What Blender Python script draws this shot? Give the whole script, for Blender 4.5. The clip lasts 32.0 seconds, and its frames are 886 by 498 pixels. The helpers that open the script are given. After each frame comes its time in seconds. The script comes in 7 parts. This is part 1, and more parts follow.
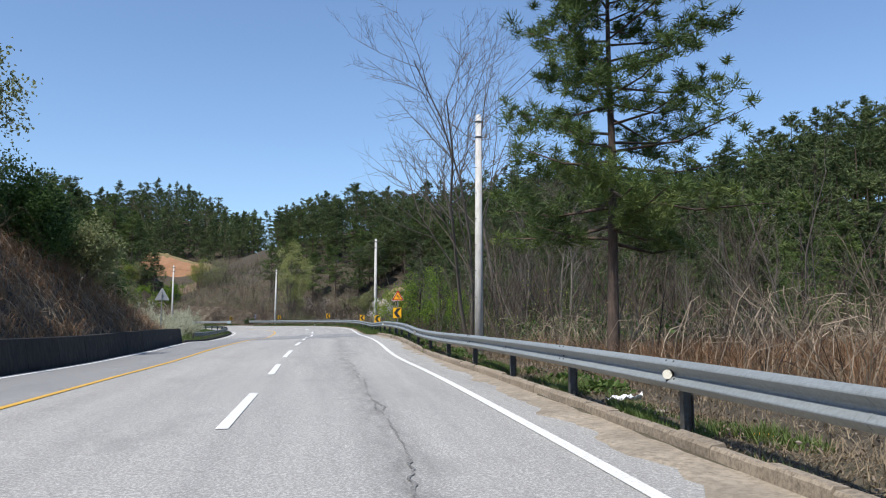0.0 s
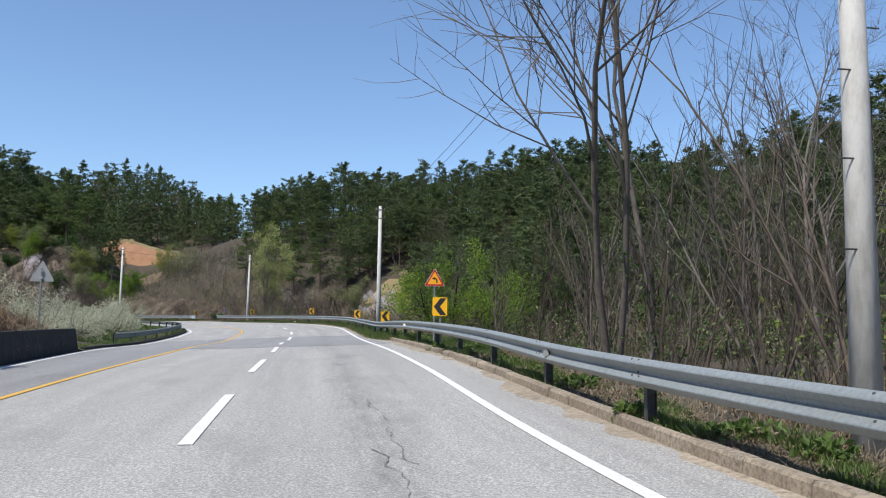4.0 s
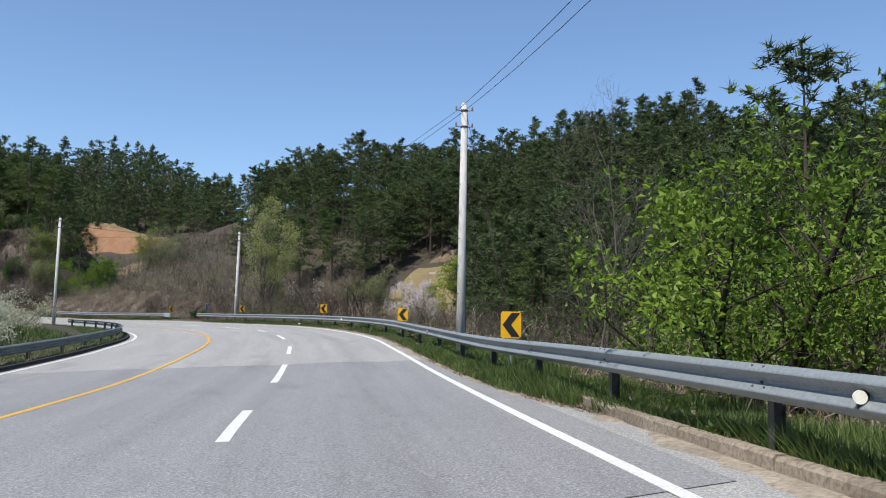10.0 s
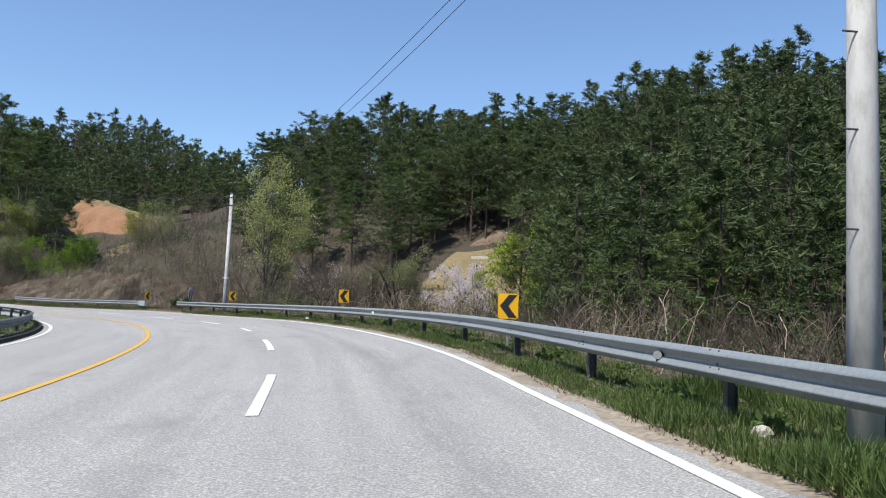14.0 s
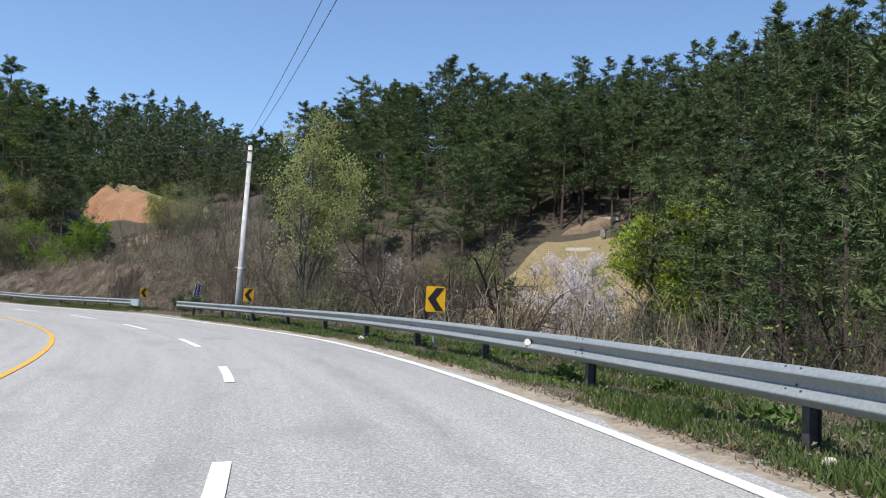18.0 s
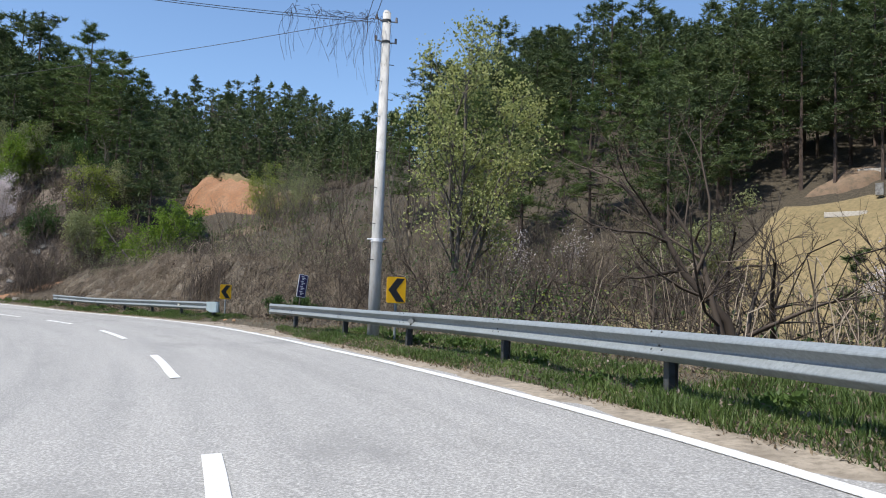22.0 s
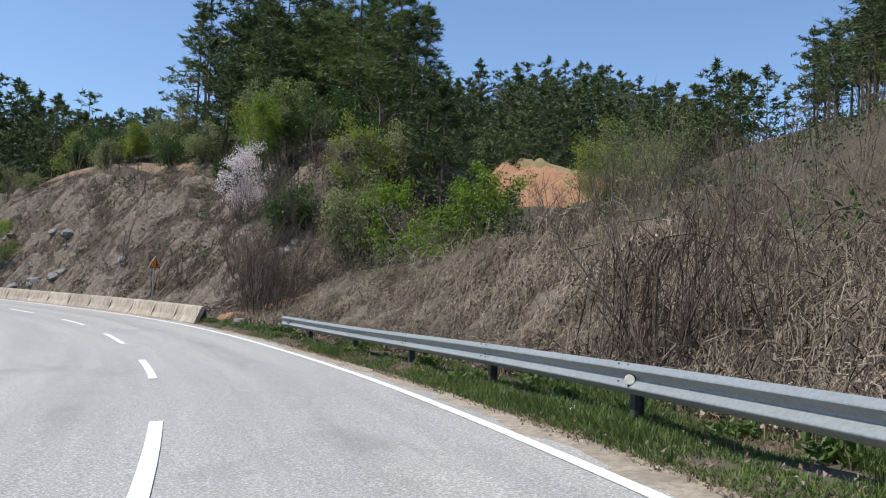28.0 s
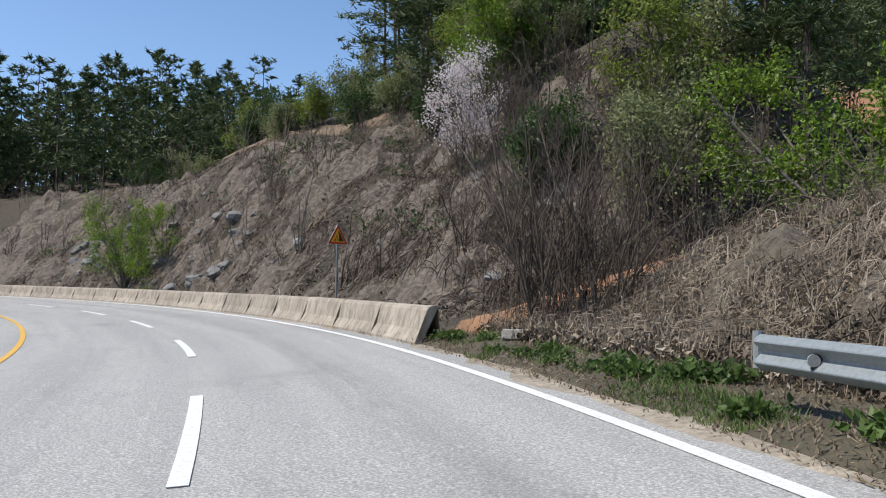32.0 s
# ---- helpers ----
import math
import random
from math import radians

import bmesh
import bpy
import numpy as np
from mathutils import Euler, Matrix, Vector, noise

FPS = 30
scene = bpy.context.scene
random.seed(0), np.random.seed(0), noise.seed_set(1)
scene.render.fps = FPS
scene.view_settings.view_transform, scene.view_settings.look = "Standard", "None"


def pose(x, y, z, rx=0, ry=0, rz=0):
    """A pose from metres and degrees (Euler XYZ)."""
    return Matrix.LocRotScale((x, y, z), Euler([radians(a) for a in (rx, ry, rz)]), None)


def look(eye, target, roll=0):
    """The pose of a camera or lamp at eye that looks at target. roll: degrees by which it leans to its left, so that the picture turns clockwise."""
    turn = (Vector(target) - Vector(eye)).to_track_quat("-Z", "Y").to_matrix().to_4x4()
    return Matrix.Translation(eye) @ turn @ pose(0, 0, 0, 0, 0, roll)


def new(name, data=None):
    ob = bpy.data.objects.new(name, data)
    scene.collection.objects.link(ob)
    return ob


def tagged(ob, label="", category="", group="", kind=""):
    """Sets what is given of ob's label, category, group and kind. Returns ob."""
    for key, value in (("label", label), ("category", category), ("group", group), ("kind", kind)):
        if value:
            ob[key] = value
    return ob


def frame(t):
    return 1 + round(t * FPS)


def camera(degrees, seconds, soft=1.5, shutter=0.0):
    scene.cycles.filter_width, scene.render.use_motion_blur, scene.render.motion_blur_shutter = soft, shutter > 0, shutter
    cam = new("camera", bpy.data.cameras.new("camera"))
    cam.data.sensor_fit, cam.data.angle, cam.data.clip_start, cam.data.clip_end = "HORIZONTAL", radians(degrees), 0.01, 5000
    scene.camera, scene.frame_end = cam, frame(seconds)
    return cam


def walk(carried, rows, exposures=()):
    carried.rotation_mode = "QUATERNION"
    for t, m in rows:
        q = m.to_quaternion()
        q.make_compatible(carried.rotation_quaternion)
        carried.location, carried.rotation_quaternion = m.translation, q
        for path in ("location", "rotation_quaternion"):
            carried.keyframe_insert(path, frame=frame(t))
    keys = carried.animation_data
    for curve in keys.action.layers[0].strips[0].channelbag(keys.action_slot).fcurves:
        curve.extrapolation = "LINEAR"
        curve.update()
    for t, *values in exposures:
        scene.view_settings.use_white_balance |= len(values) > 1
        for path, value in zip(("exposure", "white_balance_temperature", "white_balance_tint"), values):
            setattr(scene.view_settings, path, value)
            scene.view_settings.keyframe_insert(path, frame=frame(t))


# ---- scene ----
cam = camera(55.2, 32.0, soft=1.1)
METRES, EYE, TILT, LEAN, TURN = 160.0, 1.6, 0.0, 0.0, 0.0
ROWS = [
    (0.0, 0.0, 0.0, 0.0021, -0.01, 6.18, -0.07),
    (0.5, -0.0026, 0.0173, 0.0027, -0.53, 5.96, -0.18),
    (1.0, -0.0049, 0.0334, 0.0032, -0.94, 5.78, -0.38),
    (1.5, -0.0073, 0.0499, 0.0038, -1.23, 5.73, -0.55),
    (2.0, -0.0096, 0.0657, 0.0044, -1.3, 5.77, -0.63),
    (2.5, -0.0118, 0.081, 0.0049, -1.22, 5.89, -0.65),
    (3.0, -0.0143, 0.0978, 0.0053, -1.2, 6.03, -0.62),
    (3.5, -0.0167, 0.1141, 0.0055, -1.25, 6.06, -0.6),
    (4.0, -0.0191, 0.1302, 0.0057, -1.27, 5.98, -0.75),
    (4.5, -0.0216, 0.1462, 0.0062, -1.28, 5.81, -0.9),
    (6.5, -0.0288, 0.1933, 0.0083, -0.85, 5.46, -1.82),
    (7.0, -0.0309, 0.2091, 0.0088, -0.69, 5.61, -1.88),
    (7.5, -0.033, 0.2244, 0.0092, -0.56, 5.72, -1.78),
    (8.0, -0.0352, 0.2407, 0.0097, -0.49, 5.75, -1.56),
    (8.5, -0.0373, 0.2565, 0.0101, -0.51, 5.77, -1.37),
    (9.0, -0.0395, 0.2721, 0.0105, -0.62, 5.76, -1.22),
    (9.5, -0.0416, 0.2877, 0.0109, -0.7, 5.77, -1.09),
    (10.0, -0.0438, 0.3031, 0.0113, -0.78, 5.75, -1.08),
    (10.5, -0.0458, 0.3188, 0.0118, -0.75, 5.79, -1.29),
    (11.0, -0.048, 0.3353, 0.0123, -0.6, 5.77, -1.59),
    (11.5, -0.05, 0.3492, 0.0125, -0.22, 5.77, -1.79),
    (12.0, -0.0519, 0.3633, 0.0127, 0.17, 5.71, -1.9),
    (12.5, -0.0541, 0.3792, 0.0128, 0.36, 5.57, -1.92),
    (13.0, -0.0561, 0.3955, 0.0129, 0.38, 5.44, -1.87),
    (13.5, -0.0585, 0.4122, 0.0131, 0.29, 5.34, -1.91),
    (14.0, -0.061, 0.4282, 0.0133, 0.21, 5.35, -2.08),
    (14.5, -0.0635, 0.4451, 0.0137, 0.23, 5.5, -2.29),
    (16.5, -0.0726, 0.5022, 0.0158, 1.22, 5.61, -2.46),
    (17.0, -0.0758, 0.5179, 0.0162, 1.76, 5.53, -2.73),
    (17.5, -0.0788, 0.5321, 0.0166, 2.49, 5.45, -2.92),
    (18.0, -0.0822, 0.5476, 0.0175, 3.25, 5.23, -3.01),
    (18.5, -0.0858, 0.5613, 0.0177, 4.13, 5.17, -3.04),
    (19.0, -0.0894, 0.5748, 0.018, 5.07, 5.12, -3.04),
    (19.5, -0.0942, 0.5918, 0.0183, 6.06, 5.05, -2.95),
    (20.0, -0.0989, 0.6062, 0.0186, 7.03, 4.94, -2.81),
    (20.5, -0.1038, 0.6202, 0.0188, 8.01, 4.84, -2.62),
    (21.0, -0.1092, 0.635, 0.0193, 8.95, 4.75, -2.43),
    (21.5, -0.1149, 0.6496, 0.0197, 9.85, 4.68, -2.19),
    (22.0, -0.1214, 0.6648, 0.0199, 10.72, 4.57, -1.86),
    (22.5, -0.1278, 0.6792, 0.0203, 11.48, 4.37, -1.59),
    (23.0, -0.1344, 0.6934, 0.0206, 12.28, 4.22, -1.6),
    (23.5, -0.1413, 0.7071, 0.0209, 13.1, 4.07, -1.57),
    (24.0, -0.1489, 0.7215, 0.0212, 13.97, 3.96, -1.63),
    (24.5, -0.157, 0.7362, 0.0214, 15.06, 3.91, -1.65),
    (26.5, -0.1909, 0.7879, 0.0232, 21.5, 3.99, -2.14),
    (27.0, -0.1999, 0.7999, 0.0235, 23.78, 4.31, -2.35),
    (27.5, -0.2102, 0.8133, 0.0238, 26.43, 4.64, -2.63),
    (28.0, -0.2201, 0.8252, 0.024, 28.69, 4.91, -2.8),
    (28.5, -0.2304, 0.8375, 0.0242, 30.56, 5.09, -2.87),
    (29.0, -0.2412, 0.8495, 0.0243, 32.21, 5.18, -2.79),
    (29.5, -0.2523, 0.8611, 0.0244, 33.9, 5.2, -2.64),
    (30.0, -0.2647, 0.8733, 0.0246, 35.67, 5.14, -2.29),
    (30.5, -0.2769, 0.8846, 0.0247, 37.15, 5.02, -1.82),
    (31.0, -0.2895, 0.8956, 0.0249, 38.52, 4.81, -1.25),
    (31.5, -0.3026, 0.9064, 0.025, 39.97, 4.42, -0.79),
    (32.0, -0.316, 0.9168, 0.0251, 41.53, 3.81, -0.39),
]
walk(cam, [(t, pose(0, 0, EYE, TILT, LEAN, TURN) @ pose(METRES * x, METRES * y, METRES * z, 90 + pitch, roll, yaw)) for t, x, y, z, yaw, pitch, roll in ROWS],
     exposures=((0.0, 0.24), (4.5, 0.22), (9.0, 0.16), (12.5, 0.28), (19.0, 0.34), (24.0, 0.34), (28.0, 0.28), (32.0, 0.18)))

# ---- world, sun, exposure ----
SUN = Vector((-0.345, -0.425, 0.84)).normalized()
sun_data = bpy.data.lights.new("sun", "SUN")
sun_data.energy, sun_data.angle, sun_data.color = 4.6, radians(0.53), (1.0, 0.955, 0.89)
sun_ob = new("sun", sun_data)
sun_ob.matrix_world = look((0, 0, 120), Vector((0, 0, 120)) - SUN)
world = bpy.data.worlds.new("clear_spring_sky")
scene.world = world
world.use_nodes = True
wn = world.node_tree
sky = wn.nodes.new("ShaderNodeTexSky")
sky.sky_type, sky.sun_disc = "NISHITA", False
sky.sun_elevation, sky.sun_rotation = math.asin(SUN.z), math.atan2(SUN.x, SUN.y)
sky.altitude, sky.air_density, sky.dust_density, sky.ozone_density = 200, 1.0, 0.45, 5.0
wn.links.new(sky.outputs[0], wn.nodes["Background"].inputs[0])
wn.nodes["Background"].inputs[1].default_value = 0.15

# ---- materials ----
def node_mat(name):
    m = bpy.data.materials.new(name)
    m.use_nodes = True
    nt = m.node_tree
    return m, nt, nt.nodes["Principled BSDF"]


def noise_node(nt, vec, scale, detail=4.0, rough=0.6):
    n = nt.nodes.new("ShaderNodeTexNoise")
    n.inputs["Scale"].default_value, n.inputs["Detail"].default_value, n.inputs["Roughness"].default_value = scale, detail, rough
    nt.links.new(vec, n.inputs["Vector"])
    return n.outputs["Fac"]


def ramp(nt, fac, stops):
    r = nt.nodes.new("ShaderNodeValToRGB")
    e = r.color_ramp.elements
    while len(e) < len(stops):
        e.new(0.5)
    for el, (p, c) in zip(e, stops):
        el.position, el.color = p, (*c, 1)
    nt.links.new(fac, r.inputs[0])
    return r.outputs[0]


def mix(nt, fac, a, b, kind="MIX"):
    n = nt.nodes.new("ShaderNodeMix")
    n.data_type, n.blend_type = "RGBA", kind
    for s, v in ((0, fac), (6, a), (7, b)):
        if isinstance(v, bpy.types.NodeSocket):
            nt.links.new(v, n.inputs[s])
        else:
            n.inputs[s].default_value = v if s == 0 else (*v, 1)
    return n.outputs[2]


def math_node(nt, op, a, b=0.0):
    n = nt.nodes.new("ShaderNodeMath")
    n.operation = op
    for i, v in enumerate((a, b)):
        if isinstance(v, bpy.types.NodeSocket):
            nt.links.new(v, n.inputs[i])
        else:
            n.inputs[i].default_value = v
    return n.outputs[0]


def position(nt, stretch=(1, 1, 1), kind="Position"):
    if kind == "Position":
        src = nt.nodes.new("ShaderNodeNewGeometry").outputs["Position"]
    else:
        src = nt.nodes.new("ShaderNodeTexCoord").outputs[kind]
    mp = nt.nodes.new("ShaderNodeMapping")
    mp.inputs["Scale"].default_value = stretch
    nt.links.new(src, mp.inputs[0])
    return mp.outputs[0]


def bump(nt, p, height, strength, dist):
    b = nt.nodes.new("ShaderNodeBump")
    b.inputs["Strength"].default_value, b.inputs["Distance"].default_value = strength, dist
    nt.links.new(height, b.inputs["Height"])
    nt.links.new(b.outputs[0], p.inputs["Normal"])


def surface(name, c1, c2, c3, big=0.6, fine=12.0, rough=0.8, relief=0.3, metal=0.0, vary=0.0, stretch=(1, 1, 1), kind="Position", depth=0.01):
    """Two noises, coarse and fine, over three tones; vary: lightness from piece to piece."""
    m, nt, p = node_mat(name)
    v = position(nt, stretch, kind)
    a = noise_node(nt, v, big)
    f = noise_node(nt, v, fine, 6.0, 0.7)
    col = ramp(nt, a, [(0.3, c1), (0.7, c2)])
    col = mix(nt, ramp(nt, f, [(0.42, (0, 0, 0)), (0.68, (1, 1, 1))]), col, c3)
    if vary:
        oi = nt.nodes.new("ShaderNodeObjectInfo")
        h = nt.nodes.new("ShaderNodeHueSaturation")
        nt.links.new(col, h.inputs["Color"])
        nt.links.new(math_node(nt, "ADD", math_node(nt, "MULTIPLY", oi.outputs["Random"], vary), 1.0 - vary / 2), h.inputs["Value"])
        col = h.outputs[0]
    nt.links.new(col, p.inputs["Base Color"])
    p.inputs["Roughness"].default_value, p.inputs["Metallic"].default_value = rough, metal
    if relief:
        bump(nt, p, f, relief, depth)
    return m


def foliage(name, tones, tree=0.18, rough=0.6, glow=0.35):
    """Leaf or needle: tone from plant to plant by a wide noise, from leaf to leaf by island; part of the light passes through."""
    m, nt, p = node_mat(name)
    v = position(nt)
    a = noise_node(nt, v, tree, 2.0, 0.5)
    g = nt.nodes.new("ShaderNodeNewGeometry")
    k = math_node(nt, "ADD", math_node(nt, "MULTIPLY", a, 0.75), math_node(nt, "MULTIPLY", g.outputs["Random Per Island"], 0.3))
    n = len(tones)
    col = ramp(nt, k, [(0.25 + 0.55 * i / (n - 1), c) for i, c in enumerate(tones)])
    nt.links.new(col, p.inputs["Base Color"])
    p.inputs["Roughness"].default_value = rough
    p.inputs["Specular IOR Level"].default_value = 0.25
    t = nt.nodes.new("ShaderNodeBsdfTranslucent")
    nt.links.new(col, t.inputs[0])
    mx = nt.nodes.new("ShaderNodeMixShader")
    mx.inputs[0].default_value = glow
    nt.links.new(p.outputs[0], mx.inputs[1])
    nt.links.new(t.outputs[0], mx.inputs[2])
    nt.links.new(mx.outputs[0], nt.nodes["Material Output"].inputs[0])
    return m


def asphalt(name, light, dark, stone):
    m, nt, p = node_mat(name)
    uv = position(nt, (0.05, 1.1, 1), "UV")
    uv2 = position(nt, (1, 1, 1), "UV")
    v = position(nt)
    col = ramp(nt, noise_node(nt, uv, 1.0, 5.0, 0.65), [(0.33, dark), (0.62, light)])
    col = mix(nt, math_node(nt, "MULTIPLY", noise_node(nt, uv2, 0.12, 3.0), 0.5), col, light)
    grain = noise_node(nt, v, 38.0, 4.0, 0.75)
    col = mix(nt, 0.8, col, ramp(nt, grain, [(0.36, (0.25, 0.25, 0.25)), (0.52, (0.5, 0.5, 0.5)), (0.66, (0.95, 0.95, 0.95))]), "OVERLAY")
    vo = nt.nodes.new("ShaderNodeTexVoronoi")
    vo.inputs["Scale"].default_value = 75.0
    nt.links.new(v, vo.inputs["Vector"])
    col = mix(nt, ramp(nt, vo.outputs["Distance"], [(0.0, (0.5, 0.5, 0.5)), (0.28, (0, 0, 0))]), col, stone)
    blot = ramp(nt, noise_node(nt, position(nt, (0.5, 1.1, 1), "UV"), 0.55, 5.0, 0.6), [(0.56, (0, 0, 0)), (0.74, (0.55, 0.55, 0.55))])
    col = mix(nt, blot, col, tuple(0.72 * q for q in dark))
    # oil-darkened band along the middle of the near lane, fading out along the road
    sep = nt.nodes.new("ShaderNodeSeparateXYZ")
    nt.links.new(uv2, sep.inputs[0])
    off = math_node(nt, "ABSOLUTE", math_node(nt, "SUBTRACT", sep.outputs[1], 2.0))
    band = ramp(nt, off, [(0.0, (1, 1, 1)), (0.1, (0.75, 0.75, 0.75)), (0.42, (0, 0, 0))])
    band = mix(nt, 1.0, band, ramp(nt, noise_node(nt, position(nt, (0.9, 5.0, 1), "UV"), 1.0, 6.0, 0.75), [(0.36, (0, 0, 0)), (0.66, (1, 1, 1))]), "MULTIPLY")
    band = mix(nt, 1.0, band, ramp(nt, math_node(nt, "MULTIPLY", sep.outputs[0], 0.01), [(0.28, (0.62, 0.62, 0.62)), (0.5, (0.3, 0.3, 0.3))]), "MULTIPLY")
    col = mix(nt, band, col, (0.07, 0.068, 0.064))
    nt.links.new(col, p.inputs["Base Color"])
    p.inputs["Roughness"].default_value = 0.85
    bump(nt, p, grain, 0.45, 0.005)
    return m


M_ASPHALT = asphalt("worn_asphalt", (0.335, 0.326, 0.304), (0.25, 0.245, 0.232), (0.41, 0.40, 0.376))
M_ASPHALT_DARK = asphalt("newer_asphalt", (0.245, 0.243, 0.238), (0.185, 0.184, 0.18), (0.34, 0.335, 0.325))
M_ASPHALT_LANE = asphalt("greyer_asphalt", (0.235, 0.235, 0.232), (0.18, 0.18, 0.178), (0.34, 0.335, 0.325))
M_TAR = surface("crack_tar", (0.09, 0.088, 0.083), (0.16, 0.157, 0.149), (0.30, 0.293, 0.277), 5, 26, 0.9)
M_WORN = surface("worn_ripple", (0.26, 0.253, 0.24), (0.30, 0.292, 0.277), (0.35, 0.342, 0.32), 3, 22, 0.9)
M_WHITE = surface("white_road_paint", (0.78, 0.78, 0.76), (0.70, 0.70, 0.67), (0.48, 0.47, 0.45), 1.2, 26, 0.6, 0.2)
M_YELLOW = surface("yellow_road_paint", (0.72, 0.41, 0.03), (0.66, 0.36, 0.03), (0.42, 0.27, 0.08), 1.2, 26, 0.6, 0.2)
M_SAND = surface("sandy_gutter", (0.22, 0.185, 0.14), (0.40, 0.34, 0.26), (0.17, 0.14, 0.10), 1.6, 11, 0.95, 0.5)
M_CURB = surface("weathered_kerb_concrete", (0.24, 0.195, 0.14), (0.34, 0.285, 0.215), (0.12, 0.095, 0.068), 1.2, 18, 0.9, 0.5, vary=0.3)
M_BARRIER = surface("stained_barrier_concrete", (0.29, 0.245, 0.19), (0.40, 0.345, 0.275), (0.16, 0.13, 0.1), 0.6, 3.0, 0.9, 0.3, vary=0.25, stretch=(1.4, 1.4, 0.5))
# Dark concrete made near-black: the road face's shade is in the colour.
M_BLACKWALL = surface("shade_black_concrete", (0.008, 0.008, 0.008), (0.013, 0.0125, 0.012), (0.035, 0.033, 0.03), 0.7, 6, 1.0, 0.4, vary=0.35, stretch=(1, 1, 0.4))
M_POLE = surface("pole_concrete", (0.52, 0.51, 0.48), (0.60, 0.59, 0.56), (0.40, 0.385, 0.35), 0.8, 9, 0.85, 0.2, stretch=(1, 1, 0.3))
M_ZINC = surface("galvanised_steel", (0.22, 0.245, 0.25), (0.27, 0.297, 0.302), (0.18, 0.198, 0.2), 0.7, 20, 0.5, 0.05, metal=0.1)
M_POST_TUBE = surface("grey_sign_post", (0.20, 0.225, 0.228), (0.245, 0.272, 0.275), (0.16, 0.178, 0.18), 0.7, 20, 0.5, 0.05, metal=0.1)
M_ZINC_OLD = surface("weathered_steel_post", (0.06, 0.066, 0.066), (0.095, 0.1, 0.1), (0.05, 0.044, 0.038), 1.5, 16, 0.6, 0.1, metal=0.3)
M_GREEN_RAIL = surface("dull_green_steel", (0.16, 0.19, 0.18), (0.23, 0.26, 0.25), (0.1, 0.12, 0.11), 0.7, 20, 0.55, 0.05, metal=0.3)
M_SIGN_Y = surface("yellow_sign_film", (0.88, 0.47, 0.010), (0.92, 0.50, 0.012), (0.84, 0.44, 0.015), 1.5, 20, 0.4, 0.0)
M_SIGN_O = surface("amber_sign_film", (0.82, 0.36, 0.012), (0.85, 0.39, 0.015), (0.76, 0.33, 0.02), 1.5, 20, 0.4, 0.0)
M_SIGN_R = surface("red_sign_film", (0.42, 0.022, 0.02), (0.47, 0.028, 0.025), (0.35, 0.02, 0.02), 1.5, 20, 0.4, 0.0)
M_SIGN_K = surface("black_sign_film", (0.014, 0.014, 0.014), (0.02, 0.02, 0.02), (0.03, 0.03, 0.03), 1.5, 20, 0.45, 0.0)
M_SIGN_BACK = surface("aluminium_sign_back", (0.45, 0.46, 0.47), (0.52, 0.53, 0.54), (0.38, 0.39, 0.4), 1.5, 20, 0.45, 0.0, metal=0.6)
M_SIGN_N = surface("navy_sign_film", (0.03, 0.022, 0.09), (0.04, 0.03, 0.11), (0.05, 0.045, 0.1), 1.5, 20, 0.5, 0.0)
M_SIGN_W = surface("white_sign_film", (0.75, 0.75, 0.76), (0.8, 0.8, 0.8), (0.66, 0.66, 0.67), 1.5, 20, 0.5, 0.0)
M_REFLECT = surface("pale_reflector", (0.80, 0.78, 0.66), (0.84, 0.82, 0.72), (0.72, 0.7, 0.58), 3, 40, 0.35, 0.0)
M_REFLECT_GREY = surface("grey_reflector", (0.26, 0.27, 0.26), (0.33, 0.34, 0.33), (0.2, 0.2, 0.19), 3, 40, 0.4, 0.0)
M_RUBBER = surface("black_rubber", (0.02, 0.02, 0.02), (0.03, 0.03, 0.03), (0.045, 0.045, 0.045), 3, 40, 0.7, 0.1)
M_WIRE = surface("cable_sheath", (0.03, 0.03, 0.032), (0.045, 0.045, 0.045), (0.06, 0.06, 0.06), 3, 40, 0.6, 0.0)
M_CERAMIC = surface("brown_ceramic", (0.1, 0.07, 0.055), (0.15, 0.11, 0.09), (0.3, 0.28, 0.25), 3, 20, 0.35, 0.0)
M_SOIL = surface("litter_soil", (0.030, 0.024, 0.015), (0.050, 0.039, 0.025), (0.084, 0.069, 0.045), 0.35, 5.0, 0.95, 0.9, depth=0.06)
M_VERGE = surface("verge_earth", (0.065, 0.052, 0.033), (0.115, 0.092, 0.06), (0.05, 0.05, 0.026), 0.9, 9.0, 0.95, 0.9, depth=0.03)
M_CLAY = surface("orange_clay", (0.28, 0.13, 0.06), (0.34, 0.19, 0.105), (0.20, 0.12, 0.07), 0.5, 3.2, 0.95, 0.9, depth=0.12)
M_LAWN = surface("dry_lawn", (0.19, 0.145, 0.07), (0.27, 0.205, 0.105), (0.125, 0.105, 0.05), 0.35, 4.0, 0.95, 0.5, depth=0.04)
M_CUT = surface("cut_slope_debris", (0.05, 0.038, 0.028), (0.13, 0.101, 0.077), (0.23, 0.188, 0.147), 0.3, 4.0, 0.95, 1.0, depth=0.15)
M_DULL_CLAY = surface("dull_clay_earth", (0.165, 0.108, 0.068), (0.215, 0.15, 0.1), (0.115, 0.09, 0.06), 0.3, 3.0, 0.95, 0.7, depth=0.06)
M_MOUND = surface("matted_dry_creeper", (0.11, 0.088, 0.062), (0.19, 0.158, 0.115), (0.05, 0.04, 0.028), 0.7, 8.0, 0.95, 1.0, depth=0.08)
M_ROCK = surface("grey_rock", (0.17, 0.165, 0.155), (0.25, 0.245, 0.23), (0.11, 0.105, 0.095), 0.8, 5.0, 0.9, 0.8, depth=0.05, vary=0.5)
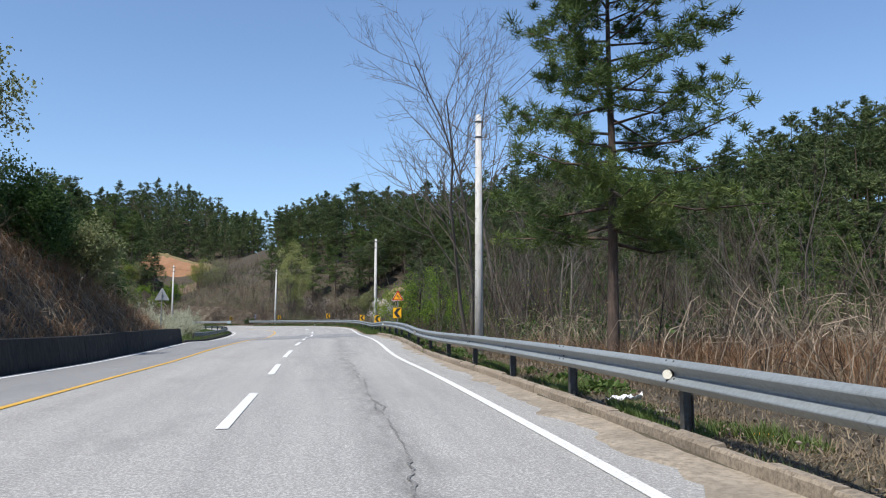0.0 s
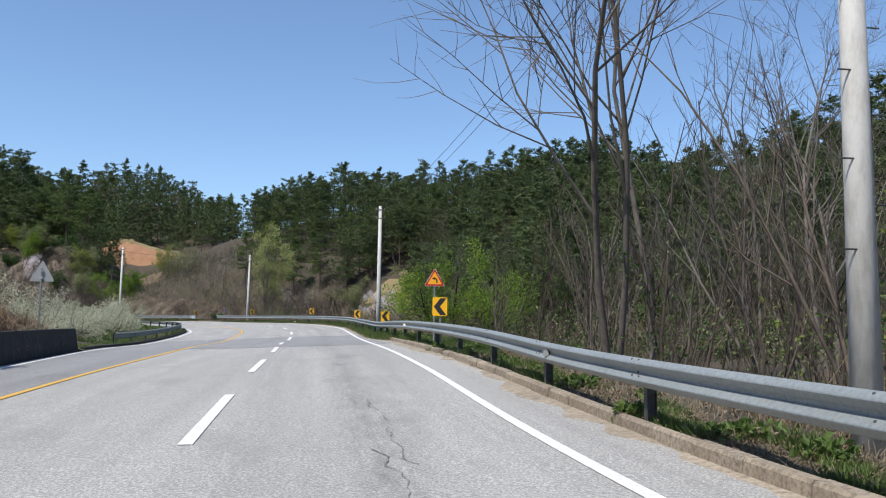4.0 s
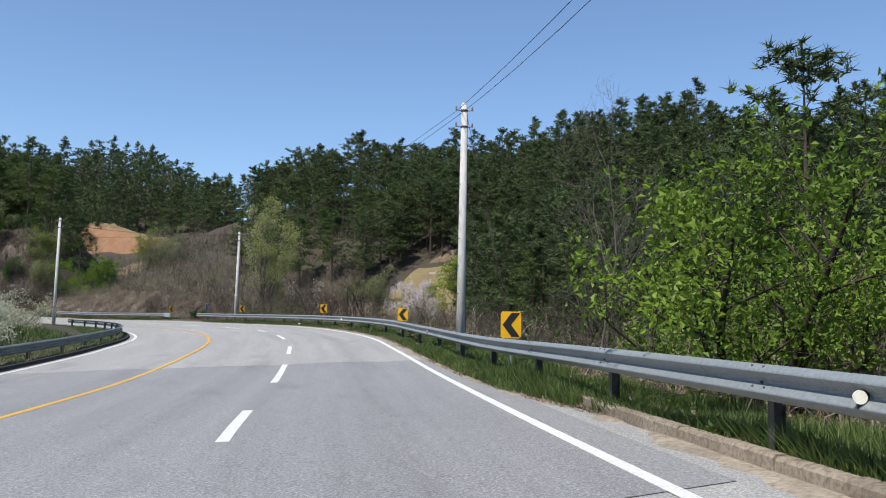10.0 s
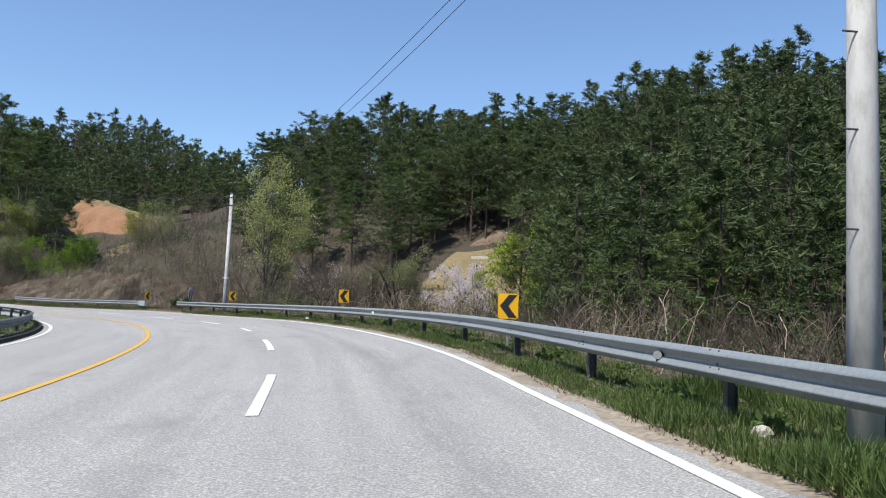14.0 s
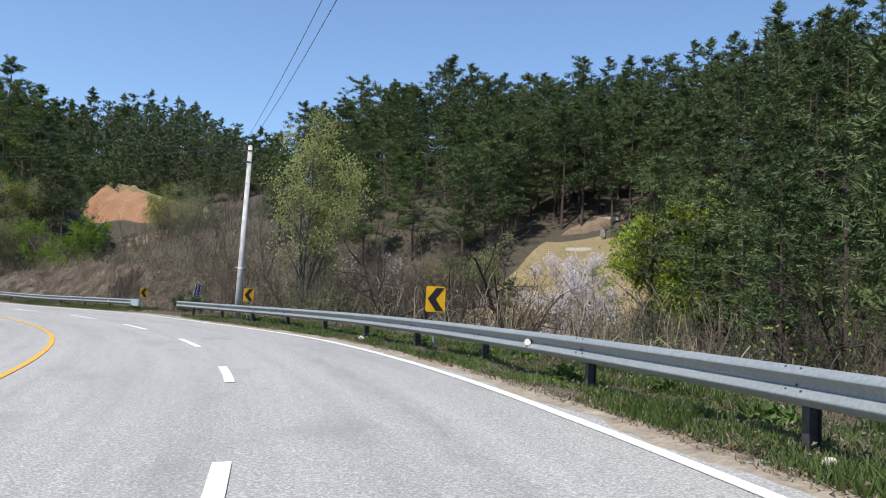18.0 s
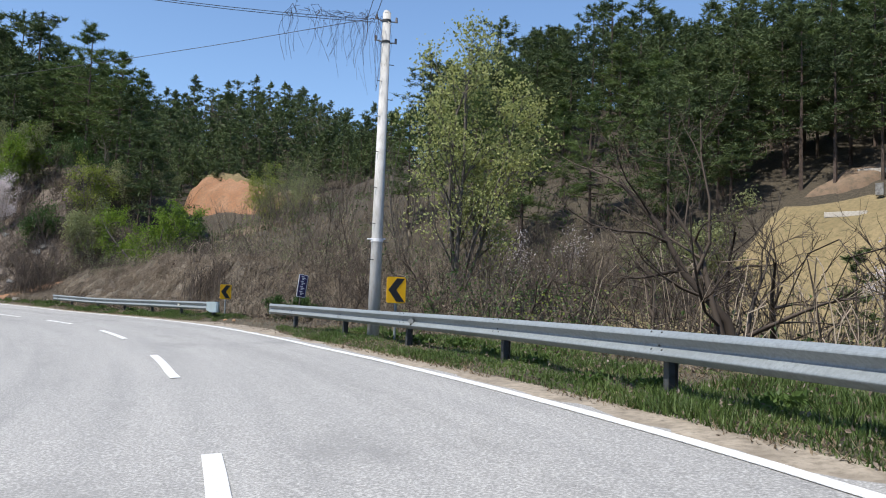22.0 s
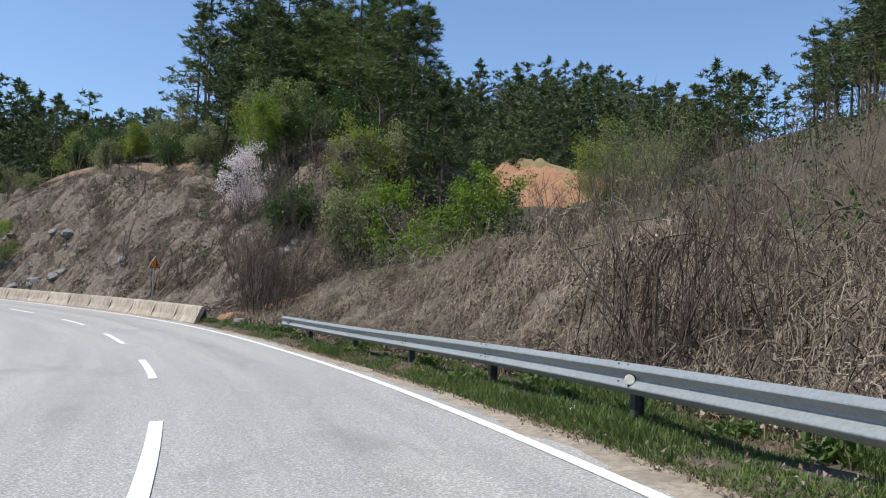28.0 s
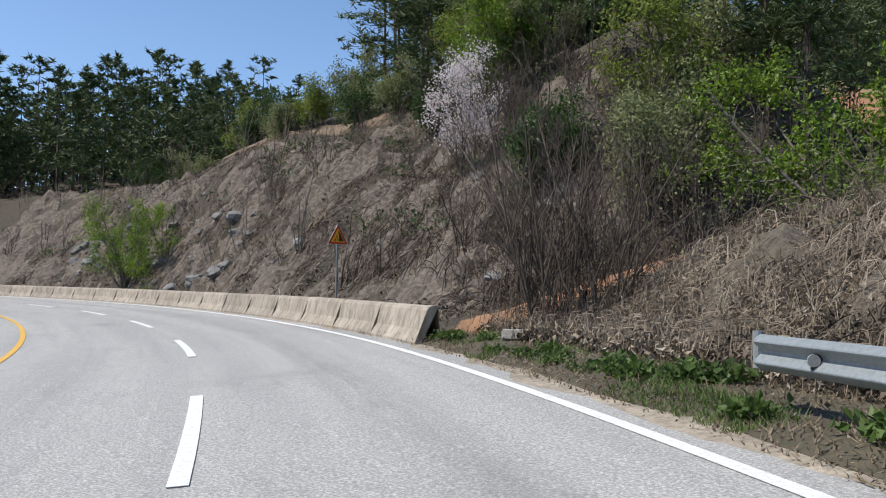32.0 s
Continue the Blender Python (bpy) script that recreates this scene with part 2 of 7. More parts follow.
M_STONE = surface("pale_stone", (0.42, 0.385, 0.33), (0.5, 0.465, 0.41), (0.32, 0.285, 0.235), 2, 14, 0.9, 0.5, vary=0.3)
M_ORANGE_ROCK = surface("ochre_stone", (0.44, 0.24, 0.12), (0.5, 0.3, 0.17), (0.3, 0.18, 0.1), 3, 14, 0.9, 0.5)
M_BARK_PINE = surface("pine_bark", (0.045, 0.034, 0.028), (0.08, 0.058, 0.046), (0.12, 0.085, 0.066), 1.2, 12, 0.95, 0.8, stretch=(1, 1, 0.3), kind="Object")
M_BARK_GREY = surface("grey_bark", (0.115, 0.098, 0.082), (0.18, 0.157, 0.132), (0.085, 0.072, 0.06), 1.0, 10, 0.95, 0.5, stretch=(1, 1, 0.4))
M_BARK_BROWN = surface("brown_twigs", (0.061, 0.047, 0.037), (0.102, 0.078, 0.060), (0.145, 0.116, 0.091), 0.4, 7, 0.95, 0.4)
M_BARK_PALE = surface("pale_dry_stems", (0.171, 0.138, 0.097), (0.261, 0.216, 0.158), (0.117, 0.092, 0.066), 0.4, 7, 0.95, 0.4)
M_NEEDLE = foliage("pine_needles", [(0.03, 0.048, 0.02), (0.056, 0.084, 0.031), (0.095, 0.13, 0.046), (0.155, 0.19, 0.072)], 0.16, 0.6, 0.16)
M_NEEDLE_NEAR = foliage("fresh_pine_needles", [(0.04, 0.068, 0.021), (0.07, 0.112, 0.033), (0.115, 0.162, 0.044), (0.175, 0.215, 0.06)], 0.5, 0.55, 0.25)
M_LEAF_BRIGHT = foliage("bright_spring_leaves", [(0.085, 0.15, 0.02), (0.16, 0.25, 0.03), (0.26, 0.36, 0.05)], 0.6, 0.5, 0.4)
M_LEAF_YELLOW = foliage("yellow_green_leaves", [(0.14, 0.18, 0.035), (0.22, 0.27, 0.05), (0.31, 0.35, 0.08)], 0.6, 0.5, 0.4)
M_LEAF_LIME = foliage("lime_spring_leaves", [(0.22, 0.29, 0.035), (0.34, 0.42, 0.06), (0.46, 0.53, 0.10)], 0.6, 0.5, 0.5)
M_LEAF_PALE = foliage("pale_grey_green_leaves", [(0.14, 0.165, 0.075), (0.22, 0.245, 0.11), (0.32, 0.335, 0.16)], 0.5, 0.55, 0.38)
M_LEAF_POPLAR = foliage("pale_poplar_leaves", [(0.25, 0.28, 0.10), (0.37, 0.40, 0.15), (0.48, 0.50, 0.22)], 0.5, 0.55, 0.45)
M_LEAF_DARK = foliage("dark_shrub_leaves", [(0.03, 0.062, 0.016), (0.055, 0.105, 0.026), (0.10, 0.16, 0.045)], 0.5, 0.45, 0.3)
M_BLOSSOM = foliage("pale_blossom", [(0.62, 0.55, 0.54), (0.74, 0.67, 0.66), (0.84, 0.79, 0.78)], 1.2, 0.6, 0.4)
M_WHITE_BUSH = foliage("white_green_buds", [(0.34, 0.36, 0.22), (0.50, 0.51, 0.36), (0.66, 0.66, 0.52)], 0.8, 0.6, 0.35)
M_GRASS = foliage("verge_grass", [(0.05, 0.08, 0.024), (0.09, 0.138, 0.036), (0.155, 0.205, 0.06)], 0.7, 0.5, 0.35)
M_WEED = foliage("low_weeds", [(0.05, 0.085, 0.022), (0.085, 0.14, 0.034), (0.14, 0.2, 0.055)], 0.9, 0.5, 0.35)
M_STRAW = foliage("dry_straw", [(0.125, 0.094, 0.058), (0.215, 0.165, 0.105), (0.33, 0.265, 0.18)], 0.5, 0.7, 0.25)
M_RUST_STRAW = foliage("rusty_straw", [(0.13, 0.07, 0.038), (0.24, 0.14, 0.078), (0.38, 0.25, 0.15)], 0.5, 0.7, 0.25)
M_DRY_VINE = foliage("bleached_dry_vines", [(0.145, 0.112, 0.08), (0.265, 0.212, 0.155), (0.46, 0.385, 0.29)], 0.7, 0.8, 0.1)
M_DARK_TWIG = foliage("dark_dry_twigs", [(0.035, 0.027, 0.021), (0.065, 0.05, 0.039), (0.115, 0.09, 0.068)], 0.7, 0.8, 0.05)
M_LITTER = foliage("dead_leaves", [(0.10, 0.075, 0.052), (0.185, 0.145, 0.108), (0.31, 0.26, 0.21)], 0.5, 0.8, 0.15)

# ---- the road's line: the dashed line between the two near lanes ----
KNOTS = [(3.2, -29.9, -0.51), (1.7, -20.0, -0.18), (0.3, -10.1, 0.15), (-1.2, -0.2, 0.48), (-2.6, 9.7, 0.81), (-4.0, 19.6, 1.08), (-5.5, 29.5, 1.32),
         (-6.8, 39.4, 1.69), (-8.1, 49.4, 1.95), (-9.5, 59.3, 2.14), (-10.7, 69.2, 2.28), (-12.1, 79.1, 2.60), (-13.8, 88.9, 2.99), (-16.4, 98.5, 3.29),
         (-20.0, 107.9, 3.52), (-24.5, 116.8, 3.69), (-30.1, 125.1, 3.84), (-36.5, 132.7, 3.99), (-43.5, 139.8, 4.07), (-51.0, 146.3, 4.15), (-59.1, 152.1, 4.39),
         (-67.6, 157.2, 4.63), (-76.7, 161.3, 4.88), (-86.1, 164.5, 5.12), (-95.7, 166.8, 5.36), (-105.6, 168.1, 5.60), (-115.5, 168.4, 5.84), (-125.4, 167.7, 6.08),
         (-135.2, 166.1, 6.32)]


def spline(knots, n=10):
    k = np.array(knots)
    p = np.vstack([2 * k[0] - k[1], k, 2 * k[-1] - k[-2]])
    out = []
    for i in range(1, len(p) - 2):
        a, b, c, d = p[i - 1:i + 3]
        for j in range(n):
            t = j / n
            out.append(0.5 * (2 * b + (c - a) * t + (2 * a - 5 * b + 4 * c - d) * t * t + (3 * b - a - 3 * c + d) * t ** 3))
    return np.array(out + [k[-1]])


LINE = spline(KNOTS)
ARC = np.concatenate([[0], np.cumsum(np.linalg.norm(np.diff(LINE[:, :2], axis=0), axis=1))]) - 30.0
U_END = float(ARC[-1])
_t = np.gradient(LINE[:, :2], axis=0)
TANGENT = _t / np.linalg.norm(_t, axis=1)[:, None]


def camber(u):
    """Sideways slope of the carriageway: the outer side of the bend stands higher."""
    return np.interp(u, [0, 20, 40, 60, 80, 100, 120, 150, 200], [0, 0.012, 0.034, 0.04, 0.05, 0.065, 0.065, 0.06, 0.05])


def left_line(u):
    return np.interp(u, [20, 40, 55, 66, 90, 105, 130], [-6.3, -6.2, -7.3, -7.9, -7.8, -7.4, -7.2])


def right_line(u):
    return np.interp(u, [86, 98, 114, 121, 127, 138, 150, 160], [3.85, 3.62, 3.6, 3.34, 3.26, 3.55, 3.68, 3.85])


def rail_line(u):
    return np.interp(u, [60, 79, 98, 126, 136, 143, 166], [5.05, 4.95, 4.5, 4.48, 4.75, 4.75, 5.05])


def on_road(u, d, h=0.0):
    """World places at u metres along the road, d to the right of the dashed line, h above the surface."""
    u, d, h = np.broadcast_arrays(np.asarray(u, float), np.asarray(d, float), np.asarray(h, float))
    c = [np.interp(u, ARC, LINE[:, i]) for i in range(3)]
    tx, ty = np.interp(u, ARC, TANGENT[:, 0]), np.interp(u, ARC, TANGENT[:, 1])
    return np.stack([c[0] + ty * d, c[1] - tx * d, c[2] + camber(u) * d + h], -1)


def heading(u):
    return math.degrees(math.atan2(np.interp(u, ARC, TANGENT[:, 1]), np.interp(u, ARC, TANGENT[:, 0])))


def road_pose(u, d, h=0.0, turn=0.0, tip=0.0):
    """Pose with y along the road, x to its right."""
    p = on_road(u, d, h)
    return pose(p[0], p[1], p[2], 0, tip, heading(u) - 90 + turn)


def nearest(x, y):
    """u, d and the centre line's height for arrays of plan places."""
    x, y = np.asarray(x, float).ravel(), np.asarray(y, float).ravel()
    a, v = LINE[:-1, :2], np.diff(LINE[:, :2], axis=0)
    n2 = (v ** 2).sum(1)
    us, ds, zs = np.empty(len(x)), np.empty(len(x)), np.empty(len(x))
    for s in range(0, len(x), 4000):
        p = np.stack([x[s:s + 4000], y[s:s + 4000]], 1)
        w = p[:, None] - a[None]
        q = np.clip((w * v[None]).sum(2) / n2, 0, 1)
        r = w - v[None] * q[..., None]
        i = (r ** 2).sum(2).argmin(1)
        k = np.arange(len(p))
        qi, ri, vi = q[k, i], r[k, i], v[i]
        us[s:s + 4000] = ARC[i] + qi * np.sqrt(n2[i])
        ds[s:s + 4000] = np.sign(vi[:, 1] * ri[:, 0] - vi[:, 0] * ri[:, 1]) * np.sqrt((ri ** 2).sum(1))
        zs[s:s + 4000] = LINE[i, 2] + qi * (LINE[i + 1, 2] - LINE[i, 2])
    return us, ds, zs


def value_noise(x, y, seed=0):
    x, y = np.asarray(x, float), np.asarray(y, float)
    xi, yi = np.floor(x), np.floor(y)
    fx, fy = x - xi, y - yi
    fx, fy = fx * fx * (3 - 2 * fx), fy * fy * (3 - 2 * fy)

    def rnd(i, j):
        k = np.sin(i * 127.1 + j * 311.7 + seed * 74.7) * 43758.5453
        return k - np.floor(k)
    return (rnd(xi, yi) * (1 - fx) + rnd(xi + 1, yi) * fx) * (1 - fy) + (rnd(xi, yi + 1) * (1 - fx) + rnd(xi + 1, yi + 1) * fx) * fy


def fbm(x, y, scale, seed=0, octaves=4):
    return sum((value_noise(x / scale * 2 ** o, y / scale * 2 ** o, seed + o) - 0.5) * 0.5 ** o for o in range(octaves))


def step(a, b, x):
    t = np.clip((x - a) / (b - a), 0, 1)
    return t * t * (3 - 2 * t)


def ridge(x, y, crest, slope, round_=12.0):
    """Height of a ridge whose crest runs through the places given, falling off to both sides."""
    best = np.full(np.shape(x), -50.0)
    for (x0, y0, z0), (x1, y1, z1) in zip(crest, crest[1:]):
        vx, vy = x1 - x0, y1 - y0
        t = np.clip(((x - x0) * vx + (y - y0) * vy) / (vx * vx + vy * vy), 0, 1)
        dist = np.hypot(x - x0 - vx * t, y - y0 - vy * t)
        best = np.maximum(best, z0 + (z1 - z0) * t - slope * (np.sqrt(dist ** 2 + round_ ** 2) - round_))
    return best


CREST_RIGHT = [(120, -60, 17), (88, 40, 17), (55, 120, 22.3), (40, 160, 23.6), (10, 195, 30), (-15, 205, 30), (-40, 222, 29.5)]
CREST_FAR = [(-40, 222, 28), (-60, 246, 26), (-88, 278, 38), (-135, 292, 41), (-240, 280, 46)]
CREST_CUT = [(-86, 198, 21), (-103, 205, 24.5), (-120, 212, 17), (-145, 208, 22), (-230, 190, 30)]


def ground(x, y):
    """Height of the ground at plan places (arrays)."""
    shape = np.shape(x)
    x, y = np.ravel(np.asarray(x, float)), np.ravel(np.asarray(y, float))
    u, d, zc = nearest(x, y)
    zr = zc + camber(u) * np.clip(d, -9, 7)
    right = d > 0
    dip = np.interp(u, [10, 28, 60, 100, 122, 136, 143], [0.2, -0.5, -1.2, -1.6, -1.3, -0.6, 0.2])
    base = zr + np.where(right, 0.08 + step(6.3, 11, d) * dip, -0.05 + 0.9 * step(9, 20, -d))
    rough = fbm(x, y, 9.0, 3) * 0.9 * step(6.5, 12, np.abs(d)) + fbm(x, y, 45.0, 8) * 7.0 * step(22, 60, np.abs(d))
    hills = np.maximum(np.maximum(ridge(x, y, CREST_RIGHT, 0.6), ridge(x, y, CREST_FAR, 0.44)), ridge(x, y, CREST_CUT, 0.66))
    bend = step(0, 8, hills - base)
    g = np.maximum(base, hills * bend + base * (1 - bend)) + rough
    # hollow below the clay bank
    g = g - np.where(right, 4.0 * np.exp(-((x + 59) / 15) ** 2 - ((y - 195) / 17) ** 2), 0)
    # mound of dry creeper behind the short rail, and the cutting past it
    mound = np.interp(u, [139, 147, 155, 168, 174, 178], [0.5, 1.7, 2.4, 2.5, 1.7, 0.3]) * step(5.9, 10.5, d) * step(137, 143, u) * right
    g = np.where(right & (u > 136), np.maximum(g, base + mound + 0.35 * rough + 1.0 * fbm(x, y, 3.0, 31) * step(0.3, 2.0, mound)), g)
    cut = zr + 0.25 + np.maximum(d - 6.6, 0) * 1.12 + (fbm(x, y, 3.5, 5) * 1.2 + fbm(u, d * 0.15, 3.0, 44) * 1.5) * step(6.8, 9, d)
    past = step(177, 190, u)
    shelf = zr + 0.2 + np.minimum(np.maximum(d - 7, 0) * 0.95, np.interp(u, [180, 192, 203, 216, 232], [13, 13.5, 12.5, 11.5, 9.5])) * past * (1 - step(24, 46, d))
    g = np.where(right & (u > 150), np.minimum(np.maximum(g, shelf), cut + 30 * (1 - step(176, 181, u))), g)
    gap = np.exp(-((u - 177.5) / 2.6) ** 2) * step(5.5, 6.5, d) * (1 - step(13, 20, d))
    g = np.where(right, g * (1 - gap) + (zr + 0.15 + np.maximum(d - 7, 0) * 0.32) * gap, g)
    # bank above the dark wall at the start
    bank = np.interp(u, [-30, 28, 40, 50, 57, 61], [6.0, 5.4, 3.2, 1.8, 1.0, 0.0])
    lift = np.minimum(np.maximum(-d - 1.0 + left_line(u), 0) * 1.2, bank + np.maximum(-d - 11, 0) * 0.28 * (bank > 0.2))
    g = np.where(~right & (u < 61), np.maximum(base, zr + lift * step(0.7, 1.5, -d + left_line(u)) + 0.8 * rough), g)
    inner = (d > left_line(u) - 0.9) & (d < 6.0)
    g = np.where(inner, zr - 0.5, g)
    return g.reshape(shape)


# ---- small builders ----
def fast_mesh(name, verts, faces, mats, index=None, smooth=False, uv=None):
    verts, faces = np.asarray(verts, np.float32), np.asarray(faces, np.int32)
    me = bpy.data.meshes.new(name)
    n, k = faces.shape
    me.vertices.add(len(verts))
    me.vertices.foreach_set("co", verts.ravel())
    me.loops.add(n * k)
    me.loops.foreach_set("vertex_index", faces.ravel())
    me.polygons.add(n)
    me.polygons.foreach_set("loop_start", np.arange(0, n * k, k, dtype=np.int32))
    for m in (mats if isinstance(mats, (list, tuple)) else [mats]):
        me.materials.append(m)
    if index is not None:
        me.polygons.foreach_set("material_index", np.asarray(index, np.int32))
    me.polygons.foreach_set("use_smooth", np.full(n, smooth))
    if uv is not None:
        layer = me.uv_layers.new(name="UVMap")
        layer.data.foreach_set("uv", np.asarray(uv, np.float32)[faces.ravel()].ravel())
    me.update(calc_edges=True)
    return me


def part(name, data, material=None, parent=None, label="", smooth=False):
    """Links a bmesh or mesh as one object, under a thing or a part where one is given."""
    if isinstance(data, bmesh.types.BMesh):
        me = bpy.data.meshes.new(name)
        data.to_mesh(me)
        data.free()
        me.materials.append(material)
        if smooth:
            me.polygons.foreach_set("use_smooth", [True] * len(me.polygons))
        data = me
    ob = new(name, data)
    ob.parent = parent
    if label:
        ob["label"] = label
    return ob


def thing(name, m, label, category, group="", kind=""):
    ob = new(name)
    ob.matrix_basis = m
    return tagged(ob, label, category, group, kind)


def box(bm, x0, x1, y0, y1, z0, z1, bevel=0.0):
    r = bmesh.ops.create_cube(bm, size=1.0)
    for v in r["verts"]:
        v.co = Vector((x0 + (v.co.x + 0.5) * (x1 - x0), y0 + (v.co.y + 0.5) * (y1 - y0), z0 + (v.co.z + 0.5) * (z1 - z0)))
    if bevel:
        e = list({e for v in r["verts"] for e in v.link_edges})
        bmesh.ops.bevel(bm, geom=e, offset=bevel, segments=2, affect="EDGES", profile=0.5)
    return bm


def rod(bm, p0, p1, r0, r1=None, sides=10):
    r1 = r0 if r1 is None else r1
    p0, p1 = Vector(p0), Vector(p1)
    q = (p1 - p0).to_track_quat("Z", "Y").to_matrix().to_4x4()
    bmesh.ops.create_cone(bm, cap_ends=True, segments=sides, radius1=r0, radius2=r1, depth=(p1 - p0).length, matrix=Matrix.Translation((p0 + p1) / 2) @ q)
    return bm


def plate(bm, outline, y0, y1):
    """A flat plate with the outline given in x and z, between two y."""
    a = [bm.verts.new((x, y0, z)) for x, z in outline]
    b = [bm.verts.new((x, y1, z)) for x, z in outline]
    bm.faces.new(a)
    bm.faces.new(b[::-1])
    for i in range(len(a)):
        j = (i + 1) % len(a)
        bm.faces.new((a[j], a[i], b[i], b[j]))
    bmesh.ops.recalc_face_normals(bm, faces=bm.faces)
    return bm


def sweep(u0, u1, profile, pitch=1.0, thin=False):
    """Closed cross-section (d, h) swept along the road. d and h may be functions of u. Gives verts, quads and (u, d) per vert."""
    us = np.linspace(u0, u1, max(2, int(math.ceil((u1 - u0) / pitch)) + 1))
    rows, uv = [], []
    for d, h in profile:
        dd = d(us) if callable(d) else np.full(len(us), d)
        hh = h(us) if callable(h) else np.full(len(us), h)
        rows.append(on_road(us, dd, hh))
        uv.append(np.stack([us, dd], 1))
    k, n = len(profile), len(us)
    v = np.stack(rows, 1).reshape(-1, 3)
    t = np.stack(uv, 1).reshape(-1, 2)
    i = np.arange(n - 1)[:, None] * k
    j = np.arange(k)[None]
    j2 = (j + 1) % k
    f = np.stack([i + j, i + j2, i + k + j2, i + k + j], -1).reshape(-1, 4)
    ends = []
    for base in (0, (n - 1) * k):
        if thin:
            ends += [[base + q, base + q + 1, base + k - 2 - q, base + k - 1 - q] for q in range(k // 2 - 1)]
            continue
        for q in range(1, k - 1, 2):
            ends.append([base, base + q, base + q + 1, base + min(q + 2, k - 1)] if q + 2 <= k - 1 else [base, base + q, base + q + 1, base + q + 1])
    ends = [e for e in ends if len(set(e)) == 4]
    return v, np.vstack([f] + ([np.array(ends)] if ends else [])), t


def swept(name, u0, u1, profile, mat_, pitch=1.0, parent=None, smooth=False):
    v, f, t = sweep(u0, u1, profile, pitch)
    return part(name, fast_mesh(name, v, f, mat_, uv=t, smooth=smooth), parent=parent)

# ---- ground ----
def axis(lo, hi, fine, far):
    a = np.arange(lo, hi + 0.1, fine)
    out = np.geomspace(fine * 2, far, 22)
    return np.concatenate([(lo - out)[::-1], a, hi + out])


gx, gy = axis(-175, 100, 1.5, 2200), axis(-45, 275, 1.5, 2200)
GX, GY = np.meshgrid(gx, gy)
GZ = ground(GX, GY)
gi = np.arange(len(gx) * len(gy)).reshape(len(gy), len(gx))
gf = np.stack([gi[:-1, :-1], gi[:-1, 1:], gi[1:, 1:], gi[1:, :-1]], -1).reshape(-1, 4)
ground_ob = part("ground", fast_mesh("ground", np.stack([GX, GY, GZ], -1).reshape(-1, 3), gf, M_SOIL, smooth=True))
tagged(ground_ob, "brown leaf litter and soil of the valley and its wooded hills", "ground", kind="structure")

# ---- carriageway ----
road = swept("road", -30, U_END, [(lambda u: left_line(u) - 0.35, 0.0), (-3.65, 0.0), (0.0, 0.0), (lambda u: right_line(u) + np.interp(u, [76, 79], [1.1, 0.65]), 0.0), (lambda u: right_line(u) + np.interp(u, [76, 79], [1.12, 0.7]), -0.35), (lambda u: left_line(u) - 0.4, -0.35)], M_ASPHALT, 1.0)
tagged(road, "sun-bleached grey asphalt road banked through a left bend", "road", kind="structure")


def overlay(name, u0, u1, d0, d1, h, mat_, label, wob=0.25, pitch=0.5, seed=1):
    """A thin layer with uneven ends lying on the road."""
    ds = np.linspace(0, 1, 9)
    v, t = [], []
    us = np.linspace(0, 1, max(2, int((u1 - u0) / pitch)) + 1)
    for q in us:
        uu = u0 + (u1 - u0) * q
        lo = d0(uu) if callable(d0) else d0
        dd = lo + (d1 - lo) * ds
        shift = wob * (fbm(dd, dd * 0 + (q > 0.5) * 9, 1.3, seed) * 2) * (abs(q - 0.5) * 2) ** 6
        v.append(on_road(uu + shift, dd, h))
        t.append(np.stack([uu + shift, dd], 1))
    n, k = len(us), len(ds)
    i = np.arange(n * k).reshape(n, k)
    f = np.stack([i[:-1, :-1], i[:-1, 1:], i[1:, 1:], i[1:, :-1]], -1).reshape(-1, 4)
    ob = part(name, fast_mesh(name, np.vstack(v), f, mat_, uv=np.vstack(t)))
    return tagged(ob, label, "road", kind="structure")


overlay("asphalt_lane_strip", -30, 55.6, lambda u: left_line(u) - 0.3, -3.6, 0.004, M_ASPHALT_LANE, "darker grey resurfaced far lane of the road")
overlay("asphalt_patch", 55.4, 74.8, lambda u: left_line(u) - 0.3, 4.5, 0.008, M_ASPHALT_DARK, "dark grey newer asphalt patch across the whole road", 0.5)


def stripe(name, u0, u1, d, w, mat_, label, h=0.013, pitch=1.0):
    f = d if callable(d) else (lambda u: np.full(np.shape(u), d))
    ob = swept(name, u0, u1, [(lambda u: f(u) - w / 2, h), (lambda u: f(u) + w / 2, h), (lambda u: f(u) + w / 2, h - 0.005), (lambda u: f(u) - w / 2, h - 0.005)], mat_, pitch)
    return tagged(ob, label, "road marking", kind="structure")


stripe("edge_line", -30, U_END, right_line, 0.15, M_WHITE, "worn white edge line painted along the road")
stripe("edge_line", -30, U_END, left_line, 0.15, M_WHITE, "worn white edge line painted along the road")
stripe("centre_line", -30, U_END, -3.65, 0.14, M_YELLOW, "solid yellow centre line painted on the road")
SPAN = {59.2: 3.4, 68.6: 6.2, 102.4: 2.9, 111.4: 4.2}
dash_line = lambda u: np.interp(u, [84, 91, 98, 103, 108, 116, 123, 130, 140], [0, -0.1, -0.08, 0, 0, -0.16, -0.3, -0.18, 0])
for u0 in (-28.6, -18.8, -9.0, 1.0, 11.0, 21.2, 30.6, 40.3, 50.2, 59.2, 68.6, 79.8, 91.0, 102.4, 111.4, 122.2, 133.5, 144.5, 155.5, 166.2, 177.2, 188.2, 199.2, 210.2):
    tagged(stripe("lane_dash", u0, u0 + SPAN.get(u0, 5.0), dash_line, 0.16, M_WHITE, "white painted lane dash on the road"), group="lane dashes")

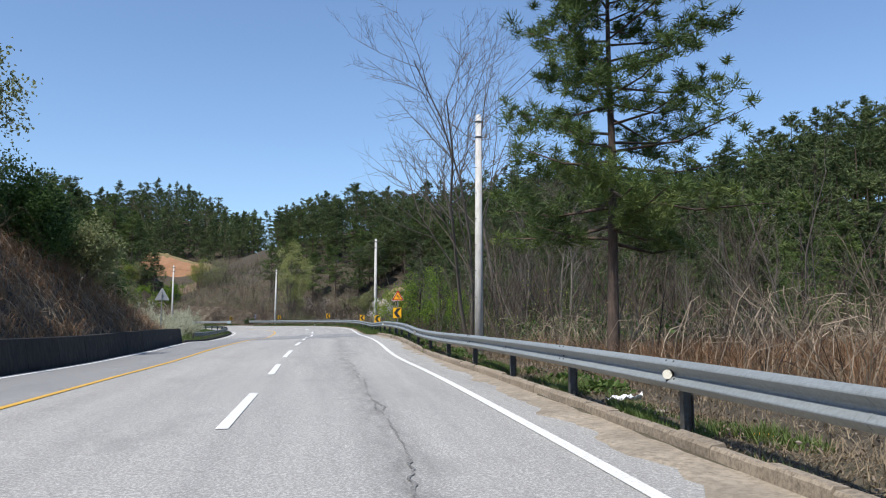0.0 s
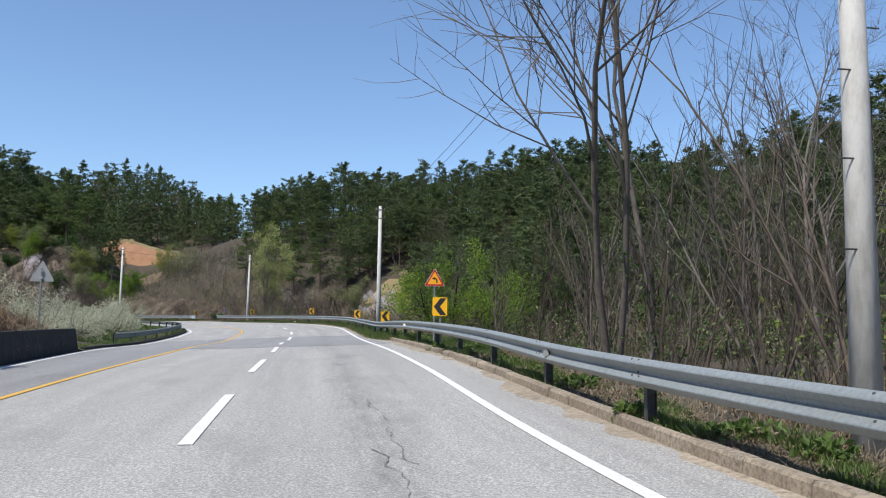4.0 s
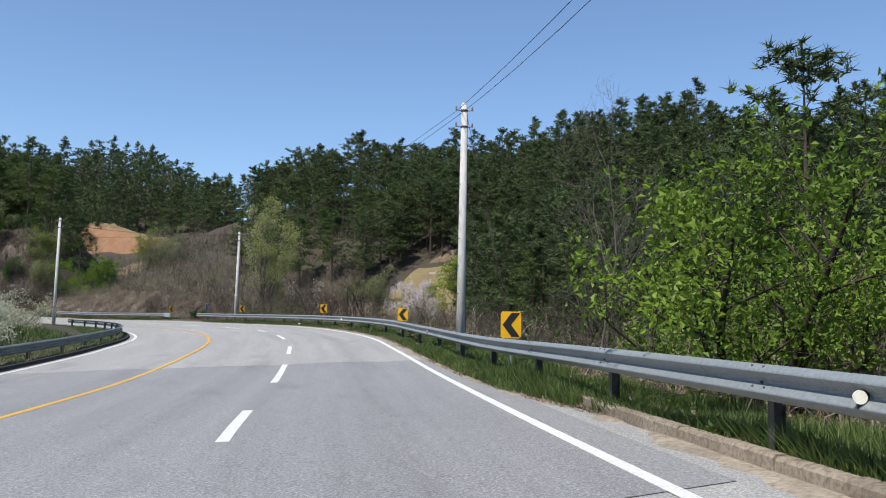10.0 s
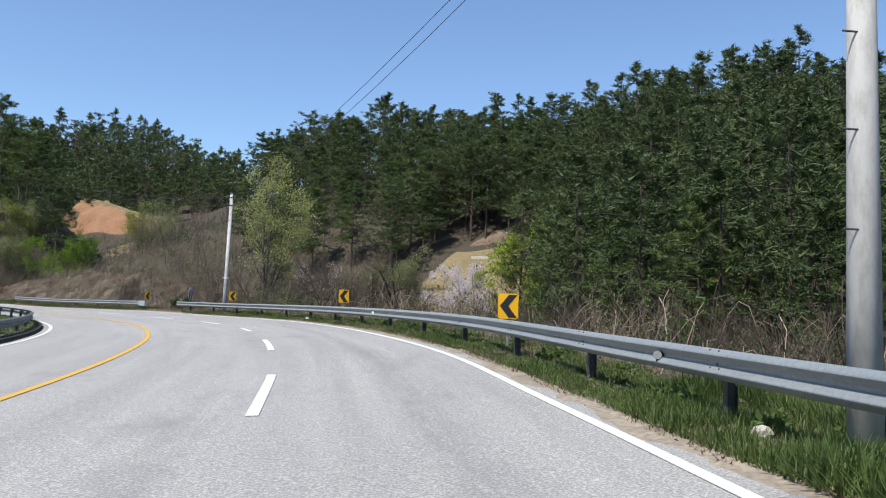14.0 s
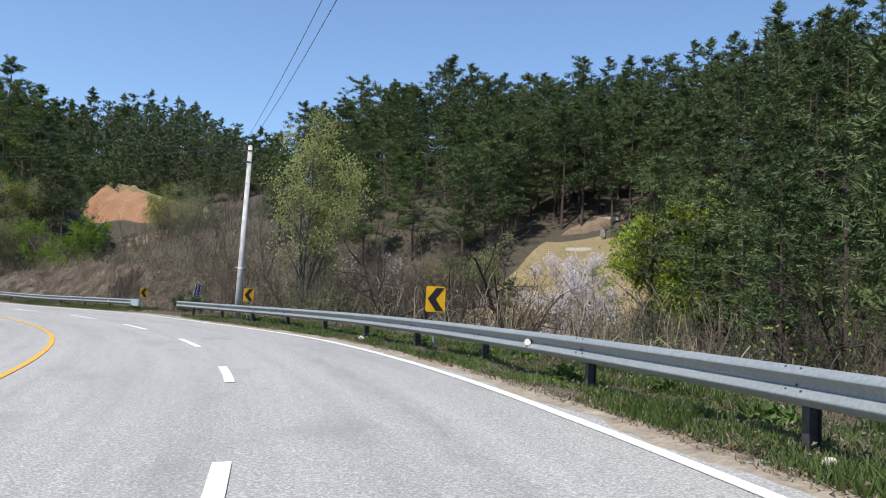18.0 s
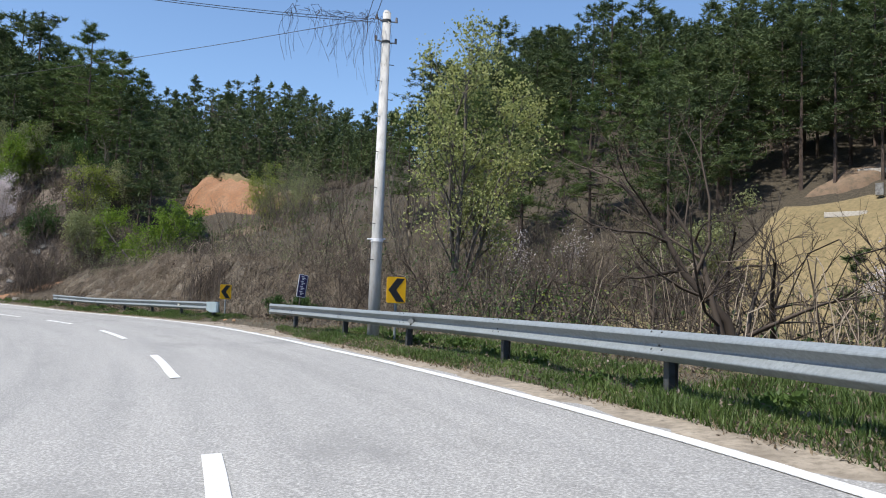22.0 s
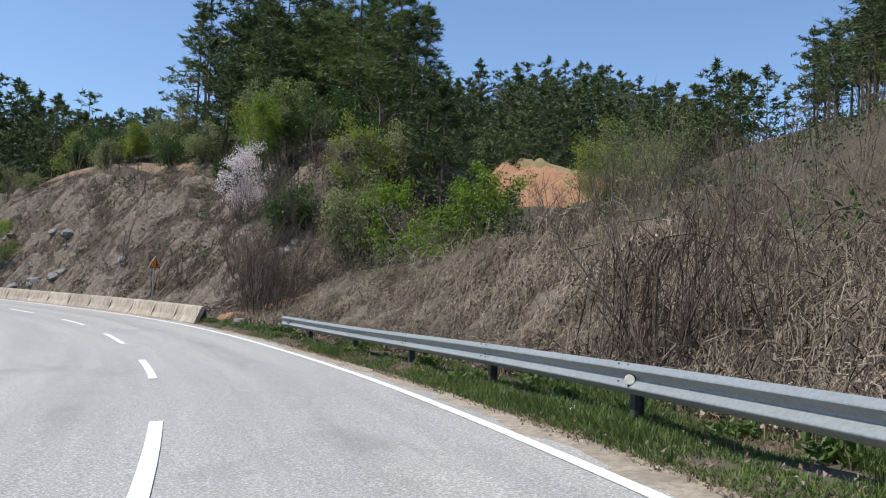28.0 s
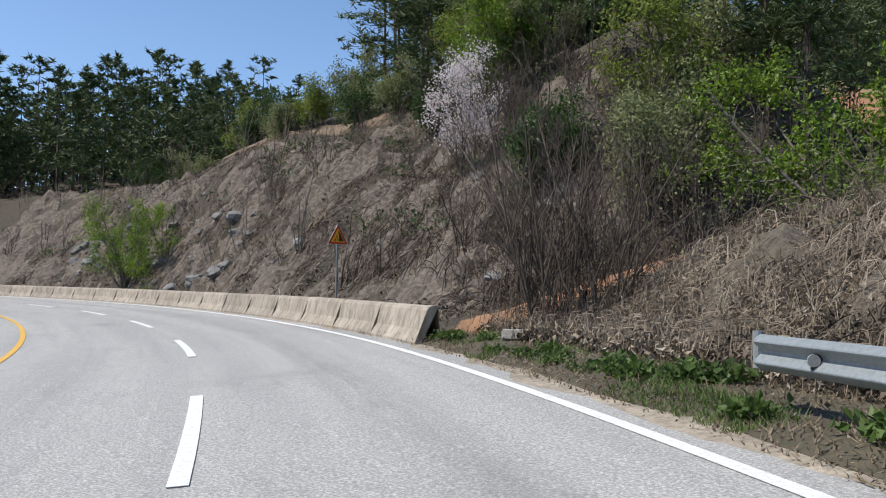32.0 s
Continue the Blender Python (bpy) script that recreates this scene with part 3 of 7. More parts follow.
# long sealed crack in the near lane, and seams
rng = np.random.default_rng(4)
def crack(u0, u1, d, w, seed):
    us = np.arange(u0, u1, 0.12)
    off = fbm(us, us * 0, 6.0, seed) * 0.22 + fbm(us, us * 0, 0.5, seed + 3) * 0.12
    wid = w * (0.2 + 1.6 * value_noise(us / 0.4, us * 0, seed + 9))
    dd = (d(us) if callable(d) else d) + off
    a, b = on_road(us, dd - wid / 2, 0.011), on_road(us, dd + wid / 2, 0.011)
    v = np.stack([a, b], 1).reshape(-1, 3)
    i = np.arange(len(us) - 1) * 2
    ob = part("crack", fast_mesh("crack", v, np.stack([i, i + 1, i + 3, i + 2], 1), M_TAR))
    return tagged(ob, "dark irregular crack along the worn asphalt", "crack", kind="structure")


for a, e, w, s in ((-6, 3.5, 0.022, 2), (2.6, 9, 0.024, 3), (8, 14, 0.02, 4), (13, 20, 0.02, 5), (19, 24, 0.016, 6), (23, 30, 0.014, 7), (29, 36, 0.012, 8)):
    crack(a, e, 2.05 + 0.06 * (s % 3), w, s)
for a, e, w, s in ((46, 47.6, 0.015, 8), (61, 62.5, 0.012, 14)):
    crack(a, e, 2.1, w, s)


def seam(u, d0, d1, w, seed):
    """A short worn ripple across the lane."""
    ds = np.linspace(d0, d1, 14)
    off = fbm(ds, ds * 0 + seed, 0.8, seed) * 0.3
    wid = 2.2 * w * (0.2 + value_noise(ds / 0.3, ds * 0, seed)) * np.sin(np.linspace(0.15, 3.0, 14))
    v = np.stack([on_road(u + off - wid, ds, 0.0105), on_road(u + off + wid, ds, 0.0105)], 1).reshape(-1, 3)
    i = np.arange(13) * 2
    return tagged(part("crack", fast_mesh("crack", v, np.stack([i, i + 1, i + 3, i + 2], 1), M_WORN)), "dark worn ripple across the asphalt lane", "crack", kind="structure")


for u, d0, d1, w in ((42.2, -0.2, 3.6, 0.018),):
    seam(u, d0, d1, w, int(u))

# ---- sandy gutter, kerb, verges ----
def drift(a, b, scale, seed):
    return lambda u: a + b * fbm(np.asarray(u, float), np.asarray(u, float) * 0, scale, seed)


SAND_IN = lambda u: right_line(u) + np.interp(u, [-5, 20, 61, 65, 135, 140, 166, 172], [0.5, 0.8, 0.9, 0.2, 0.18, 0.2, 0.22, 0.4]) + 0.3 * fbm(u, u * 0, 5.0, 5) + 0.3 * fbm(u, u * 0, 0.8, 15)
sand = swept("gutter", -30, U_END, [(SAND_IN, -0.004), (lambda u: np.maximum(SAND_IN(u) + 0.12, right_line(u) + 0.5), 0.016), (5.3, 0.03), (5.3, -0.2), (lambda u: right_line(u) + 0.9, -0.2)], M_SAND, 0.25)
tagged(sand, "pale sandy grit drifted along the road edge", "gutter", kind="structure")
VERGE_IN, VERGE_OUT = drift(0.09, 0.1, 1.5, 8), drift(0.10, 0.12, 1.5, 3)


def verge_top(u, d):
    """Height of the verge's surface above the road's plane."""
    a = right_line(u) + np.interp(u, [60, 65, 131, 135, 140, 144], [1.35, 0.72, 0.72, 1.3, 1.3, 0.8])
    k = np.clip((d - a) / (5.9 - a), 0, 1)
    return VERGE_IN(u) * np.clip(1 + (d - a) / 0.35, 0.2, 1) * (1 - k) + VERGE_OUT(u) * k - 0.15 * np.clip((d - 5.9) / 1.3, 0, 1)


verge = swept("verge", -30, U_END, [(lambda u: right_line(u) + np.interp(u, [60, 65, 131, 135, 140, 144], [1.15, 0.62, 0.62, 0.95, 0.95, 0.62]) + 0.2 * fbm(u, u * 0, 1.6, 7), 0.02), (lambda u: right_line(u) + np.interp(u, [60, 65, 131, 135, 140, 144], [1.35, 0.9, 0.9, 1.3, 1.3, 0.95]) + 0.3 * fbm(u, u * 0, 1.6, 9), VERGE_IN), (5.9, VERGE_OUT), (7.2, drift(-0.1, 0.25, 3, 2)), (7.2, -0.8), (5.0, -0.8)], M_VERGE, 0.5)
tagged(verge, "earthy grass verge under the guard rail", "verge", kind="structure")
verge_l = swept("verge", 57.4, U_END, [(lambda u: left_line(u) - 0.32, 0.03), (lambda u: left_line(u) - 0.75, drift(0.14, 0.1, 1.5, 4)), (lambda u: left_line(u) - 2.4, drift(0.05, 0.15, 2, 5)), (lambda u: left_line(u) - 2.4, -0.8), (lambda u: left_line(u) - 0.33, -0.8)], M_VERGE, 0.6)
tagged(verge_l, "earthy grass verge on the inside of the bend", "verge", kind="structure")
kerb = thing("kerb", Matrix(), "weathered low concrete kerb, cracked and sandy", "kerb", kind="structure")
for i in range(74):
    u0 = -12 + i * 1.0
    j = rng.normal(0, 0.009, 4)
    if 44.2 < u0 < 45.3:
        continue
    v, f, t = sweep(u0 + 0.006, u0 + 0.994, [(4.95 + j[0], -0.1), (4.965 + j[0], 0.125 + j[1]), (4.99 + j[0], 0.155 + j[1]), (5.11 + j[2], 0.155 + j[3]), (5.14, 0.12), (5.15, -0.1)], 0.5)
    part("kerbstone", fast_mesh("kerbstone", v, f, M_CURB, uv=t), parent=kerb)

# Kerb shares the wall's near-black colour, shade included.
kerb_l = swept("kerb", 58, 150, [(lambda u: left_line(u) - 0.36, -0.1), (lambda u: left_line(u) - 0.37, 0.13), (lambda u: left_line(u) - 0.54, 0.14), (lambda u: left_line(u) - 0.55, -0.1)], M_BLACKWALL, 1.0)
tagged(kerb_l, "low kerb in near-black shade colour on the inside of the bend", "kerb", kind="structure")

# ---- guard rails ----
def beam_profile(side):
    """W-shaped beam, its waves towards the road."""
    wave = [(-0.004, 0.160), (-0.018, 0.163), (-0.06, 0.138), (-0.078, 0.123), (-0.087, 0.110), (-0.09, 0.099), (-0.085, 0.090), (-0.075, 0.080), (-0.022, 0.030), (-0.012, 0.014), (-0.010, 0.002), (-0.014, -0.012), (-0.06, -0.052), (-0.08, -0.070), (-0.088, -0.080), (-0.09, -0.089), (-0.085, -0.100), (-0.072, -0.112), (-0.026, -0.154), (-0.014, -0.163)]
    front = [(x * side, z) for x, z in wave]
    back = [((x + 0.006) * side, z) for x, z in reversed(wave)]
    return front + back


bm = bmesh.new()
bmesh.ops.create_uvsphere(bm, u_segments=6, v_segments=4, radius=0.013)
BOLT = bpy.data.meshes.new("bolt")
bm.to_mesh(BOLT)
bm.free()
BOLT.materials.append(M_ZINC_OLD)


def guardrail(name, u0, u1, d, h, mat_, label, posts, reflectors=(), side=1, span=4.32, lift=None):
    rail = thing(name, Matrix(), label, "guard rail")
    dd = d if callable(d) else (lambda u: np.full(np.shape(u), d))
    hh = lift if lift else (lambda u: np.full(np.shape(u), h))
    a = u0
    k = 0
    while a < u1 - 0.2:
        b = min(a + span, u1)
        e = 0.004 * (k % 2)
        prof = [((lambda u, x=x: dd(u) + x + side * e), (lambda u, z=z: hh(u) + z)) for x, z in beam_profile(side)]
        v, f, t = sweep(a, b + (0.12 if b < u1 else 0), prof, 1.1, True)
        part("beam", fast_mesh("beam", v, f, mat_, uv=t), parent=rail)
        a, k = b, k + 1
    for u in posts:
        for du, x, z in ((-0.1, -0.05, 0.145), (0.1, -0.05, 0.145), (-0.1, -0.05, -0.042), (0.1, -0.05, -0.042), (0.0, -0.02, 0.0)):
            w = part("bolt", BOLT, parent=rail)
            w.matrix_basis = road_pose(u + du, float(dd(np.array(u))) + side * x, float(hh(np.array(u))) + z)
        bm = bmesh.new()
        hu = float(hh(np.array(u)))
        box(bm, -0.055, 0.055, -0.004, 0.004, -0.7, hu + 0.12)
        box(bm, -0.06, -0.052, -0.05, 0.05, -0.7, hu + 0.12)
        box(bm, 0.052, 0.06, -0.05, 0.05, -0.7, hu + 0.12)
        p = part("post", bm, M_ZINC_OLD, rail, "dark weathered steel post")
        p.matrix_basis = road_pose(u, float(dd(np.array(u))) + side * 0.13, 0)
        bm = bmesh.new()
        box(bm, -0.025, 0.04, -0.05, 0.05, -0.1, 0.1, 0.006)
        s = part("spacer", bm, M_ZINC_OLD, rail)
        s.matrix_basis = road_pose(u, float(dd(np.array(u))) + side * 0.04, hu)
    for u, film in reflectors:
        bm = bmesh.new()
        rod(bm, (0, 0.012, 0), (0, -0.012, 0), 0.052, sides=16)
        p = part("reflector", bm, film, rail, "round pale reflector disc" if film is M_REFLECT else "round grey reflector disc")
        p.matrix_basis = road_pose(u, float(dd(np.array(u))) - side * 0.085, float(hh(np.array(u))) - 0.0, turn=-18 * side)
        bm = bmesh.new()
        box(bm, -0.012, 0.075, -0.004, 0.03, -0.09, 0.05, 0.003)
        q = part("bracket", bm, M_RUBBER, p)
        q.matrix_basis = pose(0, 0.02, 0)
    return rail


posts1 = [0.4 + 4.3 * i for i in range(-6, 32)]
rail_lift = lambda u: np.interp(u, [0, 20, 34, 44, 54, 79, 102, 140], [0.79, 0.74, 0.68, 0.74, 0.77, 0.69, 0.62, 0.64])
rail_1 = guardrail("guardrail", -29, 135.8, rail_line, 0.62, M_ZINC, "long galvanised W-beam guard rail with dark posts and round reflectors", posts1, ((9.0, M_REFLECT), (34.2, M_REFLECT_GREY), (54.8, M_REFLECT), (79.2, M_REFLECT_GREY), (101.1, M_REFLECT), (124.5, M_REFLECT_GREY)), lift=rail_lift)
rail_3 = guardrail("guardrail", 142.3, 166.6, rail_line, 0.62, M_ZINC, "short galvanised W-beam guard rail below a dry bank", [142.5 + 4.3 * i for i in range(6)], ((146.6, M_REFLECT), (165.8, M_REFLECT_GREY)), lift=lambda u: np.interp(u, [143, 166], [0.6, 0.62]))
RAIL_LEFT = 67.0
left_d = lambda u: left_line(u) - 0.85
guardrail("guardrail", RAIL_LEFT, 134, left_d, 0.55, M_GREEN_RAIL, "dull green-grey W-beam guard rail on the inside of the bend", [RAIL_LEFT + 0.5 + 4.3 * i for i in range(16)], (), side=-1)
# flat end terminal on the short rail
TERMINAL = [(-0.75, -0.098), (-0.2, -0.102), (0.12, -0.1), (0.22, -0.08), (0.29, -0.03), (0.3, 0.03), (0.26, 0.09), (0.18, 0.13), (-0.2, 0.14)]
bm = bmesh.new()
rows_ = []
for x, y in TERMINAL:
    low, high = (-0.17, 0.168) if x < -0.4 else (-0.235, 0.175)
    rows_.append([bm.verts.new((x, y + w, z)) for w, z in ((0.0, low), (0.0, high), (0.006, high), (0.006, low))])
for a, b in zip(rows_, rows_[1:]):
    for q in range(4):
        bm.faces.new((a[q], a[(q + 1) % 4], b[(q + 1) % 4], b[q]))
bm.faces.new(rows_[0])
bm.faces.new(rows_[-1][::-1])
bmesh.ops.recalc_face_normals(bm, faces=bm.faces)
end = part("end_terminal", bm, surface("pale_blue_steel", (0.33, 0.42, 0.44), (0.38, 0.47, 0.49), (0.28, 0.34, 0.35), 1.2, 16, 0.5, 0.05, metal=0.2), rail_3, "pale blue-grey rounded steel end piece")
end.matrix_basis = road_pose(142.05, 4.75, 0.6, turn=-90)
for ra, u, s in ((rail_1, 135.85, 1), (rail_3, 166.65, 1), (rail_1, -29.0, -1)):
    bm = bmesh.new()
    rod(bm, (0.0, 0, -0.17), (0.0, 0, 0.17), 0.05, sides=10)
    e = part("end_cap", bm, M_ZINC, ra)
    e.matrix_basis = road_pose(u, float(rail_line(u)), float(rail_lift(u)))

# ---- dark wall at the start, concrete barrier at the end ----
# Panels take the near-black concrete with shade coloured in.
wall = thing("retaining_wall", Matrix(), "low dark concrete wall in near-black shade colour below a dry bank", "wall", kind="structure")
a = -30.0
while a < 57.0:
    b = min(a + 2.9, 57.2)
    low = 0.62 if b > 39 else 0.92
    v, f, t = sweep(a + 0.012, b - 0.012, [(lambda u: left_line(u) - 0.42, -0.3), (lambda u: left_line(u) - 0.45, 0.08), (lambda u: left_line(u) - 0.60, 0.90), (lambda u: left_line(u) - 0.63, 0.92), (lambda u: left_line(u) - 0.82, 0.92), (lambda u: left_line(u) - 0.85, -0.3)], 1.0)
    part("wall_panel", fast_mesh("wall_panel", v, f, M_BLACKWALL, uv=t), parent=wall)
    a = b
barrier = thing("concrete_barrier", Matrix(), "tan stained concrete crash barrier with rounded top", "barrier", kind="structure")
a = 176.6
while a < U_END - 1:
    b = min(a + 3.4, U_END)
    j = rng.normal(0, 0.005, 3)
    v, f, t = sweep(a + 0.004, b - 0.005, [(4.36, -0.3), (4.38 + j[0], 0.06), (4.54 + j[0], 0.30), (4.64 + j[1], 0.72 + j[2]), (4.68 + j[1], 0.78 + j[2]), (4.74, 0.80 + j[2]), (4.84, 0.80 + j[2]), (4.88, 0.76 + j[2]), (4.98, -0.3)], 0.85)
    part("barrier_block", fast_mesh("barrier_block", v, f, M_BARRIER, uv=t), parent=barrier)
    a = b

# ---- signs ----
def chevron_sign(u, d, low, high, turn=0.0, wide=0.47):
    s = thing("chevron_sign", road_pose(u, d, 0, turn), "yellow curve sign with a black chevron on a steel post", "road sign", "chevron signs along the bend")
    h = high - low
    bm = bmesh.new()
    plate(bm, [(-wide / 2, low), (wide / 2, low), (wide / 2, high), (-wide / 2, high)], -0.012, 0.0)
    bmesh.ops.bevel(bm, geom=[e for e in bm.edges if abs(e.verts[0].co.y - e.verts[1].co.y) > 0.005], offset=0.025, segments=2, affect="EDGES")
    part("panel", bm, M_SIGN_Y, s, "yellow reflective panel")
    bm = bmesh.new()
    m = (low + high) / 2
    x0, x1, t = -wide * 0.42, wide * 0.02, wide * 0.42
    plate(bm, [(x0, m), (x1, high - 0.03), (x1 + t, high - 0.03), (x0 + t, m), (x1 + t, low + 0.03), (x1, low + 0.03)], -0.0165, -0.0125)
    part("chevron", bm, M_SIGN_K, s, "black chevron pointing left")
    bm = bmesh.new()
    rod(bm, (0.02, 0.045, -0.7), (0.02, 0.045, high - 0.06), 0.03, sides=10)
    part("post", bm, M_POST_TUBE, s, "grey steel tube post")
    for z in (low + 0.14, high - 0.14):
        bm = bmesh.new()
        box(bm, -0.05, 0.09, 0.001, 0.08, z - 0.015, z + 0.015, 0.003)
        part("clamp", bm, M_SIGN_BACK, s)
    return s


for u, d, lo, hi, tw in ((47.8, 5.27, 1.11, 1.70, -4), (67.9, 5.25, 0.88, 1.48, 2), (88.1, 5.15, 0.79, 1.37, -3), (107.2, 4.78, 0.95, 1.54, 2), (126.5, 4.84, 0.96, 1.55, 3), (142.75, 5.4, 0.86, 1.45, 4)):
    chevron_sign(u, d, lo, hi, tw)


def rounded_triangle(side, z0, r):
    h = side * math.sqrt(3) / 2
    cs = [(-side / 2, z0), (side / 2, z0), (0, z0 + h)]
    g = (0, z0 + h / 3)
    out = []
    for (x, z), a0 in zip(cs, (150, 270, 30)):
        k = 2 * r
        vx, vz = g[0] - x, g[1] - z
        n = math.hypot(vx, vz)
        cx, cz = x + vx / n * k, z + vz / n * k
        out += [(cx + r * math.cos(radians(a0 + q * 30)), cz + r * math.sin(radians(a0 + q * 30))) for q in range(5)]
    return out


def triangle_sign(u, d, base, side, symbol, label, turn=0.0, tip=0.0):
    s = thing("warning_sign", road_pose(u, d, 0, turn, tip), label, "road sign")
    bm = bmesh.new()
    plate(bm, rounded_triangle(side, base, side * 0.045), -0.012, 0.0)
    part("rim", bm, M_SIGN_W, s, "thin white edge")
    bm = bmesh.new()
    plate(bm, rounded_triangle(side * 0.965, base + side * 0.01, side * 0.04), -0.0142, -0.0122)
    part("panel", bm, M_SIGN_R, s, "red-bordered panel")
    bm = bmesh.new()
    plate(bm, rounded_triangle(side * 0.70, base + side * 0.09, side * 0.016), -0.0166, -0.0144)
    part("face", bm, M_SIGN_O, s, "amber reflective face")
    bm = bmesh.new()
    plate(bm, rounded_triangle(side * 0.99, base + side * 0.003, side * 0.045), 0.001, 0.004)
    part("back", bm, M_SIGN_BACK, s, "bare aluminium back")
    k = side / 0.74
    if symbol == "bend":
        bm = bmesh.new()
        c = [(0.10, 0.12), (0.10, 0.22), (0.06, 0.275), (0.0, 0.29), (0.0, 0.255), (0.035, 0.24), (0.055, 0.21), (0.055, 0.12)]
        plate(bm, [(x * k, base + z * k) for x, z in c], -0.020, -0.0168)
        plate(bm, [(-0.11 * k, base + 0.268 * k), (0.005 * k, base + 0.325 * k), (0.005 * k, base + 0.215 * k)], -0.020, -0.0165)
        part("arrow", bm, M_SIGN_K, s, "black arrow bending left")
    else:
        bm = bmesh.new()
        plate(bm, [(0.02 * k, base + 0.1 * k), (0.21 * k, base + 0.1 * k), (0.03 * k, base + 0.42 * k), (0.0, base + 0.36 * k), (0.035 * k, base + 0.27 * k)], -0.020, -0.0165)
        part("slope_symbol", bm, M_SIGN_K, s, "black rock face symbol")
        for x, z, r in ((-0.05, 0.24, 0.03), (-0.09, 0.15, 0.028), (-0.02, 0.17, 0.022), (-0.12, 0.11, 0.02)):
            bm = bmesh.new()
            plate(bm, [((x + r * math.cos(q)) * k, base + (z + r * math.sin(q)) * k) for q in (0.2, 1.2, 2.4, 3.4, 4.6, 5.5)], -0.020, -0.0165)
            part("rock_symbol", bm, M_SIGN_K, s, "small black rock symbol")
    bm = bmesh.new()
    rod(bm, (0, 0.05, -0.8), (0, 0.05, base + 0.4 * k), 0.032, sides=12)
    part("post", bm, M_POST_TUBE, s, "grey steel tube post")
    for z in (base + 0.1 * k, base + 0.3 * k):
        bm = bmesh.new()
        box(bm, -0.07, 0.07, 0.001, 0.09, z - 0.02, z + 0.02, 0.003)
        part("clamp", bm, M_SIGN_BACK, s)
    return s


triangle_sign(50.9, 5.55, 2.16, 0.74, "bend", "amber triangle sign with a red border and a black left-bend arrow", -6)
triangle_sign(186.6, 5.55, 2.5, 0.80, "rocks", "weathered amber triangle sign of falling rocks behind the barrier", 14)
triangle_sign(55.8, -9.0, 2.75, 0.95, "bend", "triangle sign on the inner bank seen from its grey back", 176)
# small navy banner sign
bs = thing("banner_sign", road_pose(136.2, 5.75, -0.15, 8, 7), "small navy sign with white strokes on a thin stake", "sign")
bm = bmesh.new()
plate(bm, [(-0.17, 1.15), (0.17, 1.15), (0.17, 1.92), (-0.17, 1.92)], -0.012, 0.0)
part("panel", bm, M_SIGN_W, bs, "white-edged panel")
bm = bmesh.new()
plate(bm, [(-0.15, 1.17), (0.15, 1.17), (0.15, 1.90), (-0.15, 1.90)], -0.016, -0.0125)
part("face", bm, M_SIGN_N, bs, "navy face")
for i in range(4):
    for x, w, z in ((-0.03, 0.11, 0.05), (0.02, 0.14, 0.0), (-0.01, 0.07, -0.045)):
        bm = bmesh.new()
        box(bm, x - w / 2, x + w / 2, -0.020, -0.0165, 1.80 - i * 0.17 + z - 0.014, 1.80 - i * 0.17 + z + 0.014)
        part("bar", bm, M_SIGN_W, bs, "white stroke")
bm = bmesh.new()
rod(bm, (0, 0.02, -1.2), (0, 0.02, 1.8), 0.018, sides=8)
part("stake", bm, M_BARK_GREY, bs, "thin stake")

# ---- utility poles and wires ----
def utility_pole(name, m, height, r0, r1, label, steps=True, lean=0.0):
    p = thing(name, m, label, "utility pole", "utility poles along the road")
    bm = bmesh.new()
    rod(bm, (0, 0, -1.6), (0, 0, height), r0, r1, 20)
    part("shaft", bm, M_POLE, p, "tapered pale concrete shaft", smooth=True)
    bm = bmesh.new()
    rod(bm, (0, 0, height - 0.02), (0, 0, height + 0.05), r1 * 1.05, r1 * 0.7, 16)
    part("cap", bm, M_POLE, p)
    for z in (height - 0.25, height - 0.8):
        bm = bmesh.new()
        rod(bm, (0, 0, z), (0, 0, z + 0.06), r1 * 1.18, sides=16)
        part("band", bm, M_ZINC_OLD, p, "dark steel band")
        for s in (-1, 1):
            bm = bmesh.new()
            rod(bm, (s * r1, 0, z + 0.03), (s * (r1 + 0.2), 0, z + 0.06), 0.016, sides=6)
            rod(bm, (s * (r1 + 0.17), 0, z + 0.04), (s * (r1 + 0.17), 0, z + 0.17), 0.035, 0.028, 8)
            part("insulator", bm, M_CERAMIC, p, "brown ceramic insulator")
    if steps:
        for i in range(int((height - 2.6) / 0.45)):
            z = 2.0 + i * 0.45
            r = r0 + (r1 - r0) * (z + 1.6) / (height + 1.6)
            s = 1 if i % 2 else -1
            bm = bmesh.new()
            rod(bm, (s * r * 0.6, -r * 0.6, z), (s * (r + 0.11), -r * 0.6, z), 0.01, sides=6)
            part("step_bolt", bm, M_ZINC_OLD, p, "dark steel step bolt")
    bm = bmesh.new()
    rod(bm, (r0 * 0.93, 0, 0.0), (r1 * 1.02, 0, height - 0.3), 0.014, sides=6)
    part("conduit", bm, M_WIRE, p)
    return p


pA, pB, pC, pL = road_pose(28.6, 6.6), road_pose(76.2, 5.52), road_pose(128.3, 5.02), pose(-37.4, 117.3, float(ground(np.array([-37.4]), np.array([117.3]))[0]))
utility_pole("utility_pole", pA, 8.35, 0.165, 0.10, "tall pale concrete utility pole behind the guard rail")
utility_pole("utility_pole", pB, 8.3, 0.165, 0.10, "tall pale concrete utility pole behind the guard rail")
pole_c = utility_pole("utility_pole", pC @ pose(0, 0, 0, 0, 0.3, 0), 8.3, 0.165, 0.10, "leaning concrete utility pole hung with dry creeper")
utility_pole("utility_pole", pL, 8.8, 0.15, 0.095, "pale concrete utility pole beyond the inner rail")
bm = bmesh.new()
rod(bm, (0, 0, 2.45), (0, 0, 2.53), 0.155, sides=16)
rod(bm, (-0.28, -0.05, 2.5), (0.2, -0.05, 2.53), 0.02, sides=6)
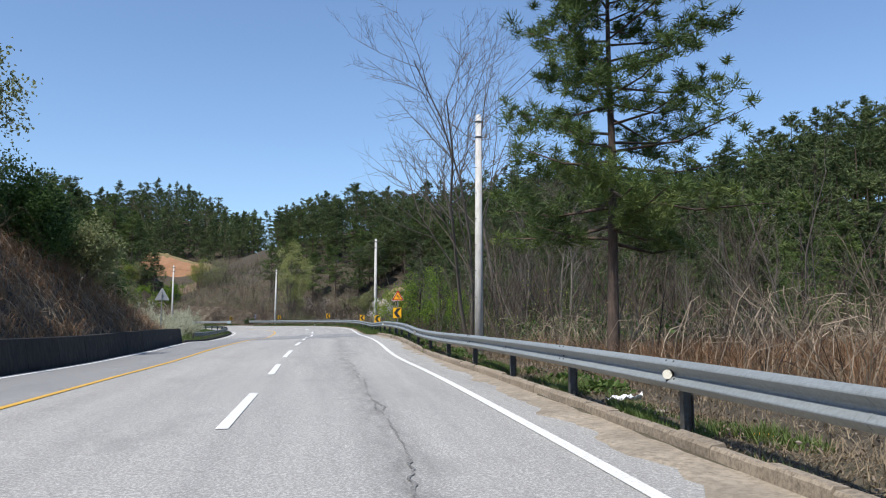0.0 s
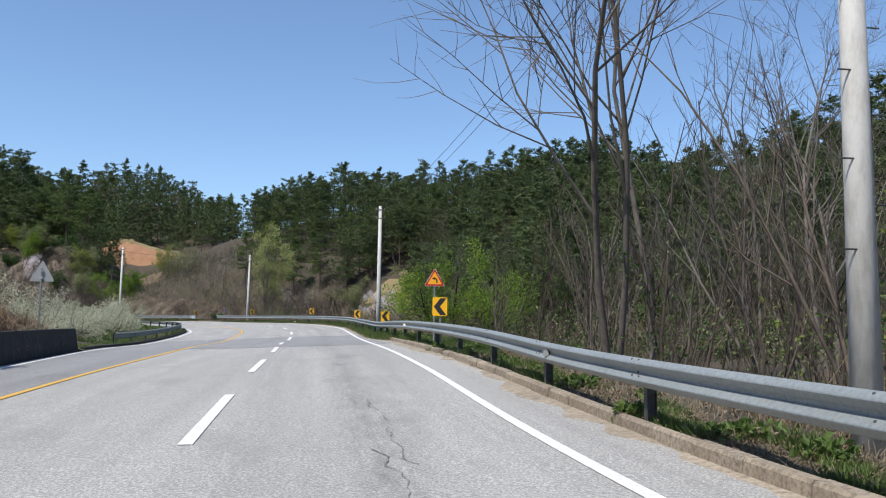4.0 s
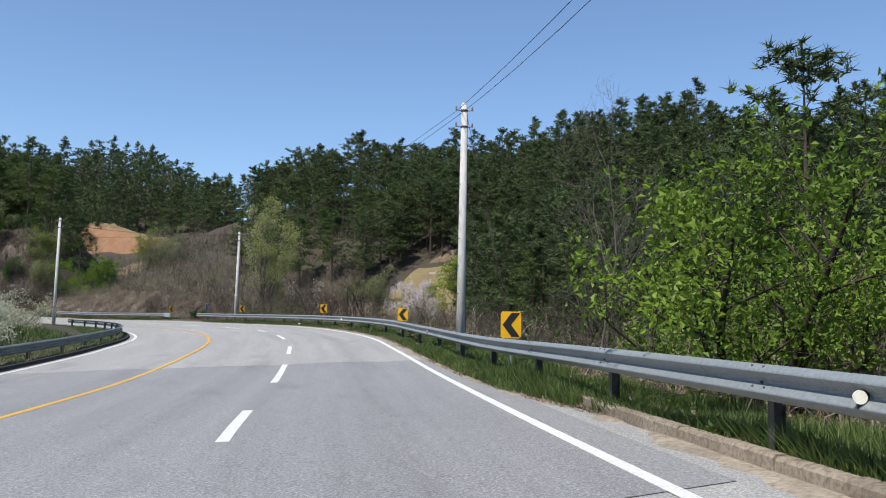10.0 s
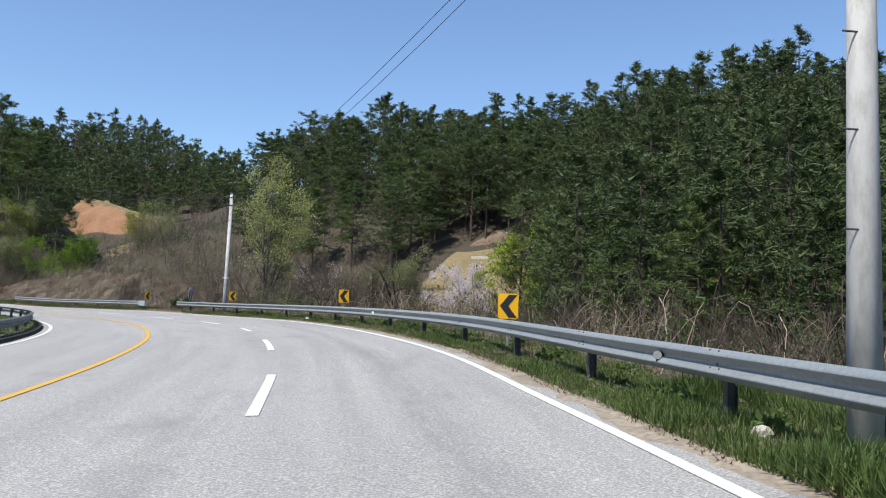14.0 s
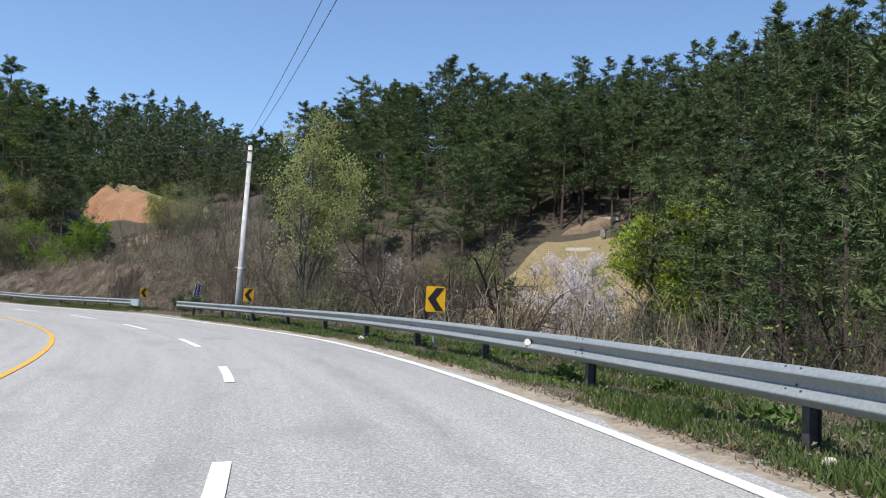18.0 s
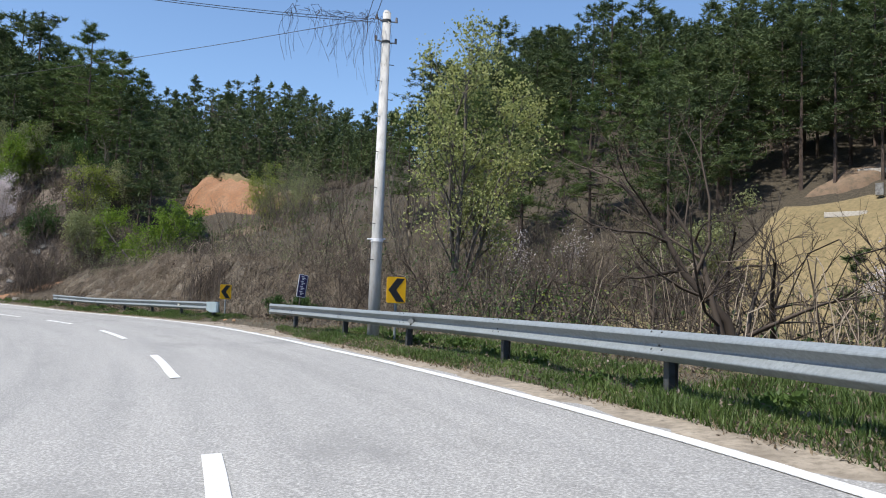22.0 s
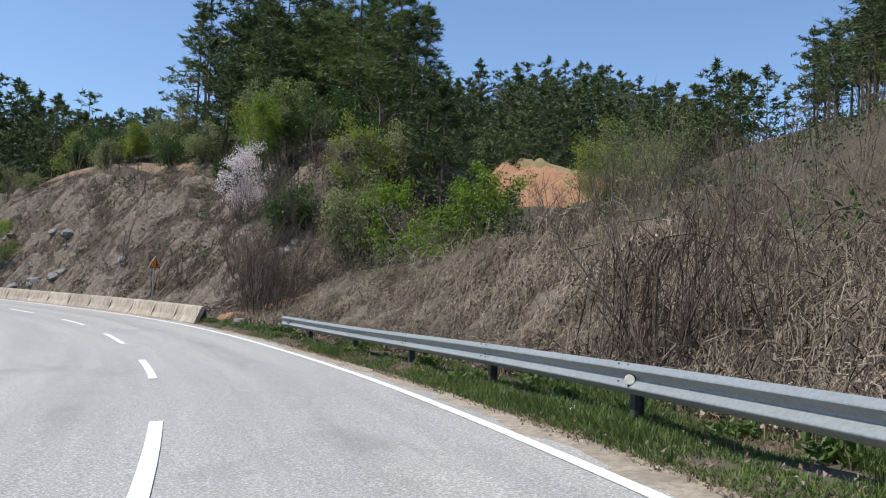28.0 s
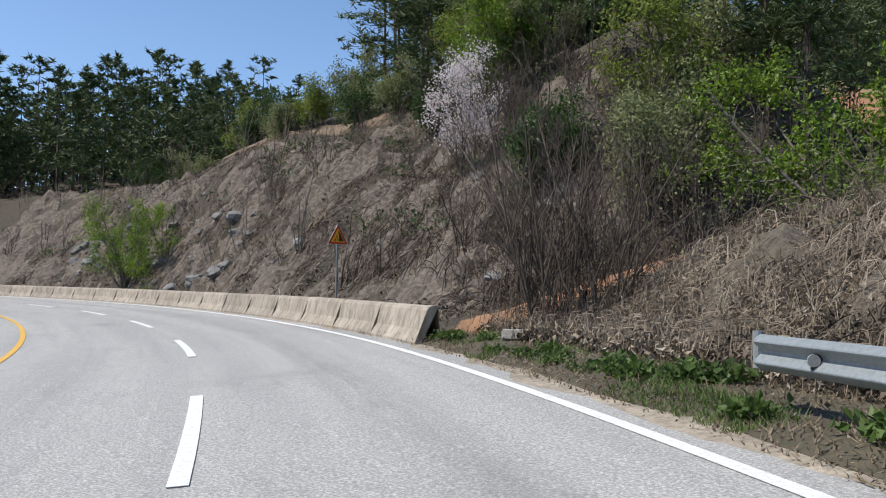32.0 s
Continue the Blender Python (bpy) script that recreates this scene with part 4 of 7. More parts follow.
part("clamp_bar", bm, M_SIGN_W, pole_c, "pale wire clamp")


def wire(a, b, sag, r=0.008, n=14):
    a, b = Vector(a), Vector(b)
    cu = bpy.data.curves.new("wire", "CURVE")
    cu.dimensions, cu.bevel_depth, cu.bevel_resolution = "3D", r, 1
    sp = cu.splines.new("POLY")
    sp.points.add(n - 1)
    for i in range(n):
        t = i / (n - 1)
        q = a.lerp(b, t) - Vector((0, 0, sag * 4 * t * (1 - t)))
        sp.points[i].co = (*q, 1)
    cu.materials.append(M_WIRE)
    return tagged(new("wire", cu), "thin dark overhead wire between poles", "wire", "overhead wires")


for s, z, sag in ((-0.28, 8.05, 0.9), (-0.1, 8.0, 1.05)):
    wire((pA @ Vector((s, 0, z))), (pB @ Vector((s, 0, z))), sag)
    wire((pB @ Vector((s, 0, z))), (pC @ Vector((s - 0.2, 0, z))), sag)
    wire((pA @ Vector((s, 0, z))), Vector(on_road(-28, 6.6, z)), sag)
    wire((pC @ Vector((s - 0.2, 0, z))), pL @ Vector((s, 0, z + 0.4)), 0.4)
wire(pC @ Vector((-0.3, 0, 8.1)), Vector(on_road(186, -20, 11.5)), 1.2)
guy = wire(pB @ Vector((0.1, 0, 7.9)), Vector(on_road(80.5, 8.6, -0.8)), 0.05)
tagged(guy, "thin dark guy wire slanting down from the pole", "wire", "overhead wires")

# ---- plants: builders ----
def tube(pts, radii, sides):
    pts = np.asarray(pts, float)
    n = len(pts)
    t = np.gradient(pts, axis=0)
    t /= np.linalg.norm(t, axis=1)[:, None] + 1e-9
    ref = np.where(np.abs(t[:, 2:3]) > 0.9, np.array([[1.0, 0, 0]]), np.array([[0, 0, 1.0]]))
    a = np.cross(t, ref)
    a /= np.linalg.norm(a, axis=1)[:, None] + 1e-9
    b = np.cross(t, a)
    ang = np.arange(sides) * 2 * np.pi / sides
    r = np.asarray(radii, float)[:, None, None]
    v = (pts[:, None] + r * (np.cos(ang)[None, :, None] * a[:, None] + np.sin(ang)[None, :, None] * b[:, None])).reshape(-1, 3)
    i = np.arange(n - 1)[:, None] * sides
    j = np.arange(sides)[None]
    k = (j + 1) % sides
    q = np.stack([i + j, i + k, i + sides + k, i + sides + j], -1).reshape(-1, 4)
    return v, np.vstack([q[:, [0, 1, 2]], q[:, [0, 2, 3]]])


class Soup:
    """Collects vertices and triangles."""

    def __init__(self):
        self.v, self.f, self.m, self.n = [], [], [], 0

    def add(self, v, f, mat_=0):
        self.v.append(np.asarray(v))
        self.f.append(np.asarray(f) + self.n)
        self.m.append(np.full(len(f), mat_))
        self.n += len(v)

    def arrays(self):
        return np.vstack(self.v), np.vstack(self.f), np.concatenate(self.m)

    def mesh(self, name, mats, smooth=False):
        v, f, m = self.arrays()
        return fast_mesh(name, v, f, mats, m if len(mats) > 1 else None, smooth)

    def only(self, k):
        """The triangles of one material index, as a Soup of their own."""
        out = Soup()
        for v, f, m in zip(self.v, self.f, self.m):
            if m[0] == k:
                base = int(f.min())
                out.add(v, f - base)
        return out


def unit(v):
    return v / (np.linalg.norm(v, axis=-1, keepdims=True) + 1e-9)


def grow(rng, height, r, levels=3, kids=(7, 5, 4), angle=(48, 45, 50), ratio=(0.5, 0.5, 0.5), first=0.3, stems=1, wig=0.12, rise=0.25, thin=0.5, lean=0.12, sides=(6, 4, 3, 3)):
    """Bare branches. Gives a Soup, and the places and directions of the last twigs."""
    s, tips = Soup(), []
    todo = []
    for q in range(stems):
        az = rng.uniform(0, 6.283)
        tilt = lean * rng.uniform(0.4, 1.6) * (1.0 if stems == 1 else 2.2)
        todo.append((np.array([math.cos(az), math.sin(az), 0]) * (0.0 if stems == 1 else 0.12) + np.array([0, 0, -0.25]), unit(np.array([math.cos(az) * tilt, math.sin(az) * tilt, 1.0])), height * (1 if stems == 1 else rng.uniform(0.7, 1.05)), r * (1 if stems == 1 else rng.uniform(0.6, 1)), 0))
    while todo:
        p, d, length, rad, lv = todo.pop()
        n = 6 if lv == 0 else (5 if lv == 1 else 4)
        pts = [p]
        for i in range(1, n):
            d = unit(d + rng.normal(0, wig, 3) + np.array([0, 0, rise * 0.25 * (1 if lv else 0)]))
            pts.append(pts[-1] + d * length / (n - 1))
        pts = np.array(pts)
        end = 0.25 if lv < levels - 1 else 0.35
        v, f = tube(pts, np.linspace(rad, rad * end, n), sides[min(lv, 3)])
        s.add(v, f, 0 if lv == 0 else 1)
        if lv == levels - 1:
            tips += [(pts[i], d) for i in range(n // 2, n)]
            continue
        for k in range(kids[lv]):
            t = first + (1 - first) * (k + rng.uniform(0, 1)) / kids[lv] if lv == 0 else rng.uniform(0.25, 1.0)
            x = t * (n - 1)
            i = min(int(x), n - 2)
            q = pts[i] + (pts[i + 1] - pts[i]) * (x - i)
            axis_ = unit(pts[i + 1] - pts[i])
            side = unit(np.cross(axis_, rng.normal(0, 1, 3)))
            a = radians(angle[lv] * rng.uniform(0.6, 1.3))
            nd = unit(axis_ * math.cos(a) + side * math.sin(a) + np.array([0, 0, rise * 0.5]))
            todo.append((q, nd, length * ratio[lv] * rng.uniform(0.6, 1.15) * (1.15 - 0.5 * t), rad * (1 - 0.75 * t) * thin + 0.003, lv + 1))
    P = np.array([t[0] for t in tips])
    D = np.array([t[1] for t in tips])
    return s, P, D


def leaves(rng, P, n, size, spread, fold=0.25):
    """Folded leaf cards round the places given."""
    c = np.repeat(P, n, 0) + rng.normal(0, spread, (len(P) * n, 3))
    k = len(c)
    d = unit(rng.normal(0, 1, (k, 3)) + np.array([0, 0, 0.2]))
    w = unit(np.cross(d, rng.normal(0, 1, (k, 3))))
    up = np.cross(w, d)
    L = size * rng.uniform(0.6, 1.3, (k, 1))
    v = np.stack([c, c + d * L * 0.5 + w * L * 0.33 + up * L * fold, c + d * L, c + d * L * 0.5 - w * L * 0.33 + up * L * fold], 1).reshape(-1, 3)
    i = np.arange(k)[:, None] * 4
    return v, np.vstack([i + np.array([[0, 1, 2]]), i + np.array([[0, 2, 3]])])


def pads(rng, C, n, size, length, width, flat=0.32):
    """Flattened pads of needle sprays round the places C."""
    k = len(C) * n
    c = np.repeat(C, n, 0)
    q = rng.normal(0, 1, (k, 3))
    q = unit(q) * rng.uniform(0.2, 1.0, (k, 1)) * np.repeat(np.broadcast_to(np.asarray(size, float).reshape(-1, 1), (len(C), 1)), n, 0)
    q[:, 2] *= flat
    d = unit(unit(q) * np.array([1, 1, 0.6]) + rng.normal(0, 0.35, (k, 3)) + np.array([0, 0, 0.35]))
    w = unit(np.cross(d, rng.normal(0, 1, (k, 3))))
    L, W = length * rng.uniform(0.6, 1.3, (k, 1)), width * rng.uniform(0.6, 1.3, (k, 1))
    p = c + q - d * L * 0.4
    v = np.stack([p - w * W, p + w * W, p + d * L], 1).reshape(-1, 3)
    return v, np.arange(k * 3).reshape(-1, 3)


def pine(rng, height, limbs=26, clumps=3, n=8, length=0.6, width=0.13, bare=0.35, reach=0.2, r=0.13, sides=5, wood_=1, size=0.55, gaps=0.12, flat=0.0, whorl=4, pad=0.5):
    """A pine: tapered trunk, tiers of uneven limbs, each with flat pads of needle sprays. Gives trunk soup and crown soup."""
    wood, crown = Soup(), Soup()
    k = 7
    z = np.linspace(-0.4, height, k)
    pts = np.stack([np.cumsum(rng.normal(0, 0.016 * height / k, k)), np.cumsum(rng.normal(0, 0.016 * height / k, k)), z], 1)
    wood.add(*tube(pts, np.linspace(r, r * 0.12, k), sides))
    C, S = [], []
    az = rng.uniform(0, 6.28)
    lop = rng.uniform(0, 6.28)
    for i in range(limbs):
        t = min(max((i // whorl + 0.5 + rng.normal(0, 0.3 if whorl > 1 else 0.5)) * whorl / limbs, 0.0), 1.0)
        if t < 0.8 and rng.uniform() < gaps:
            continue
        h = height * (bare + (0.97 - bare) * t)
        c = np.array([np.interp(h, z, pts[:, 0]), np.interp(h, z, pts[:, 1]), h])
        az += 2.4 + rng.normal(0, 0.4)
        prof = (1 - t) ** (0.8 - 0.35 * flat) * min(1.0, 0.6 + 1.6 * t)
        L = reach * height * prof * rng.uniform(0.55, 1.25) * (1 + 0.25 * math.cos(az - lop)) + 0.25
        up = rng.normal(0.05, 0.1) + 0.5 * t * t
        d = np.array([math.cos(az), math.sin(az), up])
        e = c + d * L
        mid = c + d * L * 0.5 - np.array([0, 0, 0.07 * L])
        if wood_ > 1:
            wood.add(*tube([c, mid, e], [r * 0.3 * (1 - 0.7 * t) + 0.008, r * 0.17 * (1 - 0.7 * t) + 0.006, 0.005], 3))
        elif wood_ and i % 2 == 0:
            wood.add(*tube([c, e], [r * 0.2 * (1 - 0.7 * t) + 0.008, 0.006], 3))
        side_ = np.array([-math.sin(az), math.cos(az), 0.0])
        for j in range(clumps):
            f_ = 0.3 + 0.75 * (j + rng.uniform(0.3, 1)) / clumps
            C.append(c + (e - c) * f_ + side_ * rng.uniform(-0.5, 0.5) * L * f_ * 0.9 + np.array([0, 0, rng.normal(0, 0.12 if whorl > 1 else 0.16)]))
            S.append(size * rng.uniform(0.6, 1.3) * (1 - 0.4 * t))
    C += [pts[-1] - np.array([0, 0, q]) for q in (0.0, 0.3, 0.7, 1.1)]
    S += [size * q for q in (0.22, 0.4, 0.55, 0.7)]
    crown.add(*pads(rng, np.array(C), n, S, length, width, pad))
    return wood, crown


def stamp(variants, which, P, scale, turn):
    """Many copies of the variants joined: (verts, tris, material) per variant."""
    out = Soup()
    for k, (v, f, m) in enumerate(variants):
        sel = np.where(which == k)[0]
        if not len(sel):
            continue
        c, s = np.cos(turn[sel]), np.sin(turn[sel])
        x = v[None, :, 0] * c[:, None] - v[None, :, 1] * s[:, None]
        y = v[None, :, 0] * s[:, None] + v[None, :, 1] * c[:, None]
        w = np.stack([x, y, np.broadcast_to(v[None, :, 2], x.shape)], -1) * scale[sel][:, None, None] + P[sel][:, None]
        ff = (f[None] + (np.arange(len(sel)) * len(v))[:, None, None]).reshape(-1, 3)
        out.v.append(w.reshape(-1, 3))
        out.f.append(ff + out.n)
        out.m.append(np.tile(m, len(sel)))
        out.n += len(sel) * len(v)
    return out


def stuff(name, soup, mats, label, category):
    ob = part(name, soup.mesh(name, mats))
    return tagged(ob, label, category, kind="stuff")


def place(x, y, sink=0.1):
    z = float(ground(np.array([x]), np.array([y]))[0]) - sink
    return x, y, z


def at_ud(u, d, sink=0.1):
    p = on_road(u, d)
    return place(float(p[0]), float(p[1]), sink)


def plant(name, wood, crown, mats, label, category, group=""):
    """A tree or shrub as a thing: trunk mesh with its crown below it."""
    ob = part(name, wood.mesh("trunk", [mats[0]], True))
    tagged(ob, label, category, group)
    if crown is not None:
        part("crown", crown.mesh("crown", [mats[1]]), parent=ob)
    return ob


def scatter(seed, x0, x1, y0, y1, cell, keep):
    """Jittered grid of plan places for which keep(x, y, u, d, g, zr) holds."""
    rng = np.random.default_rng(seed)
    X, Y = np.meshgrid(np.arange(x0, x1, cell), np.arange(y0, y1, cell))
    X = (X + rng.uniform(-0.48, 0.48, X.shape) * cell).ravel()
    Y = (Y + rng.uniform(-0.48, 0.48, Y.shape) * cell).ravel()
    u, d, zc = nearest(X, Y)
    g = ground(X, Y)
    ok = keep(X, Y, u, d, g, zc, rng)
    return X[ok], Y[ok], g[ok], u[ok], d[ok], rng


def inside(x, y, cx, cy, rx, ry, turn=0.0):
    c, s = math.cos(radians(turn)), math.sin(radians(turn))
    a, b = (x - cx) * c + (y - cy) * s, -(x - cx) * s + (y - cy) * c
    return (a / rx) ** 2 + (b / ry) ** 2 < 1


# ---- bare earth and lawn on the hills ----
def earth_patch(name, cx, cy, rx, ry, turn, lift, mat_, label, seed, rag=0.25):
    rr, aa = np.linspace(0, 1, 12), np.linspace(0, 2 * np.pi, 41)[:-1]
    edge = 1 + rag * np.array([fbm(np.array([math.cos(a) * 2 + 9]), np.array([math.sin(a) * 2 + 9]), 1.0, seed)[0] * 2 for a in aa])
    R, A = np.meshgrid(rr, np.arange(40), indexing="ij")
    lx, ly = rx * R * edge[A] * np.cos(aa[A]), ry * R * edge[A] * np.sin(aa[A])
    c, s = math.cos(radians(turn)), math.sin(radians(turn))
    x, y = cx + lx * c - ly * s, cy + lx * s + ly * c
    z = ground(x, y) + lift * (1 - R ** 4) - 0.5 * R ** 6
    i = np.arange(12 * 40).reshape(12, 40)
    j = np.roll(i, -1, 1)
    f = np.stack([i[:-1], i[1:], j[1:], j[:-1]], -1).reshape(-1, 4)
    ob = part(name, fast_mesh(name, np.stack([x, y, z], -1).reshape(-1, 3), f, mat_, smooth=True))
    return tagged(ob, label, "ground", kind="structure")


def scarp(name, a, b, drop, back, front, mat_, label, seed):
    """A bare bank: level rim, steep broken face and a fan of earth below, between the places a and b of its upper edge."""
    n, a, b = 44, np.array(a, float), np.array(b, float)
    q = np.linspace(0, 1, n)
    edge = a + (b - a) * q[:, None]
    out = np.array([b[1] - a[1], a[0] - b[0]]) / np.hypot(b[0] - a[0], b[1] - a[1])
    out = out if out[1] < 0 else -out
    fade = step(0.0, 0.14, q) * (1 - 0.5 * step(0.3, 0.85, q)) * (1 - step(0.82, 1.0, q))
    rows = []
    for k, w in enumerate(np.linspace(-1, 1, 15)):
        off = w * (back if w < 0 else front) + fbm(q * 30 + 3, q * 0 + k * 0.3, 4.0, seed) * 1.2 * (1 - abs(w))
        x, y = edge[:, 0] + out[0] * off, edge[:, 1] + out[1] * off
        low = ground(x, y) - 0.15
        face = edge[:, 2] - drop * step(0.0, 0.45, np.full(n, w)) - (0.0 if w < 0.45 else 48.0 * (w - 0.45)) + (fbm(x, y, 1.6, seed) * 0.7 + fbm(x, y, 5.0, seed + 1) * 1.1) * (w > -0.1)
        face = np.where(w < 0, edge[:, 2] + 0.25 * w, face)
        rows.append(np.stack([x, y, np.maximum(low + (face - low) * fade * (1 - abs(w) ** 8), low)], 1))
    i = np.arange(15 * n).reshape(15, n)
    f = np.stack([i[:-1, :-1], i[1:, :-1], i[1:, 1:], i[:-1, 1:]], -1).reshape(-1, 4)
    ob = part(name, fast_mesh(name, np.vstack(rows), f, mat_, smooth=True))
    return tagged(ob, label, "ground", kind="structure")


scarp("clay_bank", (-80.5, 223.1, 24.6), (-59.5, 216.7, 23.2), 2.4, 2.2, 7.0, M_CLAY, "bare orange clay bank high on the hillside", 3)
scarp("clay_rim", (-81.5, 224.1, 25.2), (-58.5, 217.7, 23.8), 0.6, 4.0, 1.5, M_LAWN, "dry tan rim along the top of the clay bank", 6)
earth_patch("clay_bank", -60.0, 196.0, 4.0, 7.0, 10, 0.4, M_DULL_CLAY, "strip of bare orange clay below the bank", 5, 0.5)
earth_patch("lawn", -8.5, 150.5, 7.6, 9.8, -12, 0.5, M_LAWN, "dry tan grass clearing of a hillside grave plot", 7, 0.15)
earth_patch("lawn", -14.0, 145.5, 8.0, 8.0, 10, 0.5, M_LAWN, "dry tan grass below the grave plot", 9, 0.4)
earth_patch("clay_bank", -4.6, 161.0, 2.8, 1.2, 15, 0.6, M_DULL_CLAY, "reddish bare earth above the grave plot", 11, 0.4)
q = at_ud(178.0, 9.2)
earth_patch("clay_path", q[0], q[1], 4.4, 2.2, 75, 0.34, M_CLAY, "orange clay ramp leading off the road", 13, 0.4)


def sheet(name, us, ds, height, mat_, label, category):
    """A fine sheet of ground over a stretch of roadside; height(x, y, u, d) gives its surface."""
    U, D = np.meshgrid(us, ds, indexing="ij")
    p = on_road(U, D)
    z = height(p[..., 0], p[..., 1], U, D)
    i = np.arange(U.size).reshape(U.shape)
    f = np.stack([i[:-1, :-1], i[1:, :-1], i[1:, 1:], i[:-1, 1:]], -1).reshape(-1, 4)
    ob = part(name, fast_mesh(name, np.stack([p[..., 0], p[..., 1], z], -1).reshape(-1, 3), f, mat_))
    return tagged(ob, label, category, kind="structure")


def cut_height(x, y, u, d):
    rim = step(179.5, 183.5, u) * (1 - step(17.0, 20.0, d)) * step(6.2, 6.8, d)
    return ground(x, y) - 0.6 + 0.75 * rim + rim * (0.8 * fbm(x, y, 1.3, 21) + 0.45 * fbm(x, y, 0.45, 23))


def mound_height(x, y, u, d):
    rim = step(139, 142, u) * (1 - step(174, 177, u)) * (1 - step(12.5, 15, d)) * step(5.9, 6.6, d)
    return ground(x, y) - 0.5 + 0.62 * rim + rim * 0.7 * fbm(x, y, 0.9, 27)


sheet("cut_slope", np.arange(179.5, U_END - 2, 0.45), np.arange(6.2, 20.1, 0.45), cut_height, M_CUT, "steep grey-brown cut slope of earth, dry weeds and rock", "slope")
sheet("mound", np.arange(139, 177.1, 0.4), np.arange(5.9, 15.1, 0.4), mound_height, M_MOUND, "lumpy mound matted with bleached dry creeper", "mound")
for u, d, a, c, s in ((226, 20.3, 13, 1.3, 3), (209, 20.5, 9, 0.9, 5)):
    q = at_ud(u, d)
    earth_patch("clay_edge", q[0], q[1], a, c, heading(u), 0.5, M_DULL_CLAY, "reddish-tan bare edge along the top of the cut slope", s, 0.6)

# ---- pine forest ----
def pine_kinds(seed, count, bare, **kw):
    out = []
    for i in range(count):
        w, c = pine(np.random.default_rng(seed + i), 8.4 + 0.5 * i, bare=bare + 0.05 * (i % 3), reach=0.25, r=0.13, flat=i % 3 * 0.5, **kw)
        s = Soup()
        s.add(*w.arrays()[:2], 0)
        s.add(*c.arrays()[:2], 1)
        out.append(s.arrays())
    return out


far_pines = pine_kinds(100, 7, 0.12, limbs=32, clumps=3, n=8, length=0.62, width=0.085, wood_=0, sides=3, size=0.62)
mid_pines = pine_kinds(200, 7, 0.24, limbs=32, clumps=4, n=15, length=0.5, width=0.045, wood_=1, sides=4, size=0.56)
fine_pines = pine_kinds(250, 6, 0.26, limbs=36, clumps=5, n=20, length=0.42, width=0.034, wood_=1, sides=5, size=0.5)


def clear(x, y, u, d):
    """Places kept free of pines: lawn and its outlook, clay bank, brush below it, the cutting."""
    free = inside(x, y, -8.5, 150, 8.0, 10.2, -12) | inside(x, y, -15, 134, 8.5, 15) | inside(x, y, -62, 206, 17, 19, 25) | inside(x, y, -71, 207, 16, 15)
    free |= (d > 0) & (u > 126) & (u <= 146) & (d < 21.5) | (d > 0) & (u > 146) & (u < 182) & (d < 40) | (d > 0) & (u >= 182) & (d < 21 + 3 * np.sin(u * 0.3)) | (d > 0) & (u < 74) & (d < 24) | (d > 0) & (u < 114) & (d < 13.5)
    free |= (d > 0) & (u >= 103) & (u < 128) & (d < 29) & (x + 13 < 0.2126 * (y - 88) + 0.8) | (d < 0) & (d > -40)
    free |= (d > 0) & (u > 217) & (u < 231) & (d < 45) | inside(x, y, -56, 196, 18, 18) | inside(x, y, -20, 148, 10, 9) | inside(x, y, -50, 212, 9, 14)
    return free


EYES = [(-1.9, 15.0, 2.4), (-6.0, 42.0, 3.2), (-9.8, 68.5, 3.7), (-15.8, 97.0, 4.6), (-25.1, 118.0, 5.0), (-37.0, 134.0, 5.4), (-50.0, 146.0, 5.6)]


def wood_keep(lo, hi):
    def keep(x, y, u, d, g, zc, rng):
        slope_zone = (g - zc > 1.6) | ((d > 13) & (u > 70) & (u < 128)) | ((d > 21) & (u >= 128) & (u < 184)) | ((d > 32) & (u < 70) & (x < 90) & (rng.uniform(size=len(x)) < 0.5))
        dist = np.min([np.hypot(x - e[0], y - e[1]) for e in EYES], 0)
        return slope_zone & ~clear(x, y, u, d) & (rng.uniform(size=len(x)) < 0.95) & (dist >= lo) & (dist < hi)
    return keep


def in_sight(x, y, g, tall, veil):
    """True where the upper part of a tree rises above the ground between it and some place on the road."""
    seen = np.zeros(len(x), bool)
    for ex, ey, ez in EYES:
        block = np.zeros(len(x), bool)
        for t in np.linspace(0.3, 0.97, 12):
            block |= ground(ex + (x - ex) * t, ey + (y - ey) * t) + veil * (t > 0.55) > ez + (g + tall - ez) * t
        seen |= ~block
    return seen


def pine_wood(seed, area, cell, lo, hi, kinds, veil, spare, small, large, label):
    X, Y, G, U_, D_, rg = scatter(seed, *area, cell, wood_keep(lo, hi))
    k = in_sight(X, Y, G, 8.5, veil) | (rg.uniform(size=len(X)) < spare)
    X, Y, G, U_, D_ = X[k], Y[k], G[k], U_[k], D_[k]
    size = rg.uniform(small, large, len(X)) * (1 + 0.35 * fbm(X, Y, 22, 4))
    dome_ = inside(X, Y, -95, 199, 15, 14, 15) | (X < -130) & (D_ < 45)
    size = size * np.where(dome_, 1.3, np.where((D_ > 0) & (D_ < 42) & (U_ > 78) & (U_ < 116), 0.82, np.where((D_ > 0) & (U_ < 70), 0.68, 1.0)))
    stuff("pine_wood", stamp(kinds, rg.integers(0, len(kinds), len(X)), np.stack([X, Y, G - 0.2], 1), size, rg.uniform(0, 6.28, len(X))), [M_BARK_PINE, M_NEEDLE], label, "pine wood")


